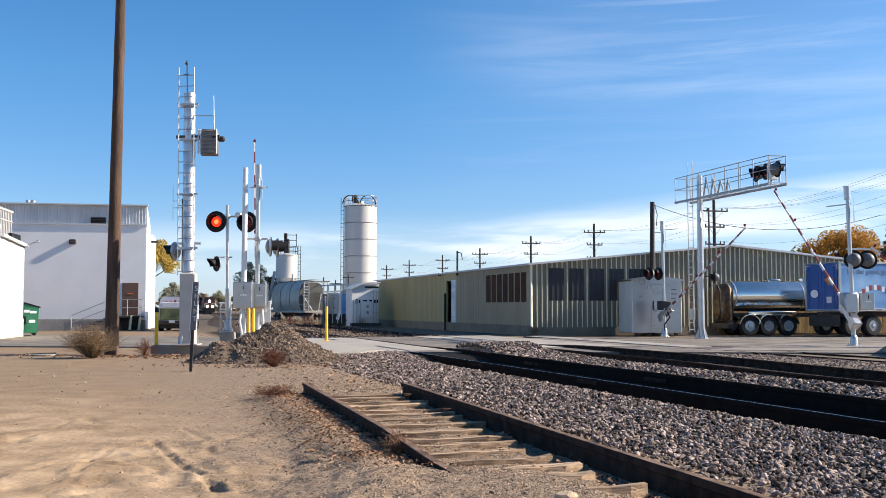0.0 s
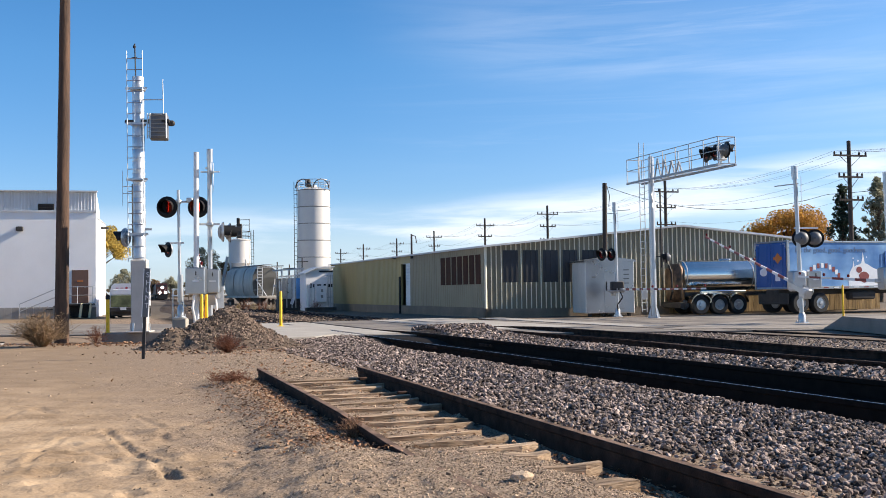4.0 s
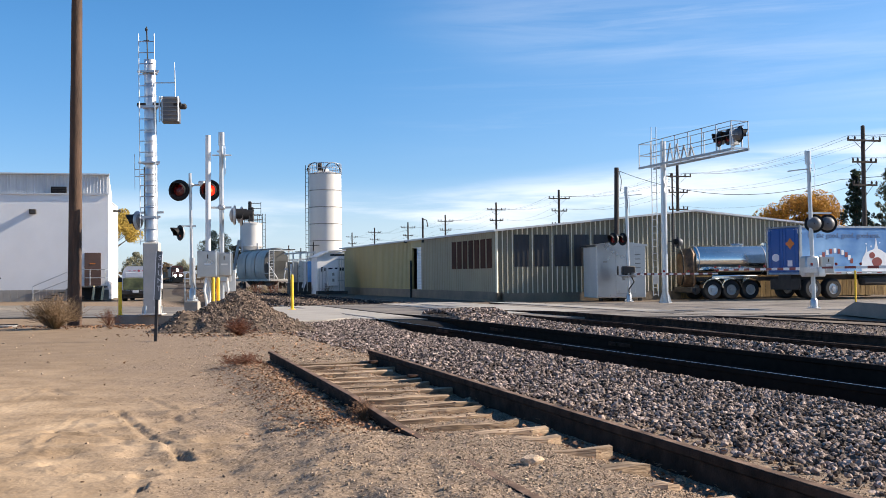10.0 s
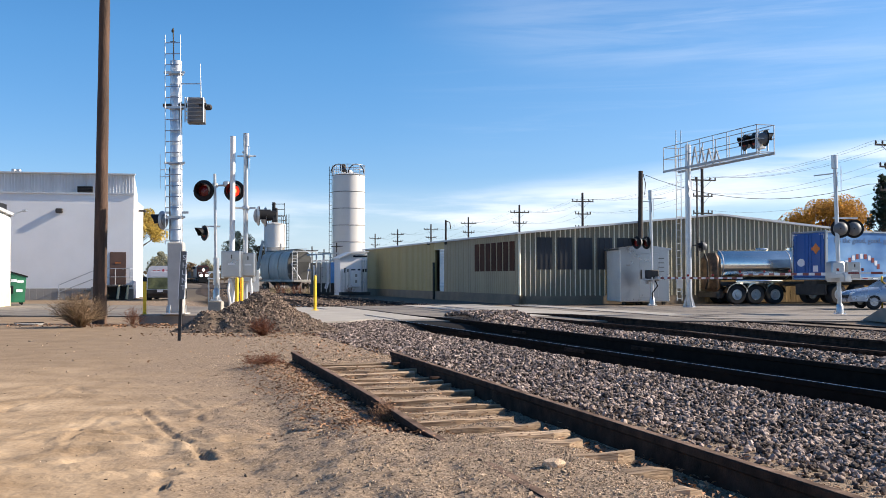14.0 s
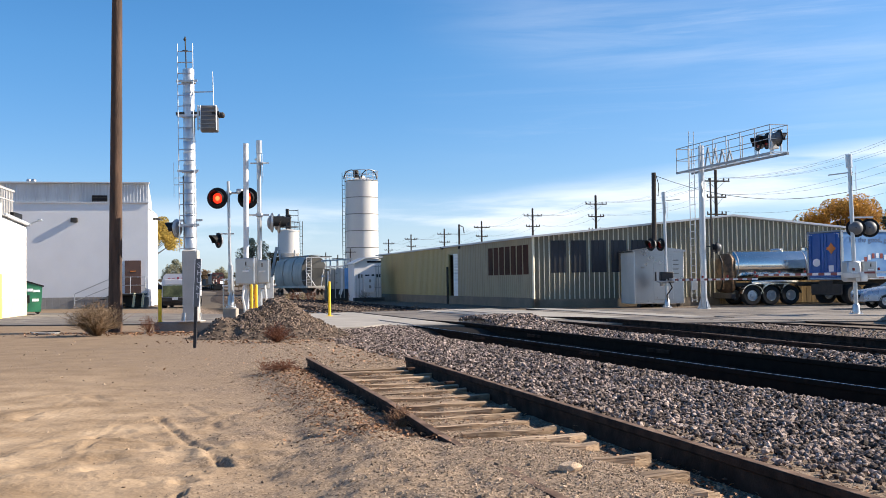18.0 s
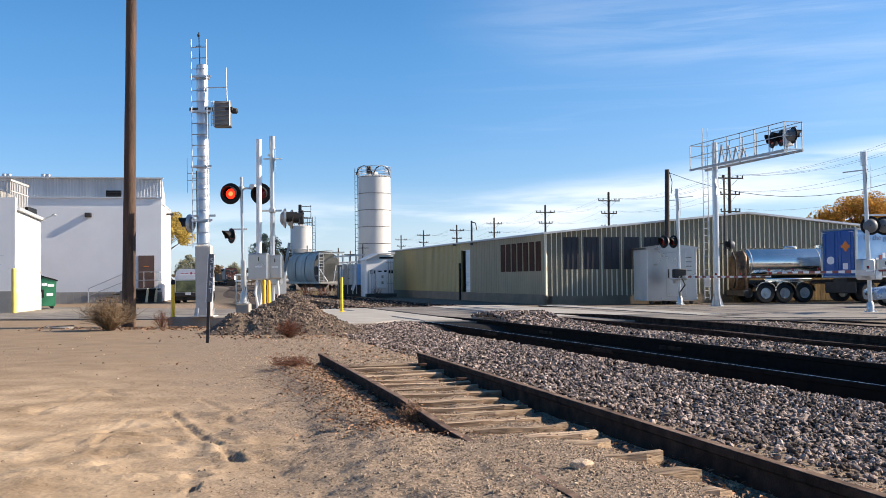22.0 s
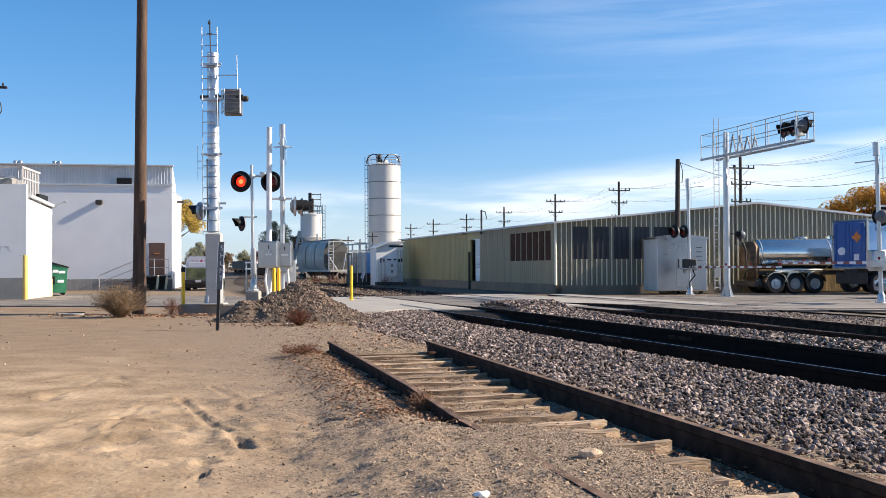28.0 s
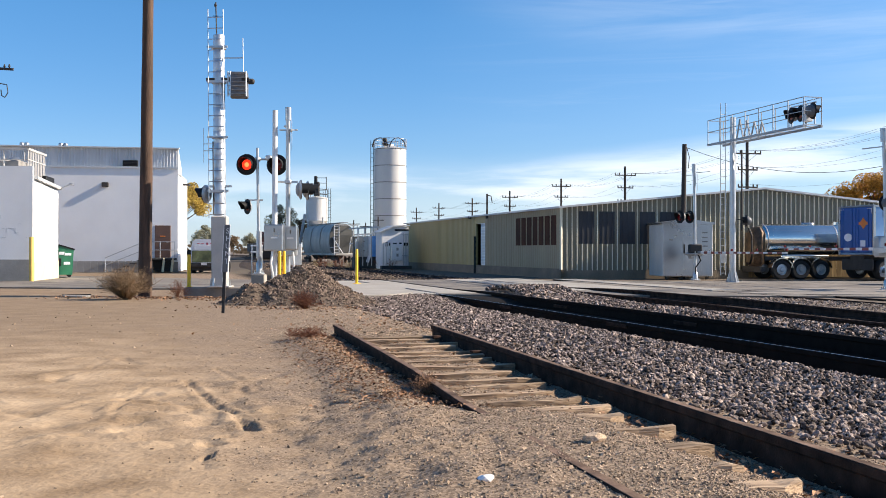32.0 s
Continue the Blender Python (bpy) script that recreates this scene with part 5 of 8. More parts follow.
    wall_slab(me, -u * 0.02, -v * 14 - u * 0.02, -0.1, 0.95, 0.02, u)
    part("plinth", me, "base_grey", t, "grey painted base", smooth=0)
    me = Mesh()
    wall_slab(me, v * 0.02 + u * 0.25, v * 0.02 + u * 4.9, -0.1, 0.85, 0.02, -v)
    part("plinth", me, "cream_yellow", t, "cream painted base", smooth=0)
    me = Mesh()
    wall_slab(me, -v * 14 + u * 0.25, -v * 14 + u * 4.9, 0, 4.2, 0.25, v)
    wall_slab(me, u * 4.9, u * 4.9 - v * 14, 0, 4.0, 0.25, -u)
    part("rear_wall", me, "white_wall", t, smooth=0)
    me = Mesh()
    me.bar(v * 0.06 + Vector((0, 0, 4.66)) + u * 0.26, v * 0.06 + u * 5.0 + Vector((0, 0, 4.44)), 0.2, 0.13)
    me.add([p2 + Vector((0, 0, z)) for z in (4.3, 4.4) for p2 in (u * 0.25 + Vector((0, 0, 0.2)), -v * 14 + u * 0.25 + Vector((0, 0, 0.2)), -v * 14 + u * 4.9, u * 4.9)],
           [(0, 1, 2, 3), (7, 6, 5, 4), (0, 4, 5, 1), (1, 5, 6, 2), (2, 6, 7, 3), (3, 7, 4, 0)])
    part("roof", me, "roof_edge", t, smooth=0)
    me = Mesh()
    me.box(u * 3.9 - v * 0.3 + Vector((0, 0, 4.72)), (0.3, 1.6, 0.45), 0.03, Matrix.Rotation(b, 4, "Z"))
    part("dark_vent", me, "black", t)
    me = Mesh()
    me.path([u * 4.6 + v * 0.1 + Vector((0, 0, 4.4)), u * 4.8 + v * 0.6 + Vector((0, 0, 4.65))], 0.03)
    me.box(u * 4.8 + v * 0.65 + Vector((0, 0, 4.65)), (0.2, 0.2, 0.1), 0.03)
    part("wall_lamp", me, "galv", t)
    for k in range(11):
        me = Mesh()
        me.bar(-v * 0.35 + u * (0.6 + k * 0.3) + Vector((0, 0, 4.5)), -v * 0.35 + u * (0.6 + k * 0.3) + Vector((0, 0, 5.95)), 0.04, 0.04)
        part("screen_post", me, "galv_dull", t, smooth=0)
    for k in range(9):
        me = Mesh()
        me.bar(-v * (0.5 + k * 0.9) + u * 0.6 + Vector((0, 0, 4.5)), -v * (0.5 + k * 0.9) + u * 0.6 + Vector((0, 0, 5.95)), 0.05, 0.05)
        part("screen_post", me, "galv_dull", t, smooth=0)
    for z, w in ((5.98, 0.1), (5.5, 0.05)):
        me = Mesh()
        me.bar(-v * 0.35 + u * 0.5 + Vector((0, 0, z)), -v * 0.35 + u * 3.8 + Vector((0, 0, z)), w, w)
        me.bar(-v * 0.3 + u * 0.6 + Vector((0, 0, z)), -v * 9.5 + u * 0.6 + Vector((0, 0, z)), w, w)
        part("roof_railing", me, "galv_dull", t, "grey roof railing")
    me = Mesh()
    me.box(-v * 2.4 + u * 2.4 + Vector((0, 0, 5.0)), (3.0, 2.2, 1.1), 0.06, Matrix.Rotation(b, 4, "Z"))
    part("roof_unit", me, "base_grey", t, "grey air-handling unit on the roof")
    for k in range(3):
        me = Mesh()
        me.lathe([(0.28, 5.5), (0.3, 5.62), (0.2, 5.7)], 14, Matrix.Translation(-v * (1.3 + k * 0.9) + u * 2.0))
        part("fan_cowl", me, "galv", t)


def bollard(at, h, label, r=0.075, mat="yellow", name="bollard"):
    z = at[2] if len(at) > 2 else ground_z(at[0], at[1])
    t = thing(name, (at[0], at[1], z - 0.02), label, "bollard", group="yellow bollards")
    me = Mesh()
    me.lathe([(r, -0.05), (r, h - 0.05), (r * 0.8, h - 0.015), (r * 0.4, h)], 14)
    part("post", me, mat, t)
    me = Mesh()
    me.lathe([(r * 1.9, 0), (r * 1.9, 0.03), (r * 1.05, 0.06)], 14)
    part("base_flange", me, mat, t)
    return t


# ---- crossing signals ----
LAMPS, ARMS, ROLLING = [], [], []


def head_frame(c, yaw):
    return Matrix.Translation(Vector(c)) @ Matrix.Rotation(radians(yaw), 4, "Z") @ Matrix.Rotation(radians(90), 4, "X")


def light_head(t, c, yaw, phase=None, r=0.31, pale=False):
    """A round flashing light. It faces -y when yaw is 0. phase: 0 or 1 for one that flashes; pale: a grey back."""
    F = head_frame(c, yaw)
    k = r / 0.335
    # z of F points out of the front
    me = Mesh()
    me.lathe([(r, -0.015), (r, 0.0), (r * 0.97, 0.008), (0.205 * k, 0.008), (0.2 * k, -0.1 * k), (0.01, -0.1 * k), (0.01, -0.12 * k), (0.21 * k, -0.12 * k), (0.215 * k, -0.015)], 28, F, True)
    bg = part("background_disc", me, "black", t, "matt black round background")
    if pale:
        me = Mesh()
        me.lathe([(r * 1.01, -0.02), (r * 0.9, -0.05), (0.24 * k, -0.075), (0.24 * k, -0.016), (r * 1.01, -0.016)], 28, F, True)
        part("disc_back", me, "galv", bg, "dull grey back of the round background")
    deep = 0.62 if pale else 1.0
    me = Mesh()
    me.lathe([(0.25 * k, -0.017), (0.25 * k, -0.03), (0.225 * k, -0.2 * k * deep), (0.14 * k, -0.28 * k * deep), (0.02 * k, -0.31 * k * deep), (0.02 * k, -0.3 * k * deep), (0.215 * k, -0.195 * k * deep), (0.22 * k, -0.017)], 24, F, True)
    part("housing", me, "lamp_shell" if pale else "lamp_grey", t, "grey lamp housing")
    me = Mesh()
    n = 14
    vs = []
    for i in range(n):
        a = radians(-30 + 240 * i / (n - 1))
        for rr in (0.218 * k, 0.226 * k):
            vs.append(F @ Vector((math.cos(a) * rr, math.sin(a) * rr, 0.0)))
            dep = (0.42 if pale else 0.30) * k * max(0.25, math.sin(max(0.0, min(math.pi, a))) * 0.5 + 0.5)
            vs.append(F @ Vector((math.cos(a) * rr, math.sin(a) * rr, dep)))
    fs = []
    for i in range(n - 1):
        a, b = i * 4, i * 4 + 4
        fs += [(a, b, b + 1, a + 1), (a + 2, a + 3, b + 3, b + 2), (a + 1, b + 1, b + 3, a + 3)]
    me.add(vs, fs)
    part("visor", me, "black", bg, "black hood")
    if phase is None:
        me = Mesh()
        me.lathe([(0.198 * k, -0.03), (0.198 * k, -0.01), (0.12 * k, 0.015 * k), (0.01, 0.022 * k)], 20, F)
        part("lens", me, "red_lens", t, "unlit dark red lens")
        return
    # revolving lamp: one side glows, the other is dark glass
    base = head_frame(c, yaw) @ Matrix.Translation((0, 0, -0.04))
    back = Mesh()
    back.lathe([(0.01, -0.030), (0.09, -0.025), (0.165, -0.004), (0.165, 0.0)], 20)
    lamp = part("lamp", back, "red_lens", t, "red flashing lamp")
    me = Mesh()
    me.lathe([(0.165, 0.001), (0.145, 0.012), (0.075, 0.018)], 20)
    part("lit_lens", me, "lit", lamp, "glowing red lens")
    me = Mesh()
    me.lathe([(0.075, 0.019), (0.055, 0.028), (0.01, 0.030)], 16)
    part("filament", me, "lit_core", lamp, "bright orange centre")
    lamp.matrix_basis = base
    LAMPS.append((lamp, base, phase))


def sign_post_foot(t, mat="galv", w=0.42):
    me = Mesh()
    me.lathe([(w * 0.6, 0.0), (w * 0.6, 0.03), (w * 0.32, 0.06), (w * 0.3, 0.32), (w * 0.18, 0.4)], 12)
    part("mast_base", me, mat, t, "cast mast base")
    for k in range(4):
        a = k * math.pi / 2 + 0.7
        me = Mesh()
        me.rod((math.cos(a) * w * 0.5, math.sin(a) * w * 0.5, 0), (math.cos(a) * w * 0.5, math.sin(a) * w * 0.5, 0.12), 0.016, n=6)
        part("anchor_bolt", me, mat, t)


def crossbuck(t, z, yaw, size=0.62):
    """Crossed boards, with their face turned by yaw."""
    R = Matrix.Rotation(radians(yaw), 4, "Z")
    for s in (1, -1):
        me = Mesh()
        d = Vector((math.cos(radians(45)), 0, s * math.sin(radians(45)))) * size
        me.bar(R @ (Vector((0, -0.10 - 0.012 * s, z)) - R.inverted() @ Vector((0, 0, 0)) - d), R @ (Vector((0, -0.10 - 0.012 * s, z)) + d), 0.23, 0.01, R @ Vector((0, 1, 0)))
        part("crossbuck_board", me, "white_paint", t, "white crossed warning board", smooth=0)


def control_box(t, c, s, name="control_box"):
    me = Mesh()
    me.box(c, s, 0.02)
    b = part(name, me, "alu", t, "aluminium control box", smooth=30)
    me = Mesh()
    me.box((c[0], c[1] - s[1] / 2 - 0.008, c[2]), (s[0] * 0.92, 0.02, s[2] * 0.92), 0.008)
    part("box_door", me, "alu", b, smooth=0)
    me = Mesh()
    me.box((c[0] + s[0] * 0.05, c[1] - s[1] / 2 - 0.03, c[2] + s[2] * 0.28), (0.03, 0.04, 0.12), 0.008)
    part("latch", me, "dark_steel", b)
    me = Mesh()
    me.box((c[0] + s[0] * 0.05, c[1] - s[1] / 2 - 0.022, c[2]), (0.2, 0.006, 0.05), 0)
    part("label_plate", me, "white_paint", b, smooth=0)
    return b


def gate_arm(t, pivot, yaw, length, name="gate_arm"):
    """Striped barrier arm; its own x axis points along it from the pivot."""
    arm = new(name)
    arm.parent = t
    n = int(length / 0.41)
    for k in range(n):
        me = Mesh()
        h0, h1 = 0.11 - 0.05 * k / n, 0.11 - 0.05 * (k + 1) / n
        x0, x1 = 0.25 + k * (length - 0.25) / n, 0.25 + (k + 1) * (length - 0.25) / n
        me.add([(x, y * 0.02, z * h / 2) for x, h in ((x0, h0), (x1, h1)) for y, z in ((-1, -1), (1, -1), (1, 1), (-1, 1))],
               [(3, 2, 1, 0), (4, 5, 6, 7), (0, 1, 5, 4), (1, 2, 6, 5), (2, 3, 7, 6), (3, 0, 4, 7)])
        part("stripe", me, "red_paint" if k % 2 else "white_paint", arm, smooth=0)
    for x in (length * 0.42, length * 0.7, length - 0.06):
        me = Mesh()
        me.box((x, 0, 0.12), (0.08, 0.08, 0.1), 0.015)
        part("arm_lamp", me, "red_lens", arm, "small red arm lamp")
    me = Mesh()
    me.box((0.1, 0, 0), (0.5, 0.09, 0.14), 0.02)
    part("arm_bracket", me, "galv", arm, "grey arm bracket")
    me = Mesh()
    for s in (-0.17, 0.17):
        me.box((-0.45, s, -0.05), (1.0, 0.03, 0.2), 0.01)
    part("counterweight_arm", me, "galv", arm)
    me = Mesh()
    me.box((-0.8, 0, -0.12), (0.3, 0.3, 0.35), 0.03)
    part("counterweight", me, "galv", arm, "grey counterweight")
    base = Matrix.Translation(Vector(pivot)) @ Matrix.Rotation(radians(90 + yaw), 4, "Z")
    arm.matrix_basis = base
    return arm, base


def build_left_signals():
    f = thing("concrete_foundation", (-7.34, 29.9, 0), "low grey concrete foundation block under the signal tower", "foundation")
    me = Mesh()
    me.box((-0.0, 0, 0.05), (2.02, 1.3, 0.5), 0.03)
    part("block", me, "dirty_concrete", f, smooth=0)
    # tower
    t = thing("signal_tower", (-7.30, 29.4, 0.28), "tall silver steel cantilever tower with a ladder and antennas", "signal tower")
    t.matrix_basis = pose(-7.31, 29.4, 0.3, 0, -0.45, 0)
    me = Mesh()
    me.box((0, 0, 1.03), (0.45, 0.42, 2.06), 0.03, Matrix.Rotation(radians(6), 4, "Z"))
    part("base_column", me, "galv_dull", t, "wide matt grey base column", smooth=0)
    me = Mesh()
    me.box((0, -0.01, 0.02), (0.66, 0.6, 0.04), 0.01)
    part("base_plate", me, "galv_dull", t, smooth=0)
    for k in range(6):
        me = Mesh()
        a = k * math.pi / 3
        me.bar((math.cos(a) * 0.29, math.sin(a) * 0.29, 0.0), (math.cos(a) * 0.26, math.sin(a) * 0.26, 0.26), 0.05, 0.03)
        part("gusset", me, "galv", t, smooth=0)
    z0, z1, n = 2.06, 7.3, 15
    for k in range(n):
        a, b = z0 + (z1 - z0) * k / n, z0 + (z1 - z0) * (k + 1) / n
        ra, rb = 0.175 - 0.014 * k / n, 0.175 - 0.014 * (k + 1) / n
        me = Mesh()
        me.lathe([(ra + 0.012, a), (ra + 0.012, a + 0.03), (ra, a + 0.04), (rb + 0.006, b - 0.01), (rb, b)], 20)
        part("tube_section", me, "tube", t, "shiny rolled tube section")
    me = Mesh()
    for x in (-0.25, 0.19):
        me.rod((x, -0.26, 2.0), (x, -0.26, 8.0), 0.015, n=6)
    part("ladder_stile", me, "galv", t, "slender ladder stiles")
    for k in range(19):
        me = Mesh()
        z = 2.1 + k * 0.315
        me.rod((-0.25, -0.26, z), (0.19, -0.26, z), 0.013, n=5)
        part("ladder_rung", me, "galv", t)
    for z in (2.75, 4.3, 5.9, 6.9):
        me = Mesh()
        me.lathe([(0.215, z), (0.215, z + 0.06)], 16)
        me.bar((-0.3, -0.2, z + 0.03), (0.3, -0.2, z + 0.03), 0.05, 0.06)
        part("clamp_ring", me, "galv", t)
    me = Mesh()
    me.rod((-0.05, -0.05, 7.2), (-0.07, -0.05, 8.25), 0.02, n=6)
    me.rod((-0.16, -0.05, 7.85), (0.0, -0.05, 7.85), 0.012, n=5)
    me.lathe([(0.03, 8.12), (0.045, 8.17), (0.02, 8.22)], 10, Matrix.Translation((-0.08, -0.05, 0)))
    part("top_antenna", me, "dark_steel", t, "thin dark antenna")
    # platform box seen from below
    me = Mesh()
    me.box((0.56, 0.1, 5.86), (0.5, 0.5, 0.72), 0.02, Matrix.Rotation(radians(8), 4, "Z"))
    bx = part("junction_box", me, "lamp_grey", t, "grey ribbed junction box")
    for k in range(6):
        me = Mesh()
        me.box((0.57, -0.16, 5.57 + k * 0.118), (0.5, 0.04, 0.03), 0.008)
        part("box_rib", me, "base_grey", bx)
    for x in (0.3, 0.37, 0.82):
        me = Mesh()
        me.bar((x, -0.17, 5.5), (x, -0.17, 6.22), 0.03, 0.03)
        part("box_rail", me, "galv", bx)
    me = Mesh()
    me.box((0.93, 0.0, 5.95), (0.2, 0.14, 0.16), 0.04)
    me.bar((-0.35, -0.1, 6.0), (0.9, -0.1, 6.0), 0.07, 0.09)
    part("box_bracket", me, "dark_steel", t)
    me = Mesh()
    me.rod((0.74, -0.1, 5.9), (0.72, -0.1, 7.2), 0.02, 0.012, n=6)
    me.bar((0.15, -0.1, 6.62), (0.73, -0.1, 6.62), 0.03, 0.03)
    part("whip_antenna", me, "galv", t, "thin whip antenna")
    me = Mesh()
    me.path([(-0.45, -0.05, 3.6), (-0.45, -0.05, 4.6)], 0.008)
    for z in (3.95, 4.15):
        me.bar((-0.45, -0.05, z), (-0.15, -0.05, z), 0.02, 0.02)
    part("side_antenna", me, "galv", t, "small white side antenna")
    me = Mesh()
    me.rod((-0.14, -0.2, 2.1), (-0.14, -0.2, 4.2), 0.018, n=6)
    part("conduit", me, "dark_steel", t)
    light_head(t, (-0.42, 0.05, 2.7), -104, None, 0.27, True)
    me = Mesh()
    me.bar((-0.32, 0.0, 2.92), (0.35, 0.0, 2.92), 0.06, 0.06)
    part("lamp_bracket", me, "galv", t)
    # flashing-light mast
    t = thing("flasher_mast", (-6.73, 32.0, 0.62), "slim silver mast with two red flashing crossing lights", "crossing signal")
    b = thing("mast_foundation", (-6.73, 32.0, -0.05), "small concrete pier below the flashing-light mast", "foundation")
    me = Mesh()
    me.box((0, 0, 0.33), (0.42, 0.42, 0.66), 0.02)
    part("pier", me, "concrete", b, smooth=0)
    sign_post_foot(t, w=0.32)
    me = Mesh()
    me.rod((0, 0, 0.3), (-0.06, 0, 3.98), 0.05, 0.045, n=12)
    me.rod((0, 0, 0.5), (0, 0, 1.35), 0.09, 0.085, n=12)
    part("mast", me, "galv", t, "slim galvanised mast")
    me = Mesh()
    me.rod((-0.4, 0.05, 3.62), (0.56, 0.05, 3.62), 0.03, n=8)
    me.box((-0.06, 0.05, 3.62), (0.18, 0.14, 0.14), 0.03)
    me.box((0.3, 0.02, 3.66), (0.2, 0.16, 0.16), 0.03)
    part("cross_arm", me, "galv", t, "lamp cross-arm")
    light_head(t, (-0.40, -0.02, 3.45), -8, 0, 0.335)
    light_head(t, (0.56, -0.02, 3.44), -8, 1, 0.335)
    light_head(t, (-0.36, -0.1, 2.12), -52, None, 0.24, True)
    me = Mesh()
    me.bar((-0.45, 0, 2.33), (0.12, 0, 2.33), 0.04, 0.05)
    part("lower_arm", me, "galv", t)
    # gate mast with boxes
    t = thing("gate_mast", (-5.72, 31.5, -0.05), "silver gate mast with crossbuck, lights and aluminium boxes", "crossing signal")
    sign_post_foot(t)
    me = Mesh()
    me.rod((0.0, 0, 0.2), (-0.01, 0, 5.83), 0.075, 0.07, n=14)
    part("mast", me, "galv", t, "galvanised mast")
    me = Mesh()
    me.rod((-0.37, -0.3, 0.05), (-0.35, -0.3, 5.72), 0.085, 0.08, n=14)
    part("bell_mast", me, "white_paint", t, "tall pale square-topped mast")
    me = Mesh()
    me.bar((-0.27, 0, 5.15), (0.3, 0, 5.15), 0.1, 0.03)
    me.bar((-0.12, 0.02, 5.28), (0.1, 0.02, 5.1), 0.1, 0.06)
    part("sign_bracket", me, "galv", t)
    crossbuck(t, 5.0, 100.3, 0.55)
    me = Mesh()
    me.rod((0, 0, 5.45), (0, 0, 5.85), 0.095, n=12)
    part("bell", me, "galv", t, "crossing bell")
    me = Mesh()
    me.bar((-0.35, 0, 3.54), (0.3, 0, 3.54), 0.05, 0.06)
    me.box((0.0, 0, 3.54), (0.2, 0.2, 0.14), 0.03)
    part("cross_arm", me, "galv", t)
    light_head(t, (0.46, -0.32, 3.28), 105, None, 0.3, True)
    light_head(t, (0.58, 0.22, 3.28), 105, None, 0.3, True)
    control_box(t, (-0.28, -0.72, 1.8), (0.58, 0.4, 0.8))
    control_box(t, (0.14, -0.3, 1.79), (0.44, 0.4, 0.72))
    me = Mesh()
    me.box((0.0, 0.1, 1.5), (0.5, 0.5, 0.5), 0.04)
    part("gate_mechanism", me, "galv", t, "grey gate drive box")
    me = Mesh()
    me.path([(-0.32, -0.85, 1.4), (-0.36, -0.9, 1.0), (-0.3, -0.8, 0.6), (-0.42, -0.8, 0.2)], 0.035, 8)
    part("cable", me, "white_paint", t, "pale flexible conduit")
    me = Mesh()
    me.path([(0.2, -0.3, 1.4), (0.25, -0.35, 1.0), (0.18, -0.3, 0.5)], 0.035, 8)
    part("cable", me, "white_paint", t, "pale flexible conduit")
    arm, base = gate_arm(t, (-0.14, 0.5, 1.55), 14, 5.6)
    ARMS.append((arm, base, [(0, 74), (1, 62), (2, 46), (3, 28), (4, 12), (5, 2), (5.6, 0), (32, 0)]))
    for x, y in ((-5.72, 30.1), (-5.60, 30.2)):
        bollard((x, y), 1.42, "yellow steel bollard guarding the signal boxes", 0.05)
    b = bollard((-8.24, 29.45, 0.29), 1.06, "yellow steel bollard with a black cap beside the tower", 0.052)
    me = Mesh()
    me.lathe([(0.064, 0.97), (0.064, 1.07), (0.04, 1.11)], 12)
    part("cap", me, "black", b, "black plastic cap")
    b = bollard((-4.68, 41.1, 0.035), 1.42, "tall yellow bollard on the footpath slab", 0.06)
    me = Mesh()
    me.box((0, 0, 0.0), (0.3, 0.3, 0.06), 0.01)
    part("foot_plate", me, "yellow", b)
    bollard((-19.62, 44.9), 2.05, "tall yellow pipe bollard at the white building's corner", 0.11, "pipe_yellow")
    # leaning street sign seen edge-on
    t = thing("street_sign", (-5.16, 20.95, 0.05), "leaning dark steel post with a vertical lettered sign blade", "sign")
    me = Mesh()
    me.bar((0, 0, -0.2), (0.045, 0, 1.08), 0.06, 0.035, (0, 1, 0))
    me.bar((0.0, 0.025, -0.2), (0.045, 0.025, 1.08), 0.02, 0.03, (0, 1, 0))
    part("post", me, "dark_steel", t, "dark steel channel post", smooth=0)
    me = Mesh()
    me.bar((0.05, -0.03, 0.86), (0.10, -0.03, 1.84), 0.12, 0.02, (0, 1, 0))
    bl = part("sign_blade", me, "lamp_grey", t, "grey vertical sign board", smooth=0)
    for s in (-1, 1):
        me = Mesh()
        me.bar((0.05 + s * 0.062, -0.042, 0.86), (0.10 + s * 0.062, -0.042, 1.84), 0.014, 0.012, (0, 1, 0))
        part("sign_edge", me, "white_paint", bl, "pale sign border", smooth=0)
    for k, ch in enumerate("SHUNT"):
        data = text_mesh(ch, 0.15, "letter")
        data.materials.append(MAT["white_paint"])
        ob = new("letter", data)
        ob.parent = bl
        ob.matrix_basis = pose(0.046 - 0.002 + 0.0085 * (4 - k), -0.043, 1.66 - k * 0.155, 90, 0, 0)


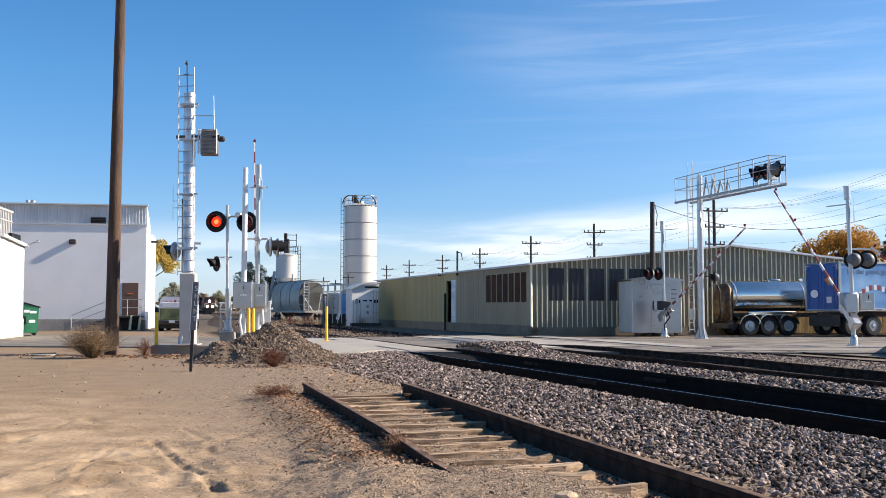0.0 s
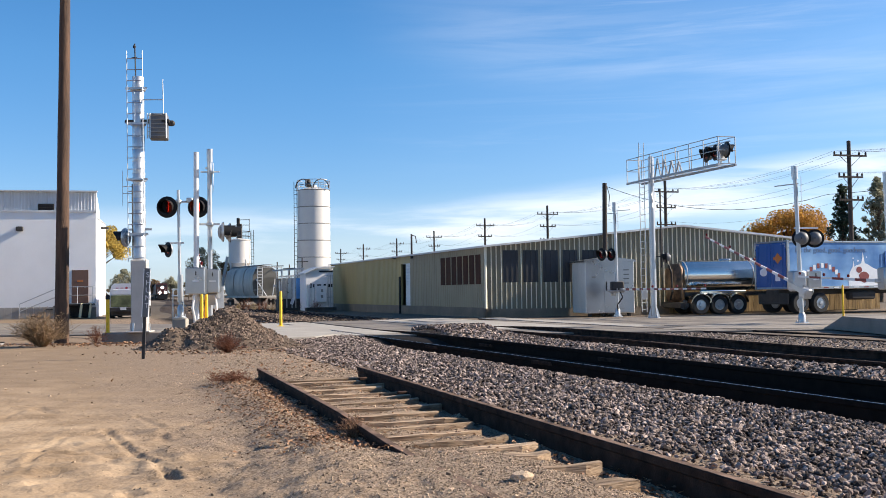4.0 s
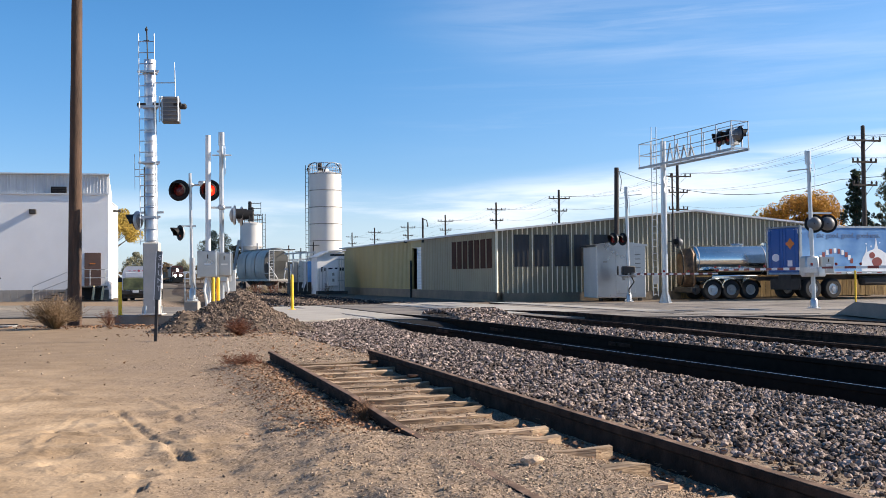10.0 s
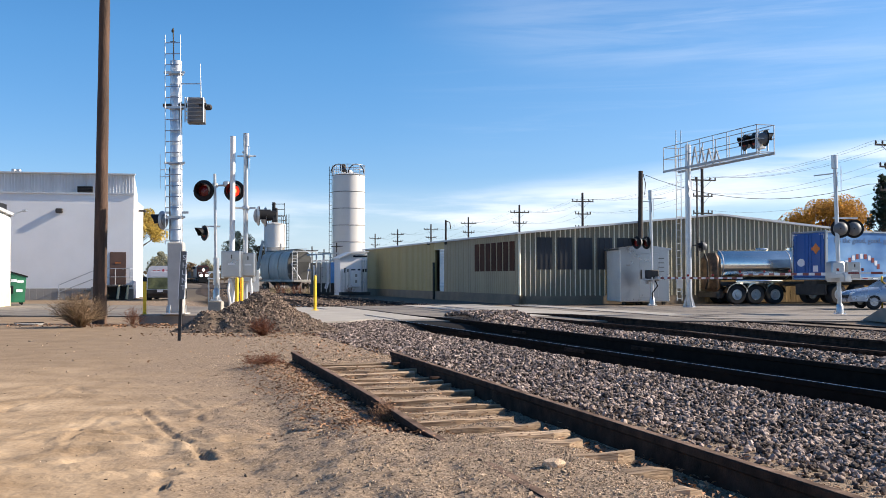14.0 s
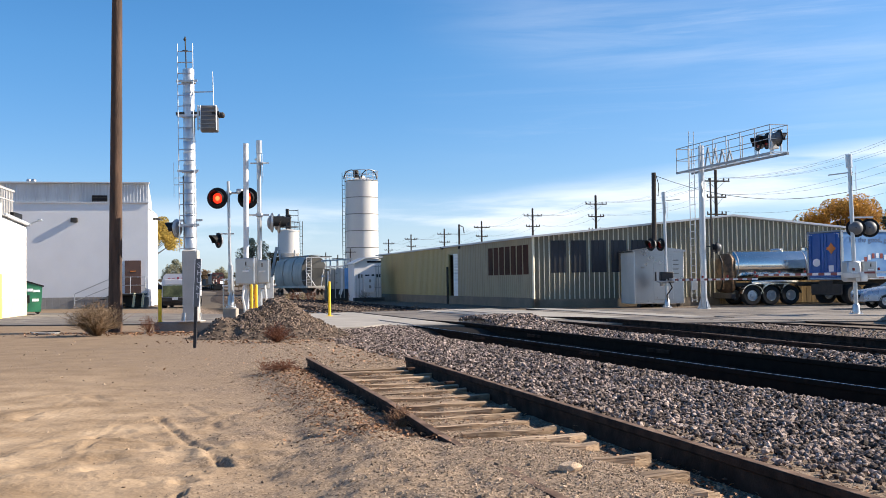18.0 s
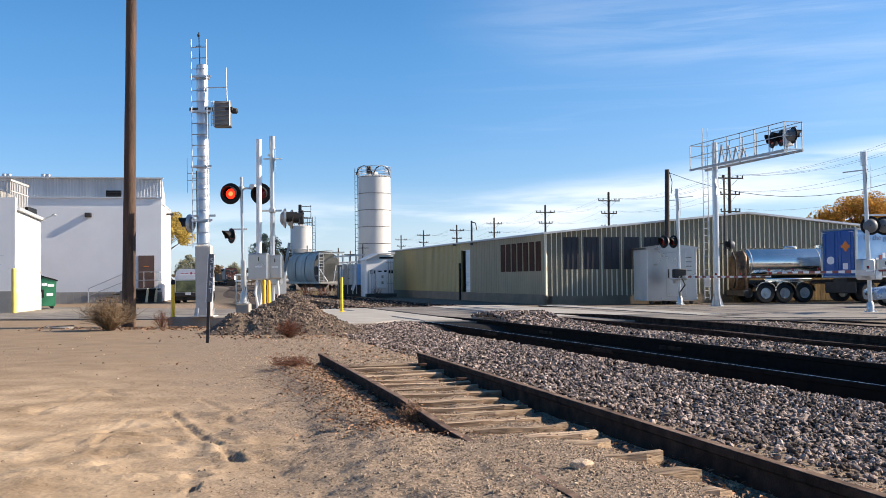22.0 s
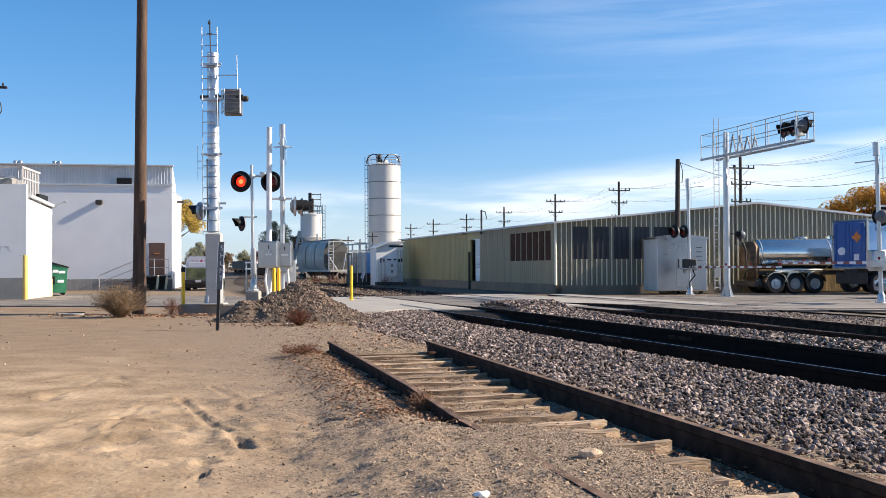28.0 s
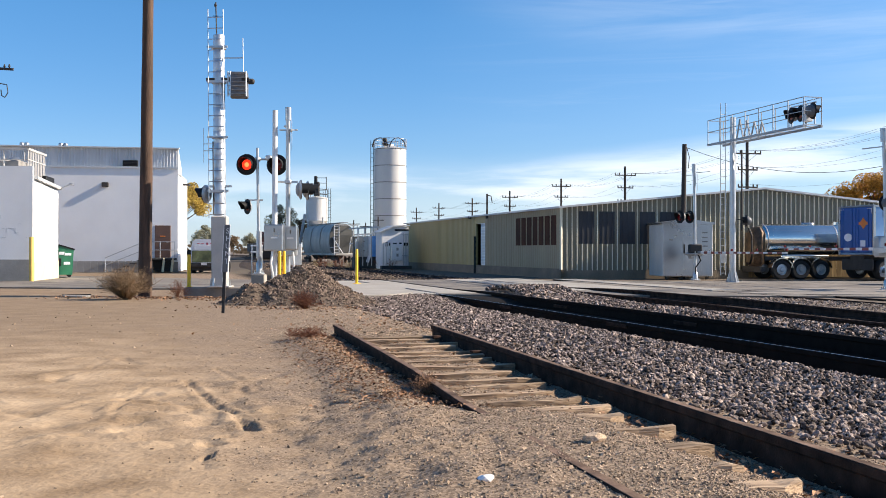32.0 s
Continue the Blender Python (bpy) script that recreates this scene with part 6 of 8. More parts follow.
def build_right_signals():
    # flashing signal beside the instrument house
    t = thing("flasher_mast", (10.6, 49.0, -0.02), "silver crossing mast with crossbuck and gate, seen from the side", "crossing signal")
    sign_post_foot(t)
    me = Mesh()
    me.rod((0, 0, 0.2), (-0.06, 0, 5.5), 0.08, 0.07, n=14)
    part("mast", me, "galv", t, "galvanised mast")
    me = Mesh()
    me.rod((-0.06, 0, 5.1), (-0.06, 0, 5.55), 0.1, n=12)
    part("bell", me, "galv", t)
    crossbuck(t, 4.75, 77.8, 0.55)
    me = Mesh()
    me.bar((-0.45, 0, 5.0), (0.05, 0, 5.02), 0.08, 0.03)
    me.bar((-0.05, 0, 5.12), (0.7, 0, 5.18), 0.06, 0.03)
    part("sign_bracket", me, "galv", t)
    light_head(t, (-0.75, -0.1, 3.02), -60, None, 0.31)
    light_head(t, (-0.25, 0.1, 3.02), -60, None, 0.31)
    me = Mesh()
    me.bar((-0.8, 0.05, 3.2), (0.05, 0.05, 3.2), 0.05, 0.05)
    part("cross_arm", me, "galv", t)
    me = Mesh()
    me.box((-0.02, -0.05, 1.5), (0.6, 0.45, 0.42), 0.04)
    part("gate_mechanism", me, "dark_steel", t, "dark gate drive box")
    me = Mesh()
    me.box((-0.02, -0.05, 1.25), (0.85, 0.5, 0.07), 0.02)
    part("drive_shelf", me, "galv", t)
    me = Mesh()
    me.path([(0.1, -0.2, 1.2), (0.2, -0.3, 0.95), (-0.05, -0.25, 0.6), (0, -0.1, 0.3)], 0.03)
    part("cable", me, "black", t)
    arm, base = gate_arm(t, (0.1, -0.3, 1.32), 190, 8.75)
    ARMS.append((arm, base, [(0, 22), (0.4, 20), (0.8, 17), (1.2, 14), (1.6, 11.5), (2, 9), (2.4, 6.5), (2.8, 4), (3.2, 1.5), (3.6, 0.0), (4.2, 0), (32, 0)]))
    # right-hand gate mast
    t = thing("gate_mast", (14.78, 36.87, -0.02), "silver gate mast with round lights and striped barrier arm", "crossing signal")
    sign_post_foot(t)
    me = Mesh()
    me.rod((0, 0, 0.2), (-0.12, 0, 5.75), 0.08, 0.07, n=14)
    part("mast", me, "galv", t, "galvanised mast")
    me = Mesh()
    me.rod((-0.12, 0, 5.3), (-0.13, 0, 5.78), 0.115, n=12)
    part("bell", me, "galv", t)
    me = Mesh()
    me.bar((-0.85, 0.1, 5.05), (0.0, 0, 5.14), 0.07, 0.04)
    part("sign_bracket", me, "galv", t)
    crossbuck(t, 4.9, 68.0, 0.55)
    light_head(t, (0.1, 0.1, 3.12), 160, None, 0.34)
    light_head(t, (0.66, 0.25, 3.12), 160, None, 0.34)
    me = Mesh()
    me.bar((-0.2, 0.0, 3.5), (0.75, 0.15, 3.5), 0.06, 0.06)
    part("cross_arm", me, "galv", t)
    me = Mesh()
    me.box((-0.18, -0.1, 1.55), (0.5, 0.55, 0.75), 0.05)
    part("gate_mechanism", me, "galv", t, "grey gate drive box")
    control_box(t, (0.5, 0.15, 1.6), (0.5, 0.45, 0.6))
    arm, base = gate_arm(t, (-0.3, -0.1, 1.47), 12.5, 6.6)
    ARMS.append((arm, base, [(0, 45), (0.4, 43), (0.8, 39.5), (1.2, 36), (1.6, 33.5), (2, 31), (2.4, 28.5), (2.8, 26), (3.2, 23), (3.6, 20.5), (4, 18), (4.5, 15), (5.2, 9), (5.9, 3), (6.4, 0.3), (7, 0), (32, 0)]))
    # gate mast further along the kerb
    t = thing("gate_mast", (17.55, 35.6, -0.02), "silver gate mast with a short striped arm", "crossing signal")
    sign_post_foot(t)
    me = Mesh()
    me.rod((0, 0, 0.2), (-0.1, 0, 5.4), 0.11, 0.1, n=14)
    part("mast", me, "galv", t, "galvanised mast")
    me = Mesh()
    me.box((-0.05, -0.1, 1.6), (0.8, 0.55, 0.8), 0.05)
    part("gate_mechanism", me, "galv", t, "grey gate drive box")
    control_box(t, (0.55, 0.0, 2.0), (0.5, 0.45, 0.6))
    arm, base = gate_arm(t, (-0.3, -0.1, 1.5), 82, 3.0)
    ARMS.append((arm, base, [(0, 42), (0.8, 34), (1.6, 25), (2.5, 15.5), (3.2, 9.5), (4, 4), (4.5, 1.5), (5.2, 0), (32, 0)]))
    bollard((19.04, 43.0, 0.0), 1.4, "slim yellow bollard beside the concrete island", 0.04)
    pad = thing("concrete_island", (13.3, 27.0, -0.02), "raised concrete island with a sloped end", "foundation")
    me = Mesh()
    me.prism([(5.2, 0.0), (3.6, 0.43), (-9.0, 0.43), (-9.0, 0.0)], lambda a, b: Vector((a * 0.06, a, b)), lambda a, b: Vector((9.0 + a * 0.06, a + 1.5, b)))
    part("slab", me, "dirty_concrete", pad, smooth=0)
    # signal gantry
    t = thing("signal_gantry", (11.59, 45.9, -0.02), "white steel cantilever signal gantry with walkway and railings", "signal gantry")
    me = Mesh()
    me.lathe([(0.3, 0.0), (0.3, 0.04), (0.14, 0.06), (0.135, 3.2), (0.128, 6.1), (0.12, 7.35)], 22)
    part("mast", me, "galv", t, "stout pale mast")
    for a in (0.3, 1.87, 3.44, 5.0):
        me = Mesh()
        me.prism([(0.16, 0.04), (0.32, 0.04), (0.16, 0.5)], lambda p, q: Vector((p * math.cos(a) - 0.012 * math.sin(a), p * math.sin(a) + 0.012 * math.cos(a), q)),
                 lambda p, q: Vector((p * math.cos(a) + 0.012 * math.sin(a), p * math.sin(a) - 0.012 * math.cos(a), q)))
        part("gusset", me, "galv", t, smooth=0)
    g = radians(15.5)
    du, dv = Vector((math.sin(g), -math.cos(g), 0)), Vector((math.cos(g), math.sin(g), 0))

    def q(s, e, z):
        return du * s + dv * e + Vector((0, 0, z))
    zf = 6.25
    for e in (-0.42, 0.36):
        me = Mesh()
        me.bar(q(-1.5, e, zf), q(6.1, e, zf), 0.07, 0.09)
        part("floor_beam", me, "gantry", t, smooth=0)
    for k in range(16):
        me = Mesh()
        s = -1.45 + k * 0.5
        me.bar(q(s, -0.42, zf + 0.05), q(s, 0.36, zf + 0.05), 0.1, 0.03)
        part("floor_grate", me, "galv", t, smooth=0)
    for e in (-0.42, 0.36):
        for k in range(8):
            me = Mesh()
            s = -1.48 + k * 1.08
            me.bar(q(s, e, zf), q(s, e, zf + 1.12), 0.03, 0.03)
            part("railing_post", me, "gantry", t, smooth=0)
        for z in (0.58, 1.12):
            me = Mesh()
            me.bar(q(-1.5, e, zf + z), q(6.1, e, zf + z), 0.028, 0.028)
            part("handrail", me, "gantry", t, smooth=0)
    for s in (-1.5, 6.08):
        for z in (0.58, 1.12):
            me = Mesh()
            me.bar(q(s, -0.42, zf + z), q(s, 0.36, zf + z), 0.03, 0.03)
            part("handrail", me, "gantry", t, smooth=0)
    for k in range(4):
        me = Mesh()
        me.bar(q(0.3 + k * 0.6, 0.0, zf), q(0.6 + k * 0.6, 0.0, zf + 0.95 - 0.12 * k), 0.05, 0.05)
        me.bar(q(0.9 + k * 0.6, 0.0, zf), q(0.6 + k * 0.6, 0.0, zf + 0.95 - 0.12 * k), 0.05, 0.05)
        part("truss_brace", me, "gantry", t, smooth=0)
    for s, yw in ((4.4, -82), (5.05, -82), (5.9, 98)):
        light_head(t, q(s, 0.1, zf + 0.62), yw, None, 0.33)
    me = Mesh()
    me.bar(q(4.2, 0.15, zf + 0.95), q(6.05, 0.15, zf + 0.95), 0.05, 0.05)
    for s in (4.4, 5.4, 5.95):
        me.bar(q(s, 0.15, zf + 0.1), q(s, 0.15, zf + 0.98), 0.06, 0.06)
    part("lamp_rail", me, "galv", t)
    me = Mesh()
    me.box(q(5.5, 0.12, zf + 0.55), (0.32, 0.3, 0.62), 0.03, Matrix.Rotation(g, 4, "Z"))
    part("junction_box", me, "white_paint", t, "white junction box", smooth=0)
    me = Mesh()
    for e in (-0.35, -0.1):
        me.rod(q(-0.45, e, 0.3), q(-0.45, e, 8.05), 0.02, n=6)
    part("ladder_stile", me, "galv", t, "ladder stiles")
    for k in range(24):
        me = Mesh()
        me.rod(q(-0.45, -0.35, 0.4 + k * 0.31), q(-0.45, -0.1, 0.4 + k * 0.31), 0.013, n=5)
        part("ladder_rung", me, "galv", t)
    me = Mesh()
    me.box(q(-0.45, -0.22, 1.1), (0.3, 0.06, 0.5), 0.01, Matrix.Rotation(0.2, 4, "Z"))
    part("ladder_guard", me, "galv", t, "climb guard plate")
    light_head(t, (0.62, 0.1, 2.75), -95, None, 0.26)
    light_head(t, (0.72, 0.5, 2.75), 85, None, 0.26)
    me = Mesh()
    me.bar((0.1, 0, 2.8), (0.75, 0.2, 2.8), 0.05, 0.05)
    me.rod((0.42, 0.1, 2.3), (0.42, 0.1, 5.9), 0.04)
    part("side_bracket", me, "dark_steel", t)
    crossbuck(t, 5.35, 62, 0.45)
    # instrument house
    t = thing("instrument_house", (10.5, 52.0, -0.02), "bare aluminium railway instrument house with a shallow roof", "equipment cabinet", 7)
    me = Mesh()
    me.box((0, 0, 1.45), (2.55, 2.3, 2.62), 0.03)
    part("body", me, "house_side", t, "weathered whitish sheet walls", smooth=0)
    me = Mesh()
    me.box((0, -1.158, 1.45), (2.5, 0.012, 2.56), 0.004)
    part("front_panel", me, "house_sheet", t, "bare aluminium front panel", smooth=0)
    me = Mesh()
    me.prism([(-1.35, 2.72), (-1.38, 2.8), (0, 2.98), (1.38, 2.8), (1.35, 2.72)], lambda a, b: Vector((a, -1.24, b)), lambda a, b: Vector((a, 1.24, b)))
    part("roof", me, "house_sheet", t, smooth=0)
    me = Mesh()
    me.box((0.2, -1.17, 1.45), (1.0, 0.04, 2.2), 0.01)
    d = part("door", me, "house_sheet", t, "aluminium door", smooth=0)
    me = Mesh()
    me.box((-0.2, -1.22, 1.5), (0.05, 0.08, 0.45), 0.01)
    part("handle", me, "dark_steel", d)
    for k in range(4):
        me = Mesh()
        me.box((0.75, -1.165, 2.3 - k * 0.22), (0.5, 0.02, 0.05), 0.005)
        part("louvre", me, "lamp_grey", t, smooth=0)
    me = Mesh()
    me.box((-0.85, -1.165, 1.95), (0.2, 0.01, 0.09), 0)
    part("label_plate", me, "base_grey", t, smooth=0)
    for x in (-1.0, -0.3, 0.4, 1.05):
        me = Mesh()
        me.box((x, -0.9, 0.07), (0.16, 0.2, 0.18), 0.02)
        part("foot", me, "dark_steel", t)


def build_poles():
    t = thing("utility_pole", (-10.13, 31.3, 0), "tall tarred brown wooden utility pole", "utility pole")
    t.matrix_basis = pose(-10.13, 31.3, 0, 0, 0.52, 0)
    me = Mesh()
    prof = [(0.215 - 0.075 * (k / 14) ** 0.8 + 0.004 * math.sin(k * 2.1), -0.3 + k * 0.97) for k in range(15)]
    me.lathe(prof, 18)
    part("pole", me, "wood_pole", t, "cracked brown timber")
    # line of power poles behind the warehouse
    line = [(30.6, 67.5), (24.5, 92), (17.5, 118), (11.9, 138), (6.0, 166), (-0.1, 188), (-6.9, 208), (-12.7, 230)]
    first = None
    for k, (x, y) in enumerate(line):
        if first is None:
            t = thing("power_pole", (x, y, -0.1), "dark wooden power pole with double crossarms", "utility pole", 14, "power poles")
            me = Mesh()
            me.lathe([(0.17, 0), (0.13, 11.2), (0.02, 11.25)], 10)
            part("pole", me, "wood_dark", t)
            for z, w in ((10.2, 2.6), (8.75, 1.9), (7.2, 1.9)):
                me = Mesh()
                me.bar((-w / 2, -0.12, z), (w / 2, -0.12, z), 0.1, 0.12)
                ca = part("crossarm", me, "wood_dark", t, smooth=0)
                for s in (-1, 1):
                    me = Mesh()
                    me.bar((s * w * 0.32, -0.14, z - 0.05), (0, -0.14, z - 0.75), 0.04, 0.02)
                    part("brace", me, "wood_dark", ca, smooth=0)
                for s in (-0.48, -0.28, 0.28, 0.48):
                    me = Mesh()
                    me.lathe([(0.03, 0.05), (0.07, 0.1), (0.07, 0.2), (0.03, 0.28)], 8, Matrix.Translation((s * w, -0.12, z)))
                    part("insulator", me, "dark_steel", ca)
            first = t
        else:
            copy_thing(first, pose(x, y, -0.1, 0, 0, 14))
    allp = [(46, 20), (38, 43)] + line
    for (x0, y0), (x1, y1) in zip(allp, allp[1:]):
        if y0 < 30:
            continue
        me = Mesh()
        for w, z in ((-1.25, 10.4), (-0.7, 10.4), (0.7, 10.4), (1.25, 10.4), (-0.9, 8.95), (0.9, 8.95), (0.5, 7.4)):
            pts = []
            for k in range(9):
                f = k / 8
                pts.append((x0 + (x1 - x0) * f + w * 0.97, y0 + (y1 - y0) * f + w * 0.24, z - 0.8 * 4 * f * (1 - f)))
            me.path(pts, 0.009, 3)
        ob = part("power_wires", me, "wood_dark", None, smooth=0, recalc=False)
        tagged(ob, "thin sagging overhead power wires between the poles", "wires", kind="stuff")
    # leaning dark post before the warehouse, post behind it, service cable
    t = thing("timber_post", (10.85, 53.2, -0.05), "dark leaning timber service pole by the instrument house", "utility pole")
    me = Mesh()
    me.rod((0, 0, 0), (0.1, 0, 6.95), 0.14, 0.12, n=10)
    part("pole", me, "wood_dark", t)
    me = Mesh()
    me.path([(0.22, 0, 6.8), (0.35, 0, 6.3), (0.3, 0, 5.7)], 0.02)
    part("service_drop", me, "black", t)
    me = Mesh()
    for a, b, sag in (((11.0, 53.2, 6.75), (21.5, 50.0, 5.9), 1.0), ((21.5, 50.0, 5.9), (40, 47, 8.8), 0.5)):
        pts = [Vector(a).lerp(Vector(b), k / 12) - Vector((0, 0, sag * 4 * (k / 12) * (1 - k / 12))) for k in range(13)]
        me.path([tuple(p) for p in pts], 0.016, 4)
    ob = part("service_cable", me, "black", None, smooth=0)
    tagged(ob, "black service cable strung over the yard", "cable")
    t = thing("lamp_post", (1.26, 90, -0.1), "slim dark post with a bracket behind the warehouse", "lamp post")
    me = Mesh()
    me.rod((0, 0, 0), (0, 0, 6.5), 0.1, 0.08)
    part("post", me, "wood_dark", t)
    me = Mesh()
    me.path([(0, 0, 6.4), (0.35, 0, 6.3), (0.45, 0, 5.7)], 0.04)
    part("bracket", me, "wood_dark", t)
    for x, y, h in ((-27.6, 150, 7.5), (-29.5, 165, 7), (-30.0, 185, 8), (-15.2, 130, 5.4), (-14.2, 135, 5.2), (-13.0, 140, 6.2)):
        t = thing("far_pole", (x, y, -0.1), "thin distant dark pole", "utility pole", group="distant poles")
        me = Mesh()
        me.rod((0, 0, 0), (0, 0, h), 0.1, 0.08, n=6)
        part("pole", me, "wood_dark", t)
        me = Mesh()
        me.bar((-0.8, 0, h - 0.5), (0.8, 0, h - 0.5), 0.1, 0.1)
        part("crossarm", me, "wood_dark", t, smooth=0)
    # pole at the far left with a lamp
    t = thing("lamp_pole", (-24.3, 51.0, -0.1), "street pole with dark crossarm beyond the white building", "utility pole")
    me = Mesh()
    me.rod((0, 0, 0), (0, 0, 11.4), 0.15, 0.11, n=10)
    part("pole", me, "wood_pole", t)
    me = Mesh()
    me.bar((-1.1, 0, 10.75), (1.05, 0, 10.62), 0.1, 0.12)
    ca = part("crossarm", me, "wood_dark", t, smooth=0)
    for s in (0.3, 0.6, 0.85):
        me = Mesh()
        me.lathe([(0.03, 0), (0.06, 0.08), (0.03, 0.2)], 8, Matrix.Translation((s, 0, 10.68)))
        part("insulator", me, "dark_steel", ca)
    me = Mesh()
    me.path([(0.1, 0, 9.95), (0.72, 0, 9.85), (0.78, 0, 9.45), (0.62, 0, 9.2), (0.45, 0, 9.3), (0.42, 0, 9.6)], 0.025)
    part("conductor_loop", me, "dark_steel", t)


# ---- vehicles and yard things ----


def wheel(parent, c, r, w, axis=(0, 1, 0), rim="galv", name="wheel"):
    T = Matrix.Translation(Vector(c)) @ Vector(axis).to_track_quat("Z", "Y").to_matrix().to_4x4()
    me = Mesh()
    me.lathe([(r * 0.55, -w / 2), (r * 0.9, -w / 2), (r, -w * 0.35), (r, w * 0.35), (r * 0.9, w / 2), (r * 0.55, w / 2)], 26, T, True)
    t = part("tyre", me, "rubber", parent, "black tyre")
    me = Mesh()
    me.lathe([(r * 0.6, -w * 0.3), (r * 0.6, -w * 0.47), (r * 0.53, -w * 0.47), (r * 0.48, -w * 0.36), (r * 0.22, -w * 0.38), (r * 0.18, -w * 0.52), (0.01, -w * 0.54)], 22, T)
    rm = part("rim", me, rim, t, "metal wheel rim")
    for k in range(8):
        a = k * math.pi / 4
        me = Mesh()
        me.rod(T @ Vector((math.cos(a) * r * 0.3, math.sin(a) * r * 0.3, -w * 0.36)), T @ Vector((math.cos(a) * r * 0.3, math.sin(a) * r * 0.3, -w * 0.43)), r * 0.035, n=5)
        part("wheel_nut", me, rim, rm)


def text_mesh(body, size, name="lettering"):
    cu = bpy.data.curves.new(name, "FONT")
    cu.body, cu.size, cu.extrude = body, size, 0.004
    tmp = bpy.data.objects.new(name, cu)
    scene.collection.objects.link(tmp)
    dg = bpy.context.evaluated_depsgraph_get()
    data = bpy.data.meshes.new_from_object(tmp.evaluated_get(dg))
    bpy.data.objects.remove(tmp)
    return data


def build_trailers():
    # box trailer; x runs forward from its rear doors, the shown side is y = 0
    t = thing("box_trailer", (19.05, 49.0, 0), "blue refrigerated box trailer with a sky-blue milk picture on its side", "trailer", 17)
    Ln, W, z0, z1 = 12.5, 2.6, 1.2, 3.55
    me = Mesh()
    me.box((Ln / 2, W / 2, (z0 + z1) / 2), (Ln, W, z1 - z0), 0.05)
    part("body", me, "sky_vinyl", t, "pale sky-blue printed side", smooth=0)
    for k in range(2):
        me = Mesh()
        me.box((-0.03, 0.12 + 0.6 + k * 1.18, (z0 + z1) / 2 + 0.02), (0.06, 1.14, z1 - z0 - 0.16), 0.02)
        d = part("rear_door", me, "blue", t, "deep blue rear door", smooth=0)
        for y in (0.25, 0.95):
            me = Mesh()
            me.rod((-0.08, 0.12 + k * 1.18 + y, z0 + 0.1), (-0.08, 0.12 + k * 1.18 + y, z1 - 0.1), 0.02, n=6)
            part("lock_rod", me, "blue", d)
        for z in (1.5, 2.4, 3.2):
            me = Mesh()
            me.box((-0.07, 0.12 + 0.6 + k * 1.18 + (0.5 if k else -0.5), z), (0.03, 0.16, 0.08), 0.01)
            part("hinge", me, "blue", d)
    me = Mesh()
    me.box((-0.075, 0.72, 2.72), (0.012, 0.4, 0.4), 0, Matrix.Rotation(radians(45), 4, "X"))
    me.box((-0.077, 0.72, 2.72), (0.012, 0.7, 0.14), 0)
    part("orange_emblem", me, "orange_vinyl", t, "orange emblem", smooth=0)
    me = Mesh()
    me.lathe([(0.3, 0), (0.3, 0.01)], 20, Matrix.Translation((-0.07, 1.85, 2.05)) @ Matrix.Rotation(radians(-90), 4, "Y") @ Matrix.Scale(0.65, 4, (1, 0, 0)))
    part("oval_emblem", me, "milk", t, "pale oval emblem", smooth=0)
    me = Mesh()
    me.box((-0.075, 0.75, 1.75), (0.012, 0.36, 0.3), 0)
    part("door_sticker", me, "milk", t, smooth=0)
    for y, z, sy, sz in ((2.35, 3.42, 0.35, 0.03), (2.5, 3.3, 0.03, 0.25), (0.3, 3.42, 0.35, 0.03), (0.15, 3.3, 0.03, 0.25)):
        me = Mesh()
        me.box((-0.065, y, z), (0.012, sy, sz), 0)
        part("reflective_strip", me, "white_paint", t, smooth=0)
    me = Mesh()
    for y in (0.03, W - 0.03):
        me.box((0.0, y, (z0 + z1) / 2), (0.14, 0.1, z1 - z0 + 0.04), 0.02)
    me.box((0.0, W / 2, z1), (0.14, W, 0.08), 0.02)
    part("rear_frame", me, "alu", t, "pale rear frame", smooth=0)
    me = Mesh()
    me.box((Ln / 2, -0.03, z0 + 0.06), (Ln, 0.06, 0.14), 0.01)
    part("side_rail", me, "alu", t, "pale lower side rail", smooth=0)
    me = Mesh()
    me.box((Ln / 2, -0.02, z1 - 0.03), (Ln, 0.05, 0.08), 0.01)
    part("top_rail", me, "alu", t, smooth=0)
    for k in range(20):
        me = Mesh()
        me.box((0.3 + k * 0.62, -0.068, z0 + 0.06), (0.3, 0.006, 0.05), 0)
        part("reflective_tape", me, "red_paint" if k % 2 else "white_paint", t, smooth=0)
    data = text_mesh("It's the good, good, goodness.", 0.36)
    data.materials.append(MAT["ink_blue"])
    ob = new("lettering", data)
    ob.parent = t
    ob.matrix_basis = pose(0.4, -0.006, 3.0, 90, 0, 0)
    # printed pictures: milk splash, berry, emblem, door
    def blob(cx, cz, pts, mat, name, dep):
        n = len(pts)
        me = Mesh()
        me.prism([(cx + a, cz + b) for a, b in pts], lambda p, q: Vector((p, -0.006 - dep, q)), lambda p, q: Vector((p, 0.0, q)))
        part(name, me, mat, t, smooth=0)
    splash = [(-1.3, -0.88), (-1.32, -0.5), (-1.22, -0.15), (-1.05, 0.1), (-0.98, 0.42), (-0.93, 0.12), (-0.8, 0.2), (-0.62, 0.24), (-0.5, 0.3), (-0.42, 0.62), (-0.4, 0.86),
              (-0.34, 0.6), (-0.28, 0.3), (-0.1, 0.24), (0.15, 0.1), (0.4, 0.0), (0.8, -0.1), (1.2, -0.05), (1.6, 0.1), (1.95, 0.28), (2.2, 0.5), (2.4, 0.58), (2.45, 0.4), (2.2, 0.1), (1.9, -0.2), (1.6, -0.5), (1.5, -0.88)]
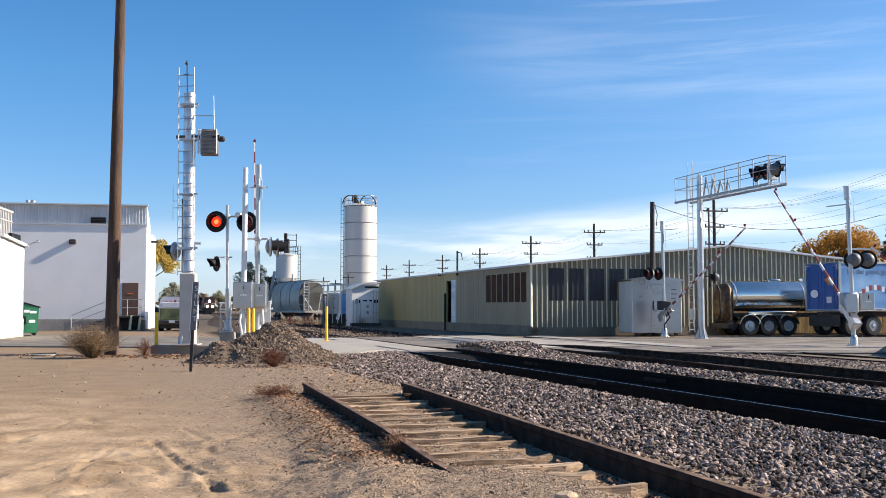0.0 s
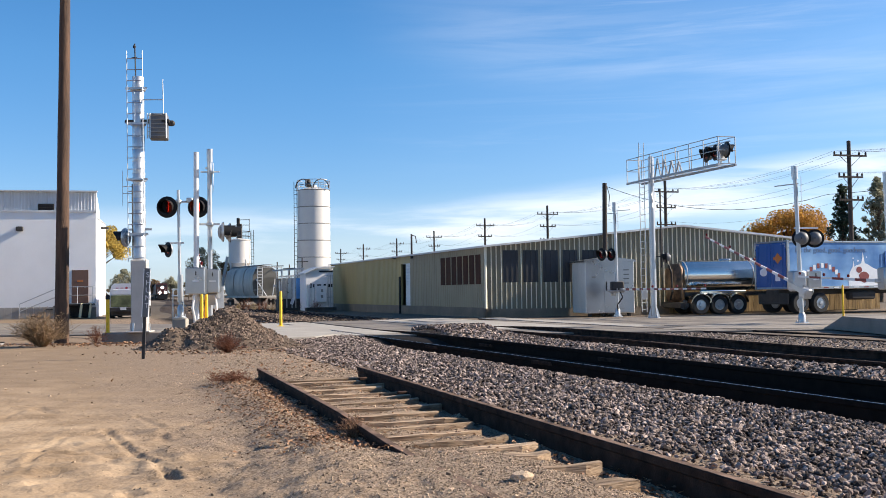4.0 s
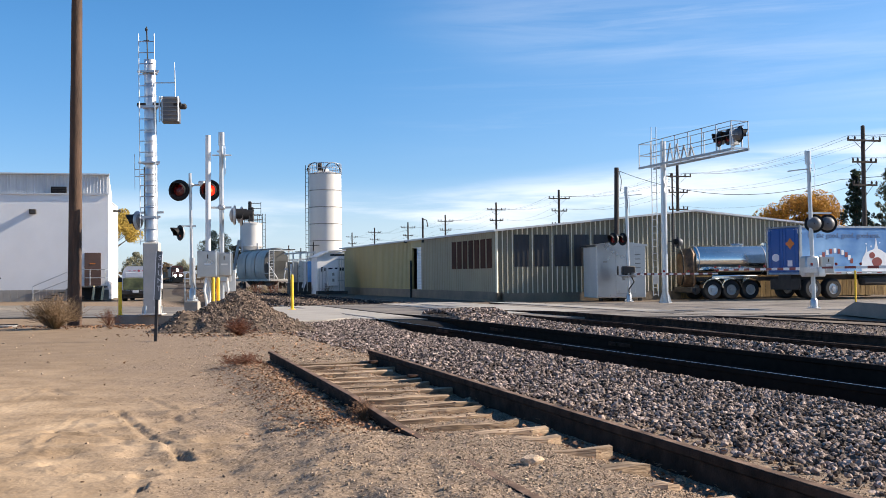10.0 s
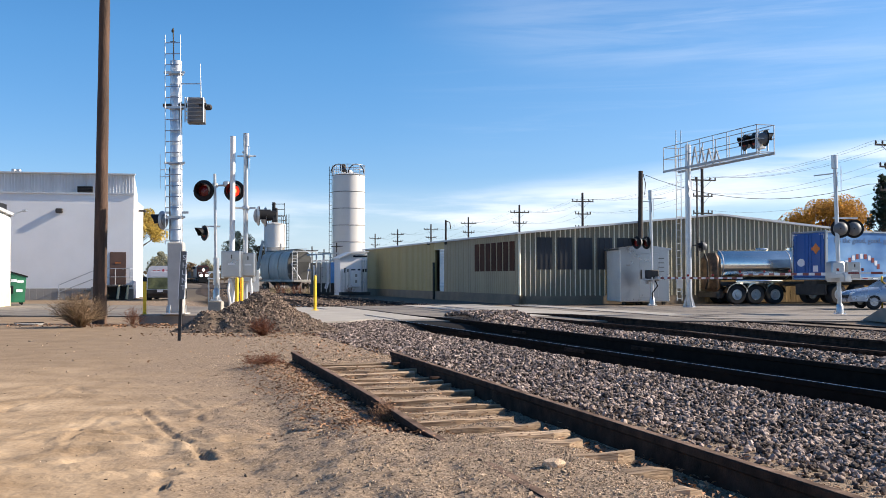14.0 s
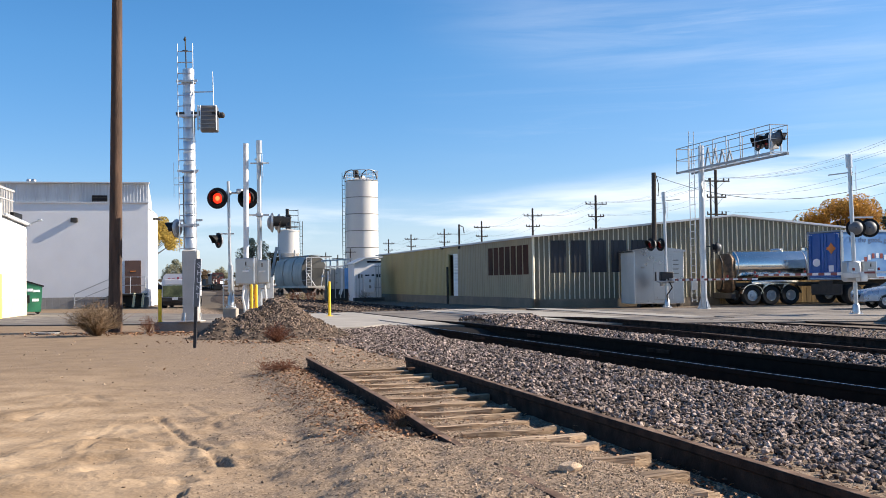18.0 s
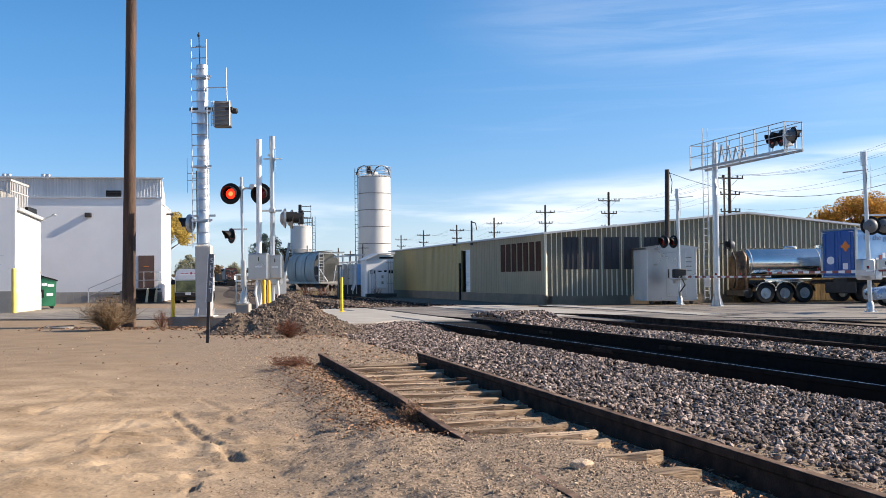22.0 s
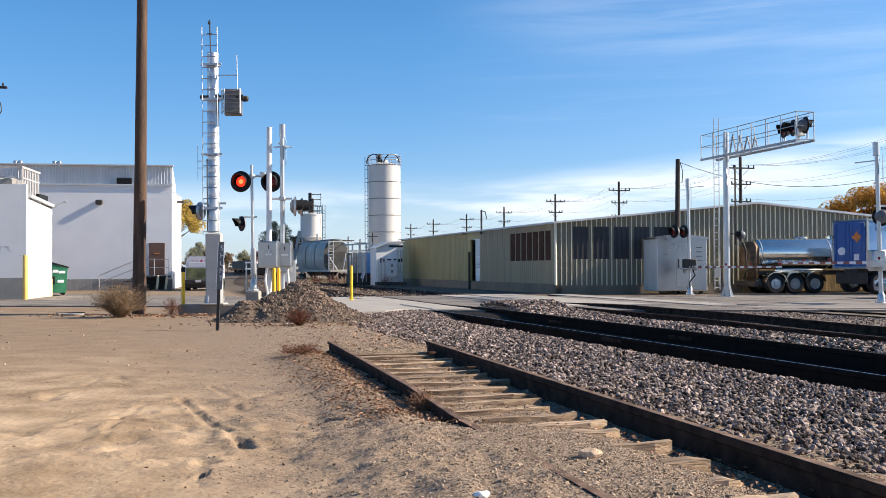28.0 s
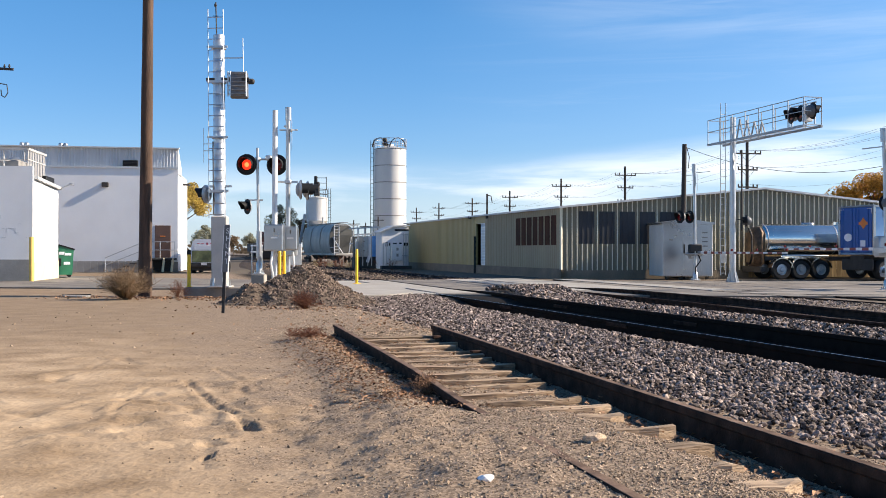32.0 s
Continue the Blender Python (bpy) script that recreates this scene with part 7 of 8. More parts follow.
    for dx, dz, rr in ((-1.0, 0.55, 0.035), (-0.7, 0.42, 0.04), (-0.15, 0.6, 0.03)):
        blob(4.9 + dx, 2.15 + dz, [(rr * math.cos(a), rr * 1.3 * math.sin(a)) for a in [k * 0.628 for k in range(10)]], "milk", "milk_drop", 0.0)
    blob(4.9, 2.15, splash, "milk", "milk_picture", 0.0)
    blob(4.55, 1.75, [(0.3 * math.cos(a) * (1 + 0.15 * math.sin(3 * a)), 0.28 * math.sin(a)) for a in [k * 0.42 for k in range(15)]], "red_paint", "berry_picture", 0.004)
    blob(4.25, 2.12, [(0.18 * math.cos(a), 0.16 * math.sin(a)) for a in [k * 0.42 for k in range(15)]], "red_paint", "berry_picture", 0.006)
    for k in range(11):
        a = radians(150 - 12 * k)
        cx, cz = 2.0 + 1.15 * math.cos(a), 1.35 + 1.0 * math.sin(a)
        blob(cx, cz, [(-0.08, -0.12), (0.08, -0.12), (0.08, 0.12), (-0.08, 0.12)], "milk" if k % 2 else "red_paint", "emblem_bar", 0.004)
    blob(6.3, 2.3, [(-0.42, -0.7), (0.42, -0.7), (0.42, 0.7), (-0.42, 0.7)], "sky_vinyl", "side_door", 0.03)
    me = Mesh()
    for x0, x1, za, zb in ((5.85, 6.75, 3.0, 3.05), (5.85, 5.9, 1.6, 3.0), (6.7, 6.75, 1.6, 3.0)):
        me.box(((x0 + x1) / 2, -0.06, (za + zb) / 2), (x1 - x0, 0.02, zb - za), 0.004)
    part("door_frame", me, "blue", t, smooth=0)
    me = Mesh()
    me.box((Ln / 2, W / 2, 1.05), (Ln, 1.0, 0.25), 0.02)
    me.box((0.05, W / 2, 0.75), (0.08, 2.3, 0.5), 0.02)
    me.box((0.05, W / 2, 0.5), (0.1, 2.2, 0.1), 0.02)
    part("chassis", me, "dark_steel", t, "dark underframe", smooth=0)
    for x in (0.75, 1.95):
        for y in (0.32, W - 0.32):
            wheel(t, (x, y, 0.5), 0.5, 0.5, (0, 1, 0))
    for x in (7.2, 7.45):
        me = Mesh()
        me.box((x, 0.4, 0.55), (0.1, 0.1, 1.1), 0.01)
        part("landing_leg", me, "dark_steel", t)
    me = Mesh()
    me.box((4.6, 0.35, 0.85), (1.6, 0.5, 0.45), 0.1)
    part("fuel_tank", me, "dark_steel", t)
    # tank trailer; x runs forward from its rear end
    t = thing("tank_trailer", (14.75, 53.2, -0.06), "polished stainless steel tank trailer on three axles", "trailer", 10)
    T = Matrix.Translation((0, 0, 2.04)) @ Matrix.Rotation(radians(90), 4, "Y")
    me = Mesh()
    me.lathe([(0.02, -0.1), (0.48, -0.05), (0.74, 0.04), (0.79, 0.12), (0.79, 11.5), (0.74, 11.58), (0.4, 11.66)], 36, T)
    part("tank", me, "chrome", t, "mirror-polished steel barrel")
    for x in (0.14, 3.9, 7.6):
        me = Mesh()
        me.lathe([(0.795, x), (0.802, x + 0.02), (0.795, x + 0.06)], 36, T)
        part("tank_band", me, "galv", t)
    me = Mesh()
    me.box((-0.18, 0, 1.62), (0.62, 1.55, 2.1), 0.28)
    # the brown on this cabinet paints what its shiny skin would reflect
    part("rear_cabinet", me, "brown_sheen", t, "dark rear pump cabinet with brown reflections in its colour")
    me = Mesh()
    me.path([(-0.75, -0.5, 2.6), (-0.72, -0.75, 2.2), (-0.72, -0.8, 1.2), (-0.7, -0.5, 0.8)], 0.05, 8)
    part("hose", me, "black", t)
    me = Mesh()
    me.box((2.6, 0, 2.86), (0.7, 0.5, 0.12), 0.04)
    part("top_box", me, "chrome", t)
    me = Mesh()
    me.lathe([(0.25, 2.8), (0.25, 2.95), (0.1, 3.0)], 16, Matrix.Translation((4.3, 0, 0)))
    part("manhole", me, "chrome", t, "tank manhole cover")
    me = Mesh()
    me.box((3.2, 0, 1.05), (7.0, 0.9, 0.22), 0.04)
    part("chassis", me, "dark_steel", t, smooth=0)
    me = Mesh()
    me.box((2.1, -0.85, 1.16), (2.6, 0.24, 0.2), 0.05)
    part("tool_box", me, "chrome", t, "polished side tool box")
    for i, x in enumerate((0.7, 1.74, 2.82)):
        for y in (-0.98, 0.98):
            wheel(t, (x, y, 0.5), 0.5, 0.42, (0, 1, 0), "tube" if i == 0 else "galv_dull")
        me = Mesh()
        n = 12
        vs = []
        for k in range(n):
            a = radians(10 + 160 * k / (n - 1))
            for rr in (0.57, 0.59):
                for y in (-1.25, -0.75):
                    vs.append((x + math.cos(a) * rr, y, 0.5 + math.sin(a) * rr))
        fs = []
        for k in range(n - 1):
            a, b = k * 4, k * 4 + 4
            fs += [(a, a + 1, b + 1, b), (a + 2, b + 2, b + 3, a + 3), (a, b, b + 2, a + 2), (a + 1, a + 3, b + 3, b + 1)]
        me.add(vs, fs)
        part("mudguard", me, "chrome", t, "polished mudguard")
    me = Mesh()
    me.box((-0.3, 0, 0.5), (0.25, 2.2, 0.3), 0.03)
    part("bumper", me, "dark_steel", t)


def build_car():
    t = thing("parked_car", (16.6, 42.9, 0.0), "silver-blue saloon car waiting at the crossing", "car")
    lower = [(0.05, 0.30), (0.0, 0.5), (0.06, 0.66), (0.35, 0.78), (1.25, 0.93), (2.3, 0.97), (3.8, 0.98), (4.55, 0.96), (4.72, 0.85), (4.75, 0.5), (4.65, 0.30)]
    me = Mesh()
    rings = []
    for y, ins in ((-0.88, 0.10), (-0.84, 0.02), (-0.6, 0.0), (0.6, 0.0), (0.84, 0.02), (0.88, 0.10)):
        rings.append([(x + (ins if x < 2.3 else -ins), y, z - (ins * 0.6 if z > 0.7 else -ins * 0.3)) for x, z in lower])
    n = len(lower)
    vs = [p for r in rings for p in r]
    fs = [(k * n + i, k * n + (i + 1) % n, (k + 1) * n + (i + 1) % n, (k + 1) * n + i) for k in range(5) for i in range(n)]
    fs += [tuple(range(n))[::-1], tuple(range(5 * n, 6 * n))]
    me.add(vs, fs)
    part("body", me, "car_paint", t, "silver-blue painted body", smooth=50)
    cab = [(1.25, 0.93), (1.95, 1.34), (2.35, 1.41), (3.0, 1.40), (3.4, 1.28), (3.9, 0.98)]
    me = Mesh()
    n = len(cab)
    vs = [(x, y * (1 - 0.25 * (z - 0.93) / 0.48), z) for y in (-0.8, 0.8) for x, z in cab]
    me.add(vs, [(i, i + 1, n + i + 1, n + i) for i in range(n - 1)] + [tuple(range(n))[::-1], tuple(range(n, 2 * n))])
    part("glasshouse", me, "glass_dark", t, "dark windows", smooth=30)
    me = Mesh()
    top = [(1.9, 1.345), (2.35, 1.43), (3.0, 1.42), (3.42, 1.30)]
    vs = [(x, y, z) for y in (-0.62, 0.62) for x, z in top] + [(x, y, z - 0.04) for y in (-0.62, 0.62) for x, z in top]
    me.add(vs, [(0, 1, 5, 4), (1, 2, 6, 5), (2, 3, 7, 6), (8, 12, 13, 9), (9, 13, 14, 10), (10, 14, 15, 11), (0, 8, 9, 1), (1, 9, 10, 2), (2, 10, 11, 3), (4, 5, 13, 12), (5, 6, 14, 13), (6, 7, 15, 14), (0, 4, 12, 8), (3, 11, 15, 7)])
    part("roof", me, "car_paint", t, smooth=50)
    for s in (-1, 1):
        for a, b in (((1.28, 0.92), (1.95, 1.34)), ((2.55, 0.95), (2.6, 1.40)), ((3.42, 1.28), (3.92, 0.98))):
            me = Mesh()
            f = lambda z: s * 0.81 * (1 - 0.25 * (z - 0.93) / 0.48)
            me.bar((a[0], f(a[1]), a[1]), (b[0], f(b[1]), b[1]), 0.05, 0.07, (0, 1, 0))
            part("pillar", me, "car_paint", t, smooth=0)
        me = Mesh()
        me.box((0.16, s * 0.64, 0.64), (0.24, 0.38, 0.14), 0.04)
        part("headlight", me, "milk", t, "clear headlight")
        me = Mesh()
        me.box((1.55, s * 0.95, 0.98), (0.18, 0.16, 0.12), 0.04)
        part("door_mirror", me, "car_paint", t)
        for x in (0.92, 3.75):
            wheel(t, (x, s * 0.78, 0.31), 0.31, 0.2 * (1 if s < 0 else -1), (0, 1, 0))
    me = Mesh()
    me.box((0.02, 0, 0.52), (0.05, 0.9, 0.12), 0.02)
    part("grille", me, "black", t)
    return t


def build_van():
    t = thing("delivery_van", (-16.55, 63.0, -0.06), "white delivery van seen from behind with a green picture wrap", "van", 8)
    t.matrix_basis = pose(-16.55, 63.0, -0.06, 0, 0, 8) @ Matrix.Scale(1.08, 4)
    W = 1.72
    me = Mesh()
    me.prism([(-W / 2, 0.4), (-W / 2, 1.5), (-W / 2 + 0.1, 1.85), (-W / 2 + 0.25, 1.98), (W / 2 - 0.25, 1.98), (W / 2 - 0.1, 1.85), (W / 2, 1.5), (W / 2, 0.4)],
             lambda a, b: Vector((a, 0, b)), lambda a, b: Vector((a, 5.2, b)))
    part("body", me, "van_paint", t, "white van body", smooth=30)
    me = Mesh()
    me.box((0, -0.02, 0.98), (W * 0.94, 0.05, 0.66), 0.02)
    part("rear_picture", me, "van_green", t, "green landscape picture", smooth=0)
    me = Mesh()
    me.box((0, -0.02, 1.5), (W * 0.8, 0.04, 0.3), 0.03)
    part("rear_window", me, "van_paint", t, smooth=0)
    for x in (-0.45, -0.2, 0.3, 0.52):
        me = Mesh()
        me.box((x, -0.012, 1.72), (0.15, 0.02, 0.04), 0.0)
        part("lettering_bar", me, "pink", t, "pink lettering", smooth=0)
    me = Mesh()
    me.lathe([(0.07, 0), (0.07, 0.02), (0.045, 0.02), (0.045, 0)], 16, Matrix.Translation((0.05, -0.012, 1.72)) @ Matrix.Rotation(radians(90), 4, "X"))
    part("round_emblem", me, "pink", t, smooth=0)
    me = Mesh()
    me.box((0, -0.12, 0.5), (W, 0.24, 0.26), 0.04)
    me.box((0, 0.3, 0.34), (W * 0.96, 0.5, 0.36), 0.04)
    part("bumper", me, "dark_steel", t)
    me = Mesh()
    me.box((-0.1, -0.25, 0.56), (0.32, 0.01, 0.14), 0.0)
    part("number_plate", me, "white_paint", t, smooth=0)
    for s in (-1, 1):
        me = Mesh()
        me.box((s * 0.98, -0.03, 1.0), (0.12, 0.06, 0.34), 0.02)
        part("tail_light", me, "red_lens", t)
        wheel(t, (s * 0.82, 0.9, 0.34), 0.34, 0.26, (1, 0, 0))
        wheel(t, (s * 0.82, 4.2, 0.34), 0.34, 0.26, (1, 0, 0))


def build_dumpster():
    t = thing("dumpster", (-21.0, 51.4, 0.02), "green steel dumpster with a sloped lid beside the white building", "dumpster", 24)
    me = Mesh()
    me.prism([(-0.62, 0.12), (-0.66, 1.75), (0.62, 1.36), (0.55, 0.12)], lambda a, b: Vector((a, -0.9, b)), lambda a, b: Vector((a, 0.9, b)))
    part("body", me, "green", t, smooth=0)
    me = Mesh()
    me.prism([(-0.7, 1.77), (-0.7, 1.84), (0.68, 1.42), (0.68, 1.35)], lambda a, b: Vector((a, -0.94, b)), lambda a, b: Vector((a, 0.94, b)))
    part("lid", me, "black", t, "dark plastic lid", smooth=0)
    for x, z, sx, sz in ((0.35, 1.15, 0.3, 0.12), (0.05, 1.2, 0.26, 0.14), (0.3, 0.7, 0.3, 0.14)):
        me = Mesh()
        me.box((x, -0.91, z), (sx, 0.02, sz), 0)
        part("sticker", me, "milk", t, "pale sticker", smooth=0)
    me = Mesh()
    me.box((-0.05, -0.98, 0.75), (0.16, 0.16, 0.4), 0.02)
    part("lift_pocket", me, "black", t)
    for x in (-0.45, 0.42):
        for y in (-0.75, 0.75):
            me = Mesh()
            me.rod((x, y - 0.04, 0.07), (x, y + 0.04, 0.07), 0.08, n=12)
            part("caster", me, "rubber", t)


def build_silos():
    t = thing("tall_silo", (-7.8, 95, 0), "tall white steel silo with a caged ladder and railed top", "silo")
    t.matrix_basis = Matrix.Translation((-11.55, 142.5, -0.68)) @ Matrix.Scale(1.5, 4)
    r = 1.5
    for k in range(7):
        z = k * 1.55
        me = Mesh()
        me.lathe([(r, z), (r, z + 1.48)], 40)
        part("ring_section", me, "silo", t, "white steel ring")
        me = Mesh()
        me.lathe([(r, z + 1.48), (r + 0.03, z + 1.5), (r + 0.03, z + 1.53), (r, z + 1.55)], 40)
        part("seam_band", me, "seam", t, "dark grey bolted seam")
    me = Mesh()
    me.lathe([(r, 10.85), (0.35, 11.15), (0.3, 11.3), (0.02, 11.3)], 40)
    part("cone_roof", me, "silo", t)
    for k in range(16):
        a = k * math.pi / 8
        me = Mesh()
        me.rod((math.cos(a) * r, math.sin(a) * r, 10.8), (math.cos(a) * r, math.sin(a) * r, 11.75), 0.03, n=5)
        part("railing_post", me, "galv", t)
    for z in (11.3, 11.75):
        me = Mesh()
        me.path([(math.cos(a) * r, math.sin(a) * r, z) for a in [k * math.pi / 12 for k in range(25)]], 0.03, 5)
        part("handrail", me, "galv", t)
    for s in (-0.85, 0.75):
        me = Mesh()
        me.path([(s + math.cos(a) * 0.72, -1.0, 10.95 + math.sin(a) * 0.85) for a in [k * math.pi / 10 for k in range(11)]], 0.05, 6)
        part("hoop", me, "dark_steel", t, "curved roof hoop")
    me = Mesh()
    me.box((-0.5, -0.4, 11.5), (0.5, 0.5, 0.7), 0.08)
    part("filter_unit", me, "dark_steel", t)
    me = Mesh()
    for x in (-1.74, -1.48):
        me.rod((x, -0.75, 1), (x, -0.75, 11.6), 0.03, n=5)
    part("ladder_stile", me, "dark_steel", t)
    for k in range(26):
        me = Mesh()
        me.bar((-1.75, -0.78, 1.2 + k * 0.4), (-1.47, -0.78, 1.2 + k * 0.4), 0.04, 0.035)
        part("ladder_rung", me, "dark_steel", t)
    me = Mesh()
    me.box((-0.75, -1.5, 2.7), (0.5, 0.2, 0.3), 0.04)
    me.rod((-0.7, -1.6, 0), (-0.7, -1.6, 2.6), 0.08)
    part("discharge_pipe", me, "galv", t)
    t = thing("small_silo", (-15.1, 98.5, 0), "smaller white silo on legs with a railed head platform", "silo")
    r = 1.03
    t.matrix_basis = Matrix.Translation((-15.1 * 1.4, 98.5 * 1.4, -0.54)) @ Matrix.Scale(1.4, 4)
    me = Mesh()
    me.lathe([(r, 4.25), (r, 6.4), (r + 0.05, 6.41), (r + 0.05, 6.5), (0.2, 6.68)], 32)
    part("bin", me, "silo", t, "white steel bin")
    me = Mesh()
    me.lathe([(0.3, 2.6), (r, 4.25), (r + 0.03, 4.27), (r + 0.03, 4.33), (r, 4.34)], 32)
    part("cone", me, "silo", t, "white discharge cone")
    for k in range(4):
        a = math.pi / 4 + k * math.pi / 2
        me = Mesh()
        me.rod((math.cos(a) * 1.1, math.sin(a) * 1.1, 0), (math.cos(a) * r, math.sin(a) * r, 4.6), 0.09, n=6)
        part("leg", me, "hopper", t)
    me = Mesh()
    me.bar((-1.1, -0.3, 4.9), (-1.75, -0.6, 1.0), 0.22, 0.22)
    me.box((-1.75, -0.6, 1.2), (0.7, 0.5, 1.3), 0.04)
    part("chute", me, "hopper", t, "grey inclined chute")
    for k in range(8):
        a = k * math.pi / 4
        me = Mesh()
        me.rod((math.cos(a) * r, math.sin(a) * r, 6.4), (math.cos(a) * r, math.sin(a) * r, 7.3), 0.025, n=5)
        part("railing_post", me, "dark_steel", t)
    for z in (6.85, 7.3):
        me = Mesh()
        me.path([(math.cos(a) * r, math.sin(a) * r, z) for a in [k * math.pi / 8 for k in range(17)]], 0.03, 5)
        part("handrail", me, "dark_steel", t)
    me = Mesh()
    me.box((0.0, 0, 7.3), (0.5, 0.5, 1.5), 0.06)
    me.box((-0.1, 0, 8.2), (0.3, 0.3, 0.8), 0.04)
    me.bar((0.1, -0.4, 7.9), (1.0, -0.4, 7.9), 0.06, 0.06)
    me.bar((0.1, -0.4, 8.4), (1.0, -0.4, 8.4), 0.06, 0.06)
    me.rod((1.0, -0.4, 7.3), (1.0, -0.4, 8.5), 0.03)
    part("head_box", me, "dark_steel", t, "dark elevator head")
    me = Mesh()
    for x in (0.95, 1.2):
        me.rod((x + 0.2, -0.3, 1.5), (x + 0.2, -0.3, 7.4), 0.03, n=5)
    part("ladder_stile", me, "dark_steel", t)
    for k in range(17):
        me = Mesh()
        me.bar((1.15, -0.3, 1.6 + k * 0.33), (1.4, -0.3, 1.6 + k * 0.33), 0.04, 0.03)
        part("ladder_rung", me, "dark_steel", t)


def hopper_car(at, turn, label):
    """Covered hopper; x across, y along, near end at y = 0."""
    t = thing("hopper_car", at, label, "railway wagon", turn)
    Ln = 16.0
    prof = [(-1.25, 1.2), (-1.52, 1.7), (-1.6, 2.7), (-1.52, 3.7), (-1.25, 4.4), (-0.6, 4.85), (0.6, 4.85), (1.25, 4.4), (1.52, 3.7), (1.6, 2.7), (1.52, 1.7), (1.25, 1.2)]
    for k in range(3):
        a, b = 1.9 + k * 4.2, 1.9 + k * 4.2 + 3.78
        me = Mesh()
        me.prism(prof, lambda x, z: Vector((x, a, z)), lambda x, z: Vector((x, b, z)))
        part("body_section", me, "wagon", t, "weathered grey curved side", smooth=35)
        # recessed joint, its dark colour standing for shade in the gap
        me = Mesh()
        me.prism([(x * 0.86, 3.0 + (z - 3.0) * 0.93) for x, z in prof], lambda x, z: Vector((x, b, z)), lambda x, z: Vector((x, b + 0.42, z)))
        part("section_joint", me, "wagon_dark", t, "dark recessed joint", smooth=35)
    for k in range(3):
        a = 3.2 + k * 3.6
        me = Mesh()
        me.prism([(-0.9, 1.2), (-0.35, 0.45), (0.35, 0.45), (0.9, 1.2)], lambda x, z: Vector((x, a, z)), lambda x, z: Vector((x, a + 2.2, z)))
        part("discharge_hopper", me, "dark_steel", t)
    # end: round-cornered bulkhead with a sloped sheet before it
    # cover plate and slope are coloured dark to put the end in shade
    me = Mesh()
    me.prism([(x * 0.985, 2.9 + (z - 2.9) * 0.985) for x, z in prof], lambda x, z: Vector((x, 1.82, z)), lambda x, z: Vector((x, 1.896, z)))
    me.prism([(-1.1, 1.2), (1.1, 1.2), (0.9, 3.4), (-0.9, 3.4)], lambda x, z: Vector((x, 1.1 + (3.4 - z) * 0.25, z)), lambda x, z: Vector((x, 1.82, z)))
    part("end_slope", me, "wagon_dark", t, "sloped end sheet darkened as if in shade")
    me = Mesh()
    me.box((0, Ln / 2, 1.06), (2.7, Ln, 0.26), 0.03)
    part("underframe", me, "wagon", t, "grey side sill")
    for x in (-1.5, -0.9, 0.9, 1.5):
        me = Mesh()
        me.rod((x, 0.1, 1.0), (x, 0.1, 4.65), 0.055, n=6)
        part("end_post", me, "hopper", t)
    me = Mesh()
    for k in range(10):
        me.bar((-1.5, 0.1, 1.3 + k * 0.35), (-0.9, 0.1, 1.3 + k * 0.35), 0.05, 0.05)
    part("end_ladder", me, "hopper", t, "pale end ladder")
    me = Mesh()
    me.bar((-1.5, 0.1, 4.65), (1.5, 0.1, 4.65), 0.1, 0.1)
    me.bar((0.35, 0.1, 1.1), (1.2, 1.7, 3.2), 0.1, 0.08)
    me.bar((-0.35, 0.1, 1.1), (-1.2, 1.7, 3.2), 0.1, 0.08)
    for s in (-1.5, 1.5):
        me.bar((s, 0.1, 4.65), (s * 0.8, 1.9, 4.65), 0.08, 0.08)
        me.bar((s, 0.1, 1.9), (s, 1.9, 1.9), 0.06, 0.06)
    part("end_brace", me, "hopper", t, "pale end frame")
    me = Mesh()
    me.box((0, Ln / 2, 4.96), (1.1, Ln - 1.2, 0.06), 0.01)
    part("roof_walk", me, "galv", t)
    for y in (1.8, Ln - 1.8):
        for dy in (-0.85, 0.85):
            for x in (-0.72, 0.72):
                me = Mesh()
                me.rod((x - 0.06, y + dy, 0.42), (x + 0.06, y + dy, 0.42), 0.42, n=20)
                part("wheel", me, "dark_steel", t)
        me = Mesh()
        for x in (-0.95, 0.95):
            me.bar((x, y - 1.2, 0.5), (x, y + 1.2, 0.5), 0.12, 0.3)
        part("bogie_frame", me, "dark_steel", t)
    return t


def build_far_frame():
    t = thing("relay_stand", (-12.75, 60.0, -0.06), "small white steel equipment frame beyond the street", "equipment frame")
    for x in (-0.3, 0.3):
        me = Mesh()
        me.rod((x, 0, 0), (x, 0, 1.75), 0.04, n=8)
        part("leg", me, "galv", t)
    for z in (1.35, 1.72):
        me = Mesh()
        me.box((0, -0.05, z), (0.72, 0.1, 0.09), 0.02)
        part("crossbar", me, "white_paint", t, smooth=0)


def build_rack():
    t = thing("loading_rack", (-8.6, 84.0, -0.1), "grey steel loading rack with panels beside the parked wagons", "rack")
    for x in (-0.85, -0.3, 0.3, 0.85):
        me = Mesh()
        me.box((x, 0, 1.7), (0.1, 0.1, 3.4), 0.01)
        part("post", me, "hopper", t, smooth=0)
    for z in (2.2, 3.45):
        me = Mesh()
        me.bar((-1.6, 0, z - 0.15), (1.0, 0, z), 0.12, 0.12)
        part("beam", me, "hopper", t, smooth=0)
    for x, mat in ((-0.58, "hopper"), (0.0, "wagon"), (0.58, "blue")):
        me = Mesh()
        me.box((x, 0.1, 1.35), (0.5, 0.06, 1.6), 0.01)
        part("panel", me, mat, t, smooth=0)
    me = Mesh()
    me.box((0, 0.4, 0.35), (1.9, 0.9, 0.7), 0.03)
    part("base", me, "dark_steel", t, smooth=0)


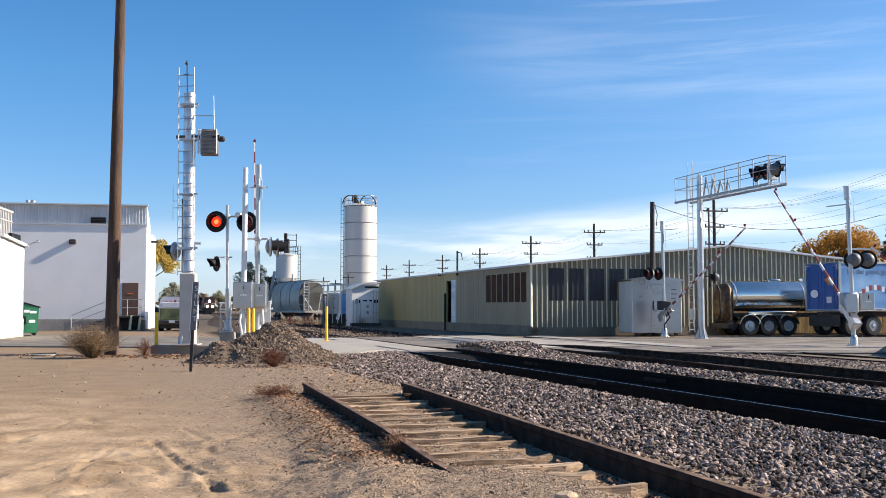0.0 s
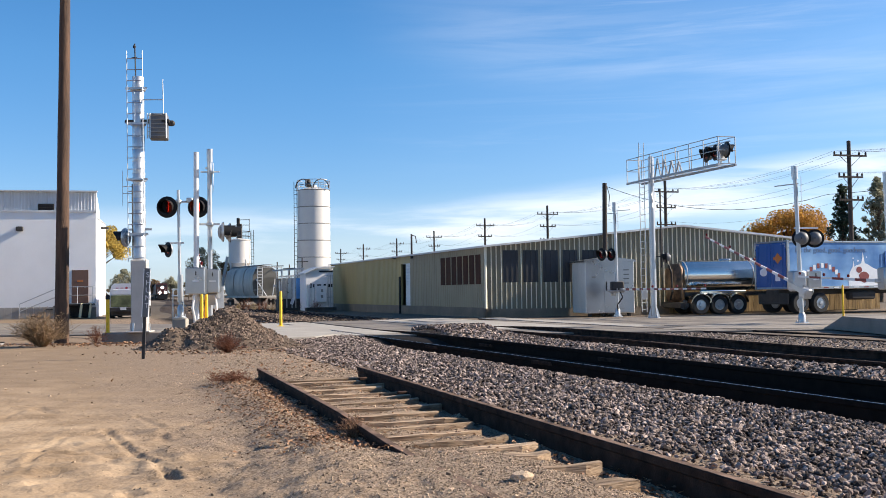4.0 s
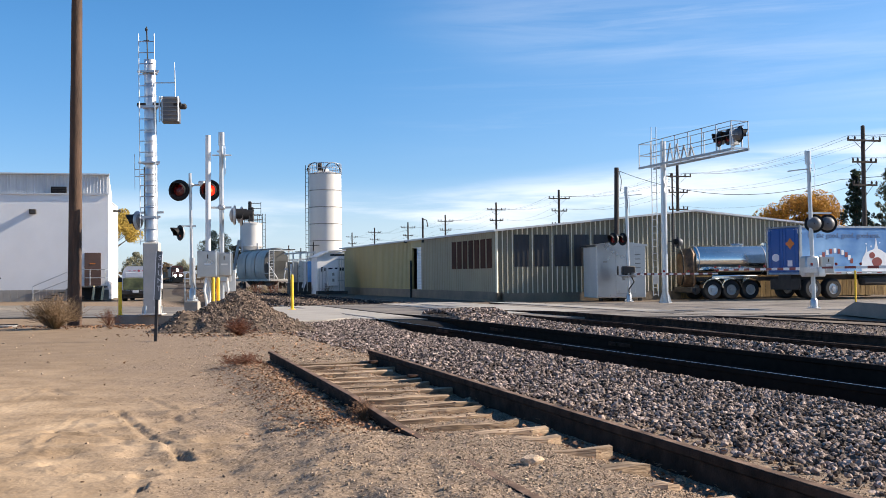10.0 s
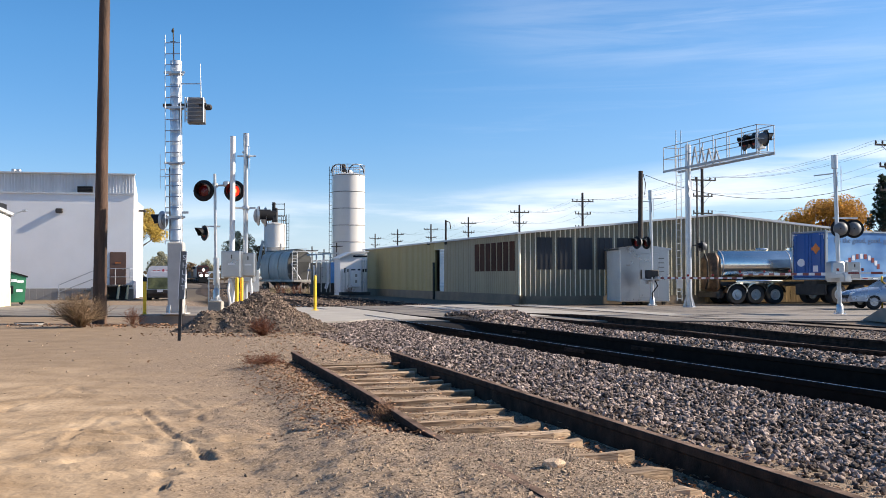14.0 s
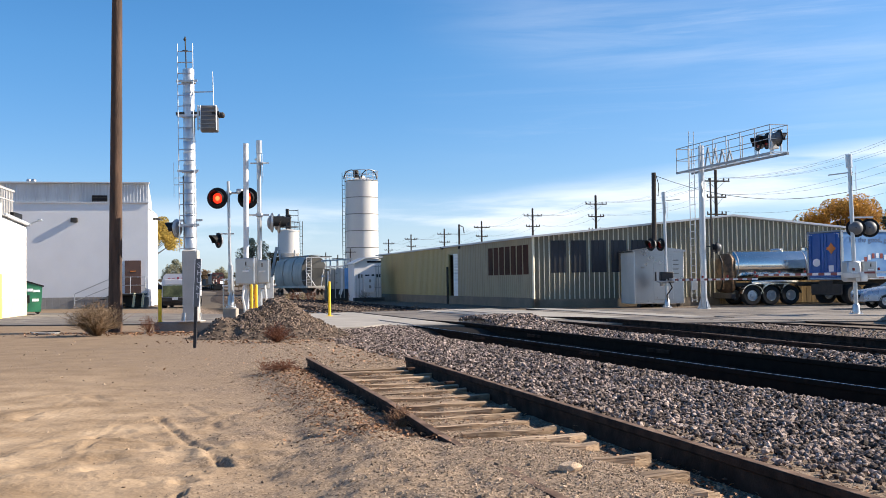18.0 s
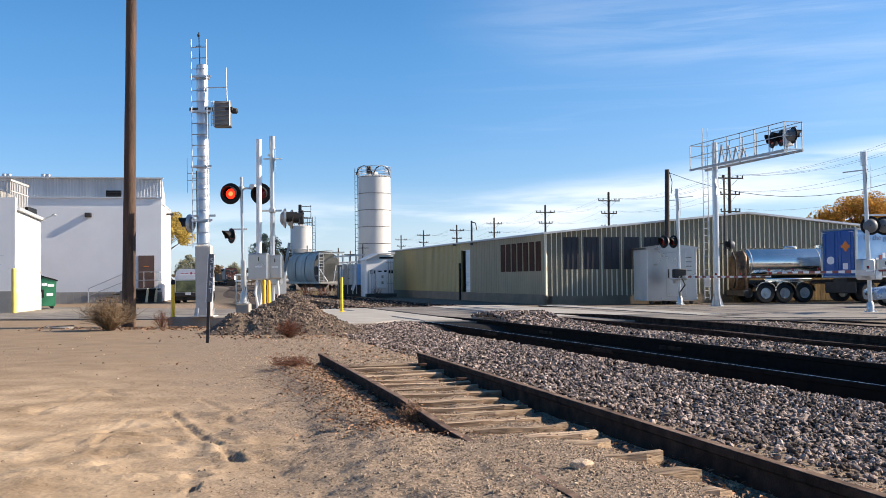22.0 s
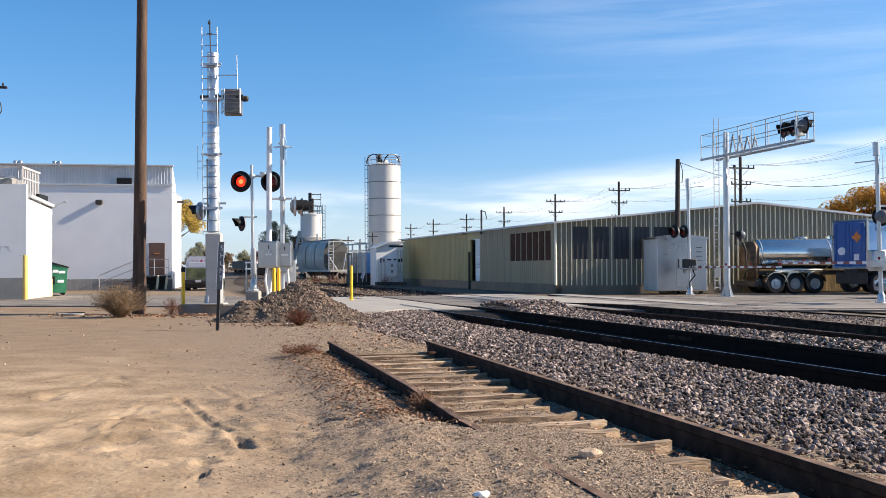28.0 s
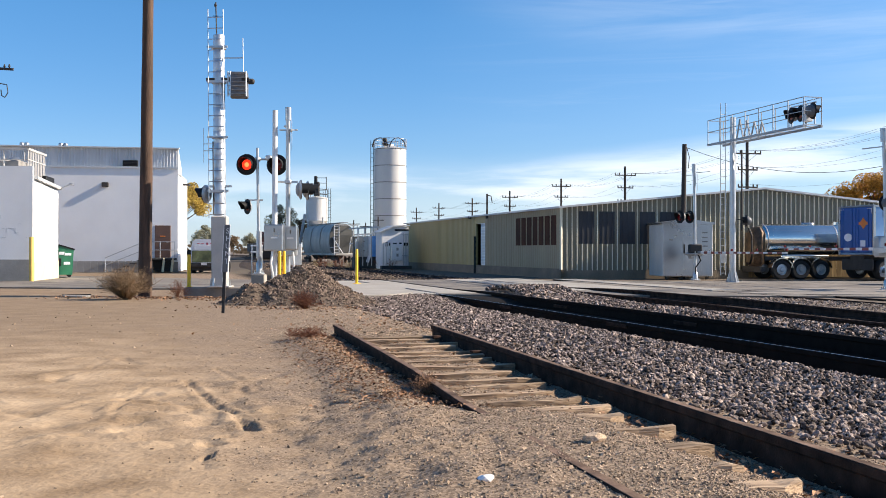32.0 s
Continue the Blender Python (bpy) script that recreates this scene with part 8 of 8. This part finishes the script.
def build_yard():
    hopper_car((-15.4, 124.0, -0.12), 25, "grey covered hopper car parked beside the silos")
    t = thing("equipment_hut", (-5.9, 77.6, 0), "white clad equipment hut with pipework beside the warehouse", "hut", 16)
    me = Mesh()
    me.prism([(-1.05, 0.0), (-1.05, 2.75), (-0.2, 3.15), (1.05, 3.2), (1.05, 0.0)], lambda x, z: Vector((x, 0, z)), lambda x, z: Vector((x, 2.4, z)))
    part("hut_body", me, "white_wall", t, smooth=0)
    me = Mesh()
    me.prism([(-1.2, 2.74), (-0.2, 3.2), (1.12, 3.26), (1.12, 3.36), (-0.2, 3.3), (-1.2, 2.84)], lambda x, z: Vector((x, -0.25, z)), lambda x, z: Vector((x, 2.6, z)))
    part("roof", me, "roof_edge", t, smooth=0)
    for x0, x1, z0, z1 in ((-0.05, 1.04, 2.88, 3.02), (-0.75, -0.6, 1.7, 2.05), (-0.5, -0.36, 1.75, 2.0), (-0.2, 0.12, 1.78, 1.98), (0.3, 0.5, 1.76, 2.0), (0.6, 1.0, 1.76, 2.0)):
        me = Mesh()
        me.box(((x0 + x1) / 2, -0.012, (z0 + z1) / 2), (x1 - x0, 0.04, z1 - z0), 0.01)
        part("dark_window", me, "black", t, "small dark window", smooth=0)
    me = Mesh()
    me.box((0.05, -0.2, 1.25), (0.8, 0.35, 1.25), 0.02)
    cab = part("switch_cabinet", me, "white_paint", t, "white switch cabinet", smooth=0)
    for z in (1.05, 1.5):
        me = Mesh()
        me.box((0.1, -0.385, z), (0.16, 0.01, 0.22), 0)
        part("notice", me, "base_grey", cab, smooth=0)
    for x in (-0.95, -0.7, -0.42, 0.6, 0.8, 0.98):
        me = Mesh()
        me.rod((x, -0.18, 0), (x, -0.18, 2.0 if x < 0.5 else 2.7), 0.035, n=8)
        part("pipe", me, "galv", t, "grey vertical pipe")
    for z in (1.0, 2.6):
        me = Mesh()
        me.rod((0.45, -0.2, z), (1.0, -0.2, z), 0.03, n=6)
        part("cross_pipe", me, "galv", t)
    me = Mesh()
    me.box((0, -0.3, 0.12), (2.3, 0.7, 0.24), 0.02)
    part("base", me, "dark_steel", t, smooth=0)
    t = thing("dust_collector", (-8.25, 79.5, 0), "blue and grey panelled machine frame beside the hut", "machine", 16)
    me = Mesh()
    me.box((0, 0.6, 0.45), (2.0, 1.2, 0.9), 0.04)
    part("base", me, "dark_steel", t, "dark grimy base", smooth=0)
    me = Mesh()
    me.box((0, 0.9, 1.7), (1.9, 0.5, 1.6), 0.04)
    part("core", me, "wagon_dark", t, smooth=0)
    for x, w, mat in ((-0.88, 0.12, "white_paint"), (-0.55, 0.3, "wagon"), (-0.12, 0.3, "alu"), (0.22, 0.2, "white_wall"), (0.62, 0.5, "light_blue"), (0.93, 0.1, "light_blue")):
        me = Mesh()
        me.box((x, 0.04, 1.72), (w, 0.1, 1.62 if x > -0.8 else 1.2), 0.02)
        part("panel", me, mat, t, smooth=0)
    for x in (-0.74, -0.34, 0.06, 0.36):
        me = Mesh()
        me.rod((x, -0.04, 0.2), (x, -0.04, 2.7), 0.035, n=6)
        part("frame_post", me, "galv", t)
    me = Mesh()
    me.bar((-1.0, 0.0, 2.62), (1.0, 0.0, 2.72), 0.1, 0.12)
    part("top_beam", me, "hopper", t, smooth=0)
    me = Mesh()
    me.box((0.1, -0.03, 0.72), (0.24, 0.03, 0.5), 0.0, Matrix.Rotation(radians(18), 4, "Y"))
    part("notice", me, "milk", t, smooth=0)
    t = thing("relay_case", (-12.6, 72.0, 0), "grey relay case on legs beside the track", "equipment cabinet", 16)
    me = Mesh()
    me.box((0, 0, 1.1), (0.9, 0.6, 1.5), 0.03)
    part("case", me, "hopper", t)
    for x in (-0.35, 0.35):
        me = Mesh()
        me.rod((x, 0, 0), (x, 0, 0.4), 0.05, n=6)
        part("leg", me, "dark_steel", t)
    # yard fence by the white building
    t = thing("board_fence", (-28.0, 63.2, 0), "low weathered grey board fence along the white building", "fence", 11)
    for k in range(26):
        me = Mesh()
        me.box((-3.0 + k * 0.42, 0, 0.33), (0.4, 0.04, 0.72), 0.005)
        part("board", me, "base_grey", t, smooth=0)
    # boards added behind the tank trailer for the warehouse wall's sunlit foot
    t = thing("wood_fence", (17.0, 54.75, 0), "golden boards standing in for the sunlit warehouse wall behind the trailers", "fence", 12.5)
    for k in range(44):
        me = Mesh()
        me.box((-2.4 + k * 0.3, 0, 0.62), (0.28, 0.03, 1.25), 0.004)
        part("board", me, "gold_board", t, smooth=0)


# ---- trees ----


def tree(name, at, h, r, mat, seed, label, n=2200, size=0.22, base=0.3, shape="round"):
    rnd = random.Random(seed)
    t = thing(name, (at[0], at[1], -0.12), label, "tree")
    me = Mesh()
    me.rod((0, 0, 0), (0.1, 0, h * 0.55), 0.035 * h * 0.6, 0.015 * h * 0.6, n=10)
    clumps = []
    for k in range(34 if shape == "round" else 110):
        if shape == "round":
            a, e = rnd.uniform(0, 6.283), rnd.uniform(-0.5, 1.35)
            q = rnd.uniform(0.45, 0.95)
            c = Vector((math.cos(a) * math.cos(e) * r * q, math.sin(a) * math.cos(e) * r * q, h * (base + 1) / 2 + math.sin(e) * h * (1 - base) / 2 * q))
            s = r * rnd.uniform(0.16, 0.36)
        else:
            f = (k / 110) ** 1.25
            a = k * 2.4
            rr = r * (1 - f) ** 0.8 * rnd.uniform(0.3, 1.0)
            c = Vector((math.cos(a) * rr, math.sin(a) * rr, h * (base + (1 - base) * f) + rnd.uniform(-0.3, 0.3)))
            s = rnd.uniform(0.22, 0.5)
        clumps.append((c, s))
        b = Vector((0.05, 0, min(c.z * 0.75, h * 0.6)))
        me.rod(b, c, 0.012 * h * 0.5, 0.004 * h * 0.5, n=5)
    part("trunk", me, "bark", t, "bare trunk and limbs")
    lf = Mesh()
    for _ in range(n):
        c, s = rnd.choice(clumps)
        d = Vector((rnd.gauss(0, 1), rnd.gauss(0, 1), rnd.gauss(0, 0.8)))
        if d.length > 1.5:
            d *= 1.5 / d.length
        p = c + d * (s * 0.62)
        k = size * rnd.uniform(0.6, 1.4)
        a = Vector((rnd.uniform(-1, 1), rnd.uniform(-1, 1), rnd.uniform(-1, 1))).normalized() * k
        b = a.orthogonal().normalized() * k * 0.7
        lf.add([p - a, p - b, p + a, p + b], [(0, 1, 2, 3)])
    part("crown", lf, mat, t, "crown of small leaves", smooth=0, recalc=False)


def build_trees():
    tree("autumn_tree", (38.9, 100), 9.0, 4.7, "leaf_gold", 1, "broad autumn tree with rusty gold leaves", 30000, 0.1, 0.25)
    tree("spruce_tree", (38.3, 86), 9.9, 2.2, "leaf_spruce", 3, "dark narrow spruce tree", 6000, 0.13, 0.12, "cone")
    tree("poplar_tree", (41.4, 86), 10.6, 2.7, "leaf_poplar", 4, "tall ragged grey-green tree", 7000, 0.12, 0.15, "cone")
    tree("poplar_tree", (44.6, 85), 11.4, 2.8, "leaf_poplar", 5, "tall ragged dark green tree", 7000, 0.12, 0.15, "cone")
    tree("yellow_tree", (-28.3, 98), 8.4, 2.5, "leaf_yellow", 6, "bright yellow autumn tree beside the white building", 14000, 0.09, 0.35)
    tree("round_tree", (-26.2, 140), 7.9, 2.3, "leaf_poplar", 7, "distant grey-green round tree", 6500, 0.085, 0.2)
    tree("bare_tree", (-23.0, 142), 6.3, 2.2, "leaf_brown", 8, "distant brown half-bare tree", 5000, 0.09, 0.2)
    tree("round_tree", (-38.6, 145), 5.0, 1.7, "leaf_poplar", 9, "distant low grey-green tree behind the van", 4500, 0.1, 0.2)
    tree("bare_tree", (-68.4, 290), 6.3, 1.7, "leaf_brown", 12, "distant dark scrubby tree by the line", 2400, 0.14, 0.15)
    tree("round_tree", (-66.0, 300), 6.9, 2.6, "leaf_poplar", 13, "distant grey-green tree behind the train", 2600, 0.15, 0.12)
    tree("bare_tree", (-60.7, 300), 6.0, 1.9, "leaf_brown", 14, "distant brown tree behind the train", 2400, 0.14, 0.15)
    tree("bare_tree", (-53.5, 215), 4.6, 2.0, "leaf_brown", 10, "distant brown tree by the tracks", 3500, 0.14, 0.2)
    rnd = random.Random(40)
    me = Mesh()
    for k in range(6000):
        a = radians(rnd.uniform(-60, 60))
        d = rnd.uniform(520, 640)
        hh = 4.5 + 2.5 * noise.noise(Vector((a * 14, 0, 0)))
        x, y, z = math.sin(a) * d, math.cos(a) * d, rnd.uniform(0, 1) ** 1.4 * hh
        s = rnd.uniform(0.6, 1.5)
        u = Vector((math.cos(a) * s, -math.sin(a) * s, rnd.uniform(-0.5, 0.5) * s))
        w = Vector((rnd.uniform(-0.3, 0.3), 0, s * 0.8))
        p = Vector((x, y, z))
        me.add([p - u, p - w, p + u, p + w], [(0, 1, 2, 3)])
    ob = part("far_woods", me, "leaf_brown", None, smooth=0, recalc=False)
    tagged(ob, "distant low line of brown trees on the horizon", "woods", kind="stuff")


# ---- train ----


def build_train():
    t = thing("locomotive", on_track(9.7, 300), "orange and black freight locomotive with lit headlights", "locomotive")
    me = Mesh()
    me.box((0, 10, 1.45), (2.9, 20.5, 0.35), 0.05)
    part("frame", me, "black", t, "black underframe")
    me = Mesh()
    me.prism([(-1.05, 1.6), (-1.05, 2.9), (-0.8, 3.15), (0.8, 3.15), (1.05, 2.9), (1.05, 1.6)], lambda x, z: Vector((x, 0.9, z)), lambda x, z: Vector((x, 2.4, z)))
    part("nose", me, "orange", t, "orange nose")
    me = Mesh()
    me.prism([(-1.5, 1.6), (-1.5, 4.0), (-1.1, 4.45), (1.1, 4.45), (1.5, 4.0), (1.5, 1.6)], lambda x, z: Vector((x, 2.4, z)), lambda x, z: Vector((x, 4.6, z)))
    part("cab", me, "orange", t, "orange cab")
    for x in (-0.75, 0.75):
        me = Mesh()
        me.box((x, 2.38, 3.75), (1.0, 0.06, 0.5), 0.02)
        part("windscreen", me, "glass_dark", t, "dark windscreen", smooth=0)
    me = Mesh()
    me.prism([(-1.0, 1.6), (-1.0, 3.9), (-0.7, 4.3), (0.7, 4.3), (1.0, 3.9), (1.0, 1.6)], lambda x, z: Vector((x, 4.6, z)), lambda x, z: Vector((x, 19.8, z)))
    part("hood", me, "orange", t, "orange long hood")
    me = Mesh()
    me.box((0, 17.0, 4.0), (2.9, 3.2, 0.6), 0.1)
    part("radiator", me, "black", t, "dark radiator housing")
    me = Mesh()
    me.prism([(-1.3, 1.25), (-1.2, 0.25), (1.2, 0.25), (1.3, 1.25)], lambda x, z: Vector((x, -0.35, z)), lambda x, z: Vector((x, 0.1, z)))
    part("pilot", me, "black", t, "black front plough")
    me = Mesh()
    for x in (-1.35, -0.5, 0.5, 1.35):
        me.rod((x, 0.0, 1.5), (x, 0.0, 2.7), 0.03, n=6)
    me.bar((-1.35, 0, 2.65), (-0.5, 0, 2.65), 0.05, 0.05)
    me.bar((0.5, 0, 2.65), (1.35, 0, 2.65), 0.05, 0.05)
    part("front_railing", me, "white_paint", t)
    for y in (4.0, 16.0):
        me = Mesh()
        me.box((0, y, 0.75), (2.5, 3.8, 0.6), 0.1)
        b = part("bogie", me, "black", t)
        for dy in (-1.5, 0, 1.5):
            me = Mesh()
            me.rod((-0.8, y + dy, 0.5), (0.8, y + dy, 0.5), 0.5, n=18)
            part("wheelset", me, "dark_steel", b)
    me = Mesh()
    me.box((0, 10, 0.85), (2.6, 5.0, 0.8), 0.2)
    part("fuel_tank", me, "black", t)
    # headlamps, each turning from its dark to its lit side
    for x, y, z, r, off in ((0.0, 0.85, 3.3, 0.34, 17.6), (-0.7, -0.4, 1.9, 0.32, 15.8), (0.7, -0.4, 1.9, 0.34, 23.6)):
        base = head_frame((x, y, z), 0)
        back = Mesh()
        back.lathe([(0.02, -0.08), (r * 0.8, -0.06), (r, -0.01), (r, 0.0)], 18)
        lamp = part("headlamp", back, "glass_dark", t, "round headlamp")
        me = Mesh()
        me.lathe([(r, 0.001), (r * 0.9, 0.03), (0.02, 0.04)], 18)
        part("lit_glass", me, "head", lamp, "glowing white glass")
        lamp.matrix_basis = base
        LAMPS.append((lamp, base, ("until", off)))
    ROLLING.append((t, 0.0))
    for k in range(4):
        c = thing("gondola_car", on_track(9.7, 300 + 21.5 + k * 15), "dark grimy open freight car behind the locomotive", "railway wagon", group="train cars")
        me = Mesh()
        me.prism([(-1.45, 1.2), (-1.5, 3.0), (-1.4, 3.0), (-1.35, 1.3), (1.35, 1.3), (1.4, 3.0), (1.5, 3.0), (1.45, 1.2)], lambda x, z: Vector((x, 0.3, z)), lambda x, z: Vector((x, 14.0, z)))
        part("body", me, "dark_steel", c, "dark rusty car body", smooth=0)
        for y in (0.35, 13.95):
            me = Mesh()
            me.box((0, y, 2.1), (2.9, 0.1, 1.8), 0.02)
            part("end_wall", me, "dark_steel", c, smooth=0)
        for y in (2.0, 12.2):
            me = Mesh()
            me.box((0, y, 0.6), (2.2, 2.6, 0.5), 0.1)
            b = part("bogie", me, "black", c)
            for dy in (-0.85, 0.85):
                me = Mesh()
                me.rod((-0.8, y + dy, 0.45), (0.8, y + dy, 0.45), 0.45, n=16)
                part("wheelset", me, "dark_steel", b)
        ROLLING.append((c, 21.5 + k * 15))


# ---- what moves ----


def motions():
    period = 0.9675
    for lamp, base, phase in LAMPS:
        rows, turn = [], 0.0
        if isinstance(phase, tuple):
            rows = [(0, 0), (phase[1], 0), (phase[1] + 0.067, 60), (phase[1] + 0.133, 120), (phase[1] + 0.2, 180), (32.0, 180)]
        else:
            # phase 0 glows round 0.8 s + k * period, phase 1 half a period later
            c0 = 0.83 - period * 2 + (period / 2 if phase else 0)
            before, after = (0.24, 0.24) if phase else (0.29, 0.26)
            def lit(t):
                d = (t - c0) % period
                return d < after or period - d < before
            state = lit(0)
            turn = 0.0 if state else 180.0
            rows = [(0, turn)]
            last = 0.0
            for k in range(1, int(32 * FPS)):
                t = k / FPS
                if lit(t) != state and t - last > 0.2:
                    state = not state
                    f = 1 / FPS
                    rows += [(t - 2 * f, turn), (t - f, turn + 62), (t, turn + 124), (t + f, turn + 180)]
                    turn += 180.0
                    last = t
            rows.append((32.0, turn))
            rows = [r for i, r in enumerate(rows) if r[0] >= 0 and (i == 0 or r[0] > rows[i - 1][0])]
        walk(lamp, [(t, base @ Matrix.Rotation(radians(a), 4, "Y")) for t, a in rows])
    for arm, base, rows in ARMS:
        walk(arm, [(t, base @ Matrix.Rotation(radians(-a), 4, "Y")) for t, a in rows])
    # the train creeps up the line and stops
    for ob, behind in ROLLING:
        rows = []
        for t, al in ((0, 280), (4.5, 277.5), (9, 270), (13, 263.5), (17, 262), (20, 261), (23, 257), (24, 246), (24.5, 239), (26, 216), (29, 184), (32, 164)):
            a = al + behind
            p, q = on_track(9.7, a), on_track(9.7, a + 14)
            d = q - p
            rows.append((t, pose(p.x, p.y, 0, 0, 0, math.degrees(math.atan2(-d.x, d.y)))))
        walk(ob, rows)
    # the car rolls up to the crossing and waits
    rows = []
    for t, deg in ((0, 52), (7, 45), (9.5, 34), (10.8, 26.0), (11.5, 23.9), (12.1, 22.93), (12.4, 22.65), (13, 22.3), (14.5, 22.05), (17, 21.9), (20, 21.8), (32, 21.75)):
        y = 42.9 - (math.tan(radians(deg)) - math.tan(radians(21.75))) * 42.9 * 0.1
        rows.append((t, pose(y * math.tan(radians(deg)), y, 0, 0, 0, -4)))
    walk(CAR, rows)


build_ground()
build_road()
build_tracks()
build_warehouse()
build_white_buildings()
build_left_signals()
build_right_signals()
build_poles()
build_trailers()
CAR = build_car()
build_van()
build_dumpster()
build_silos()
build_yard()
build_far_frame()
build_rack()
build_train()
build_trees()
build_pile()
build_weeds()
build_plate()
build_stones()
motions()
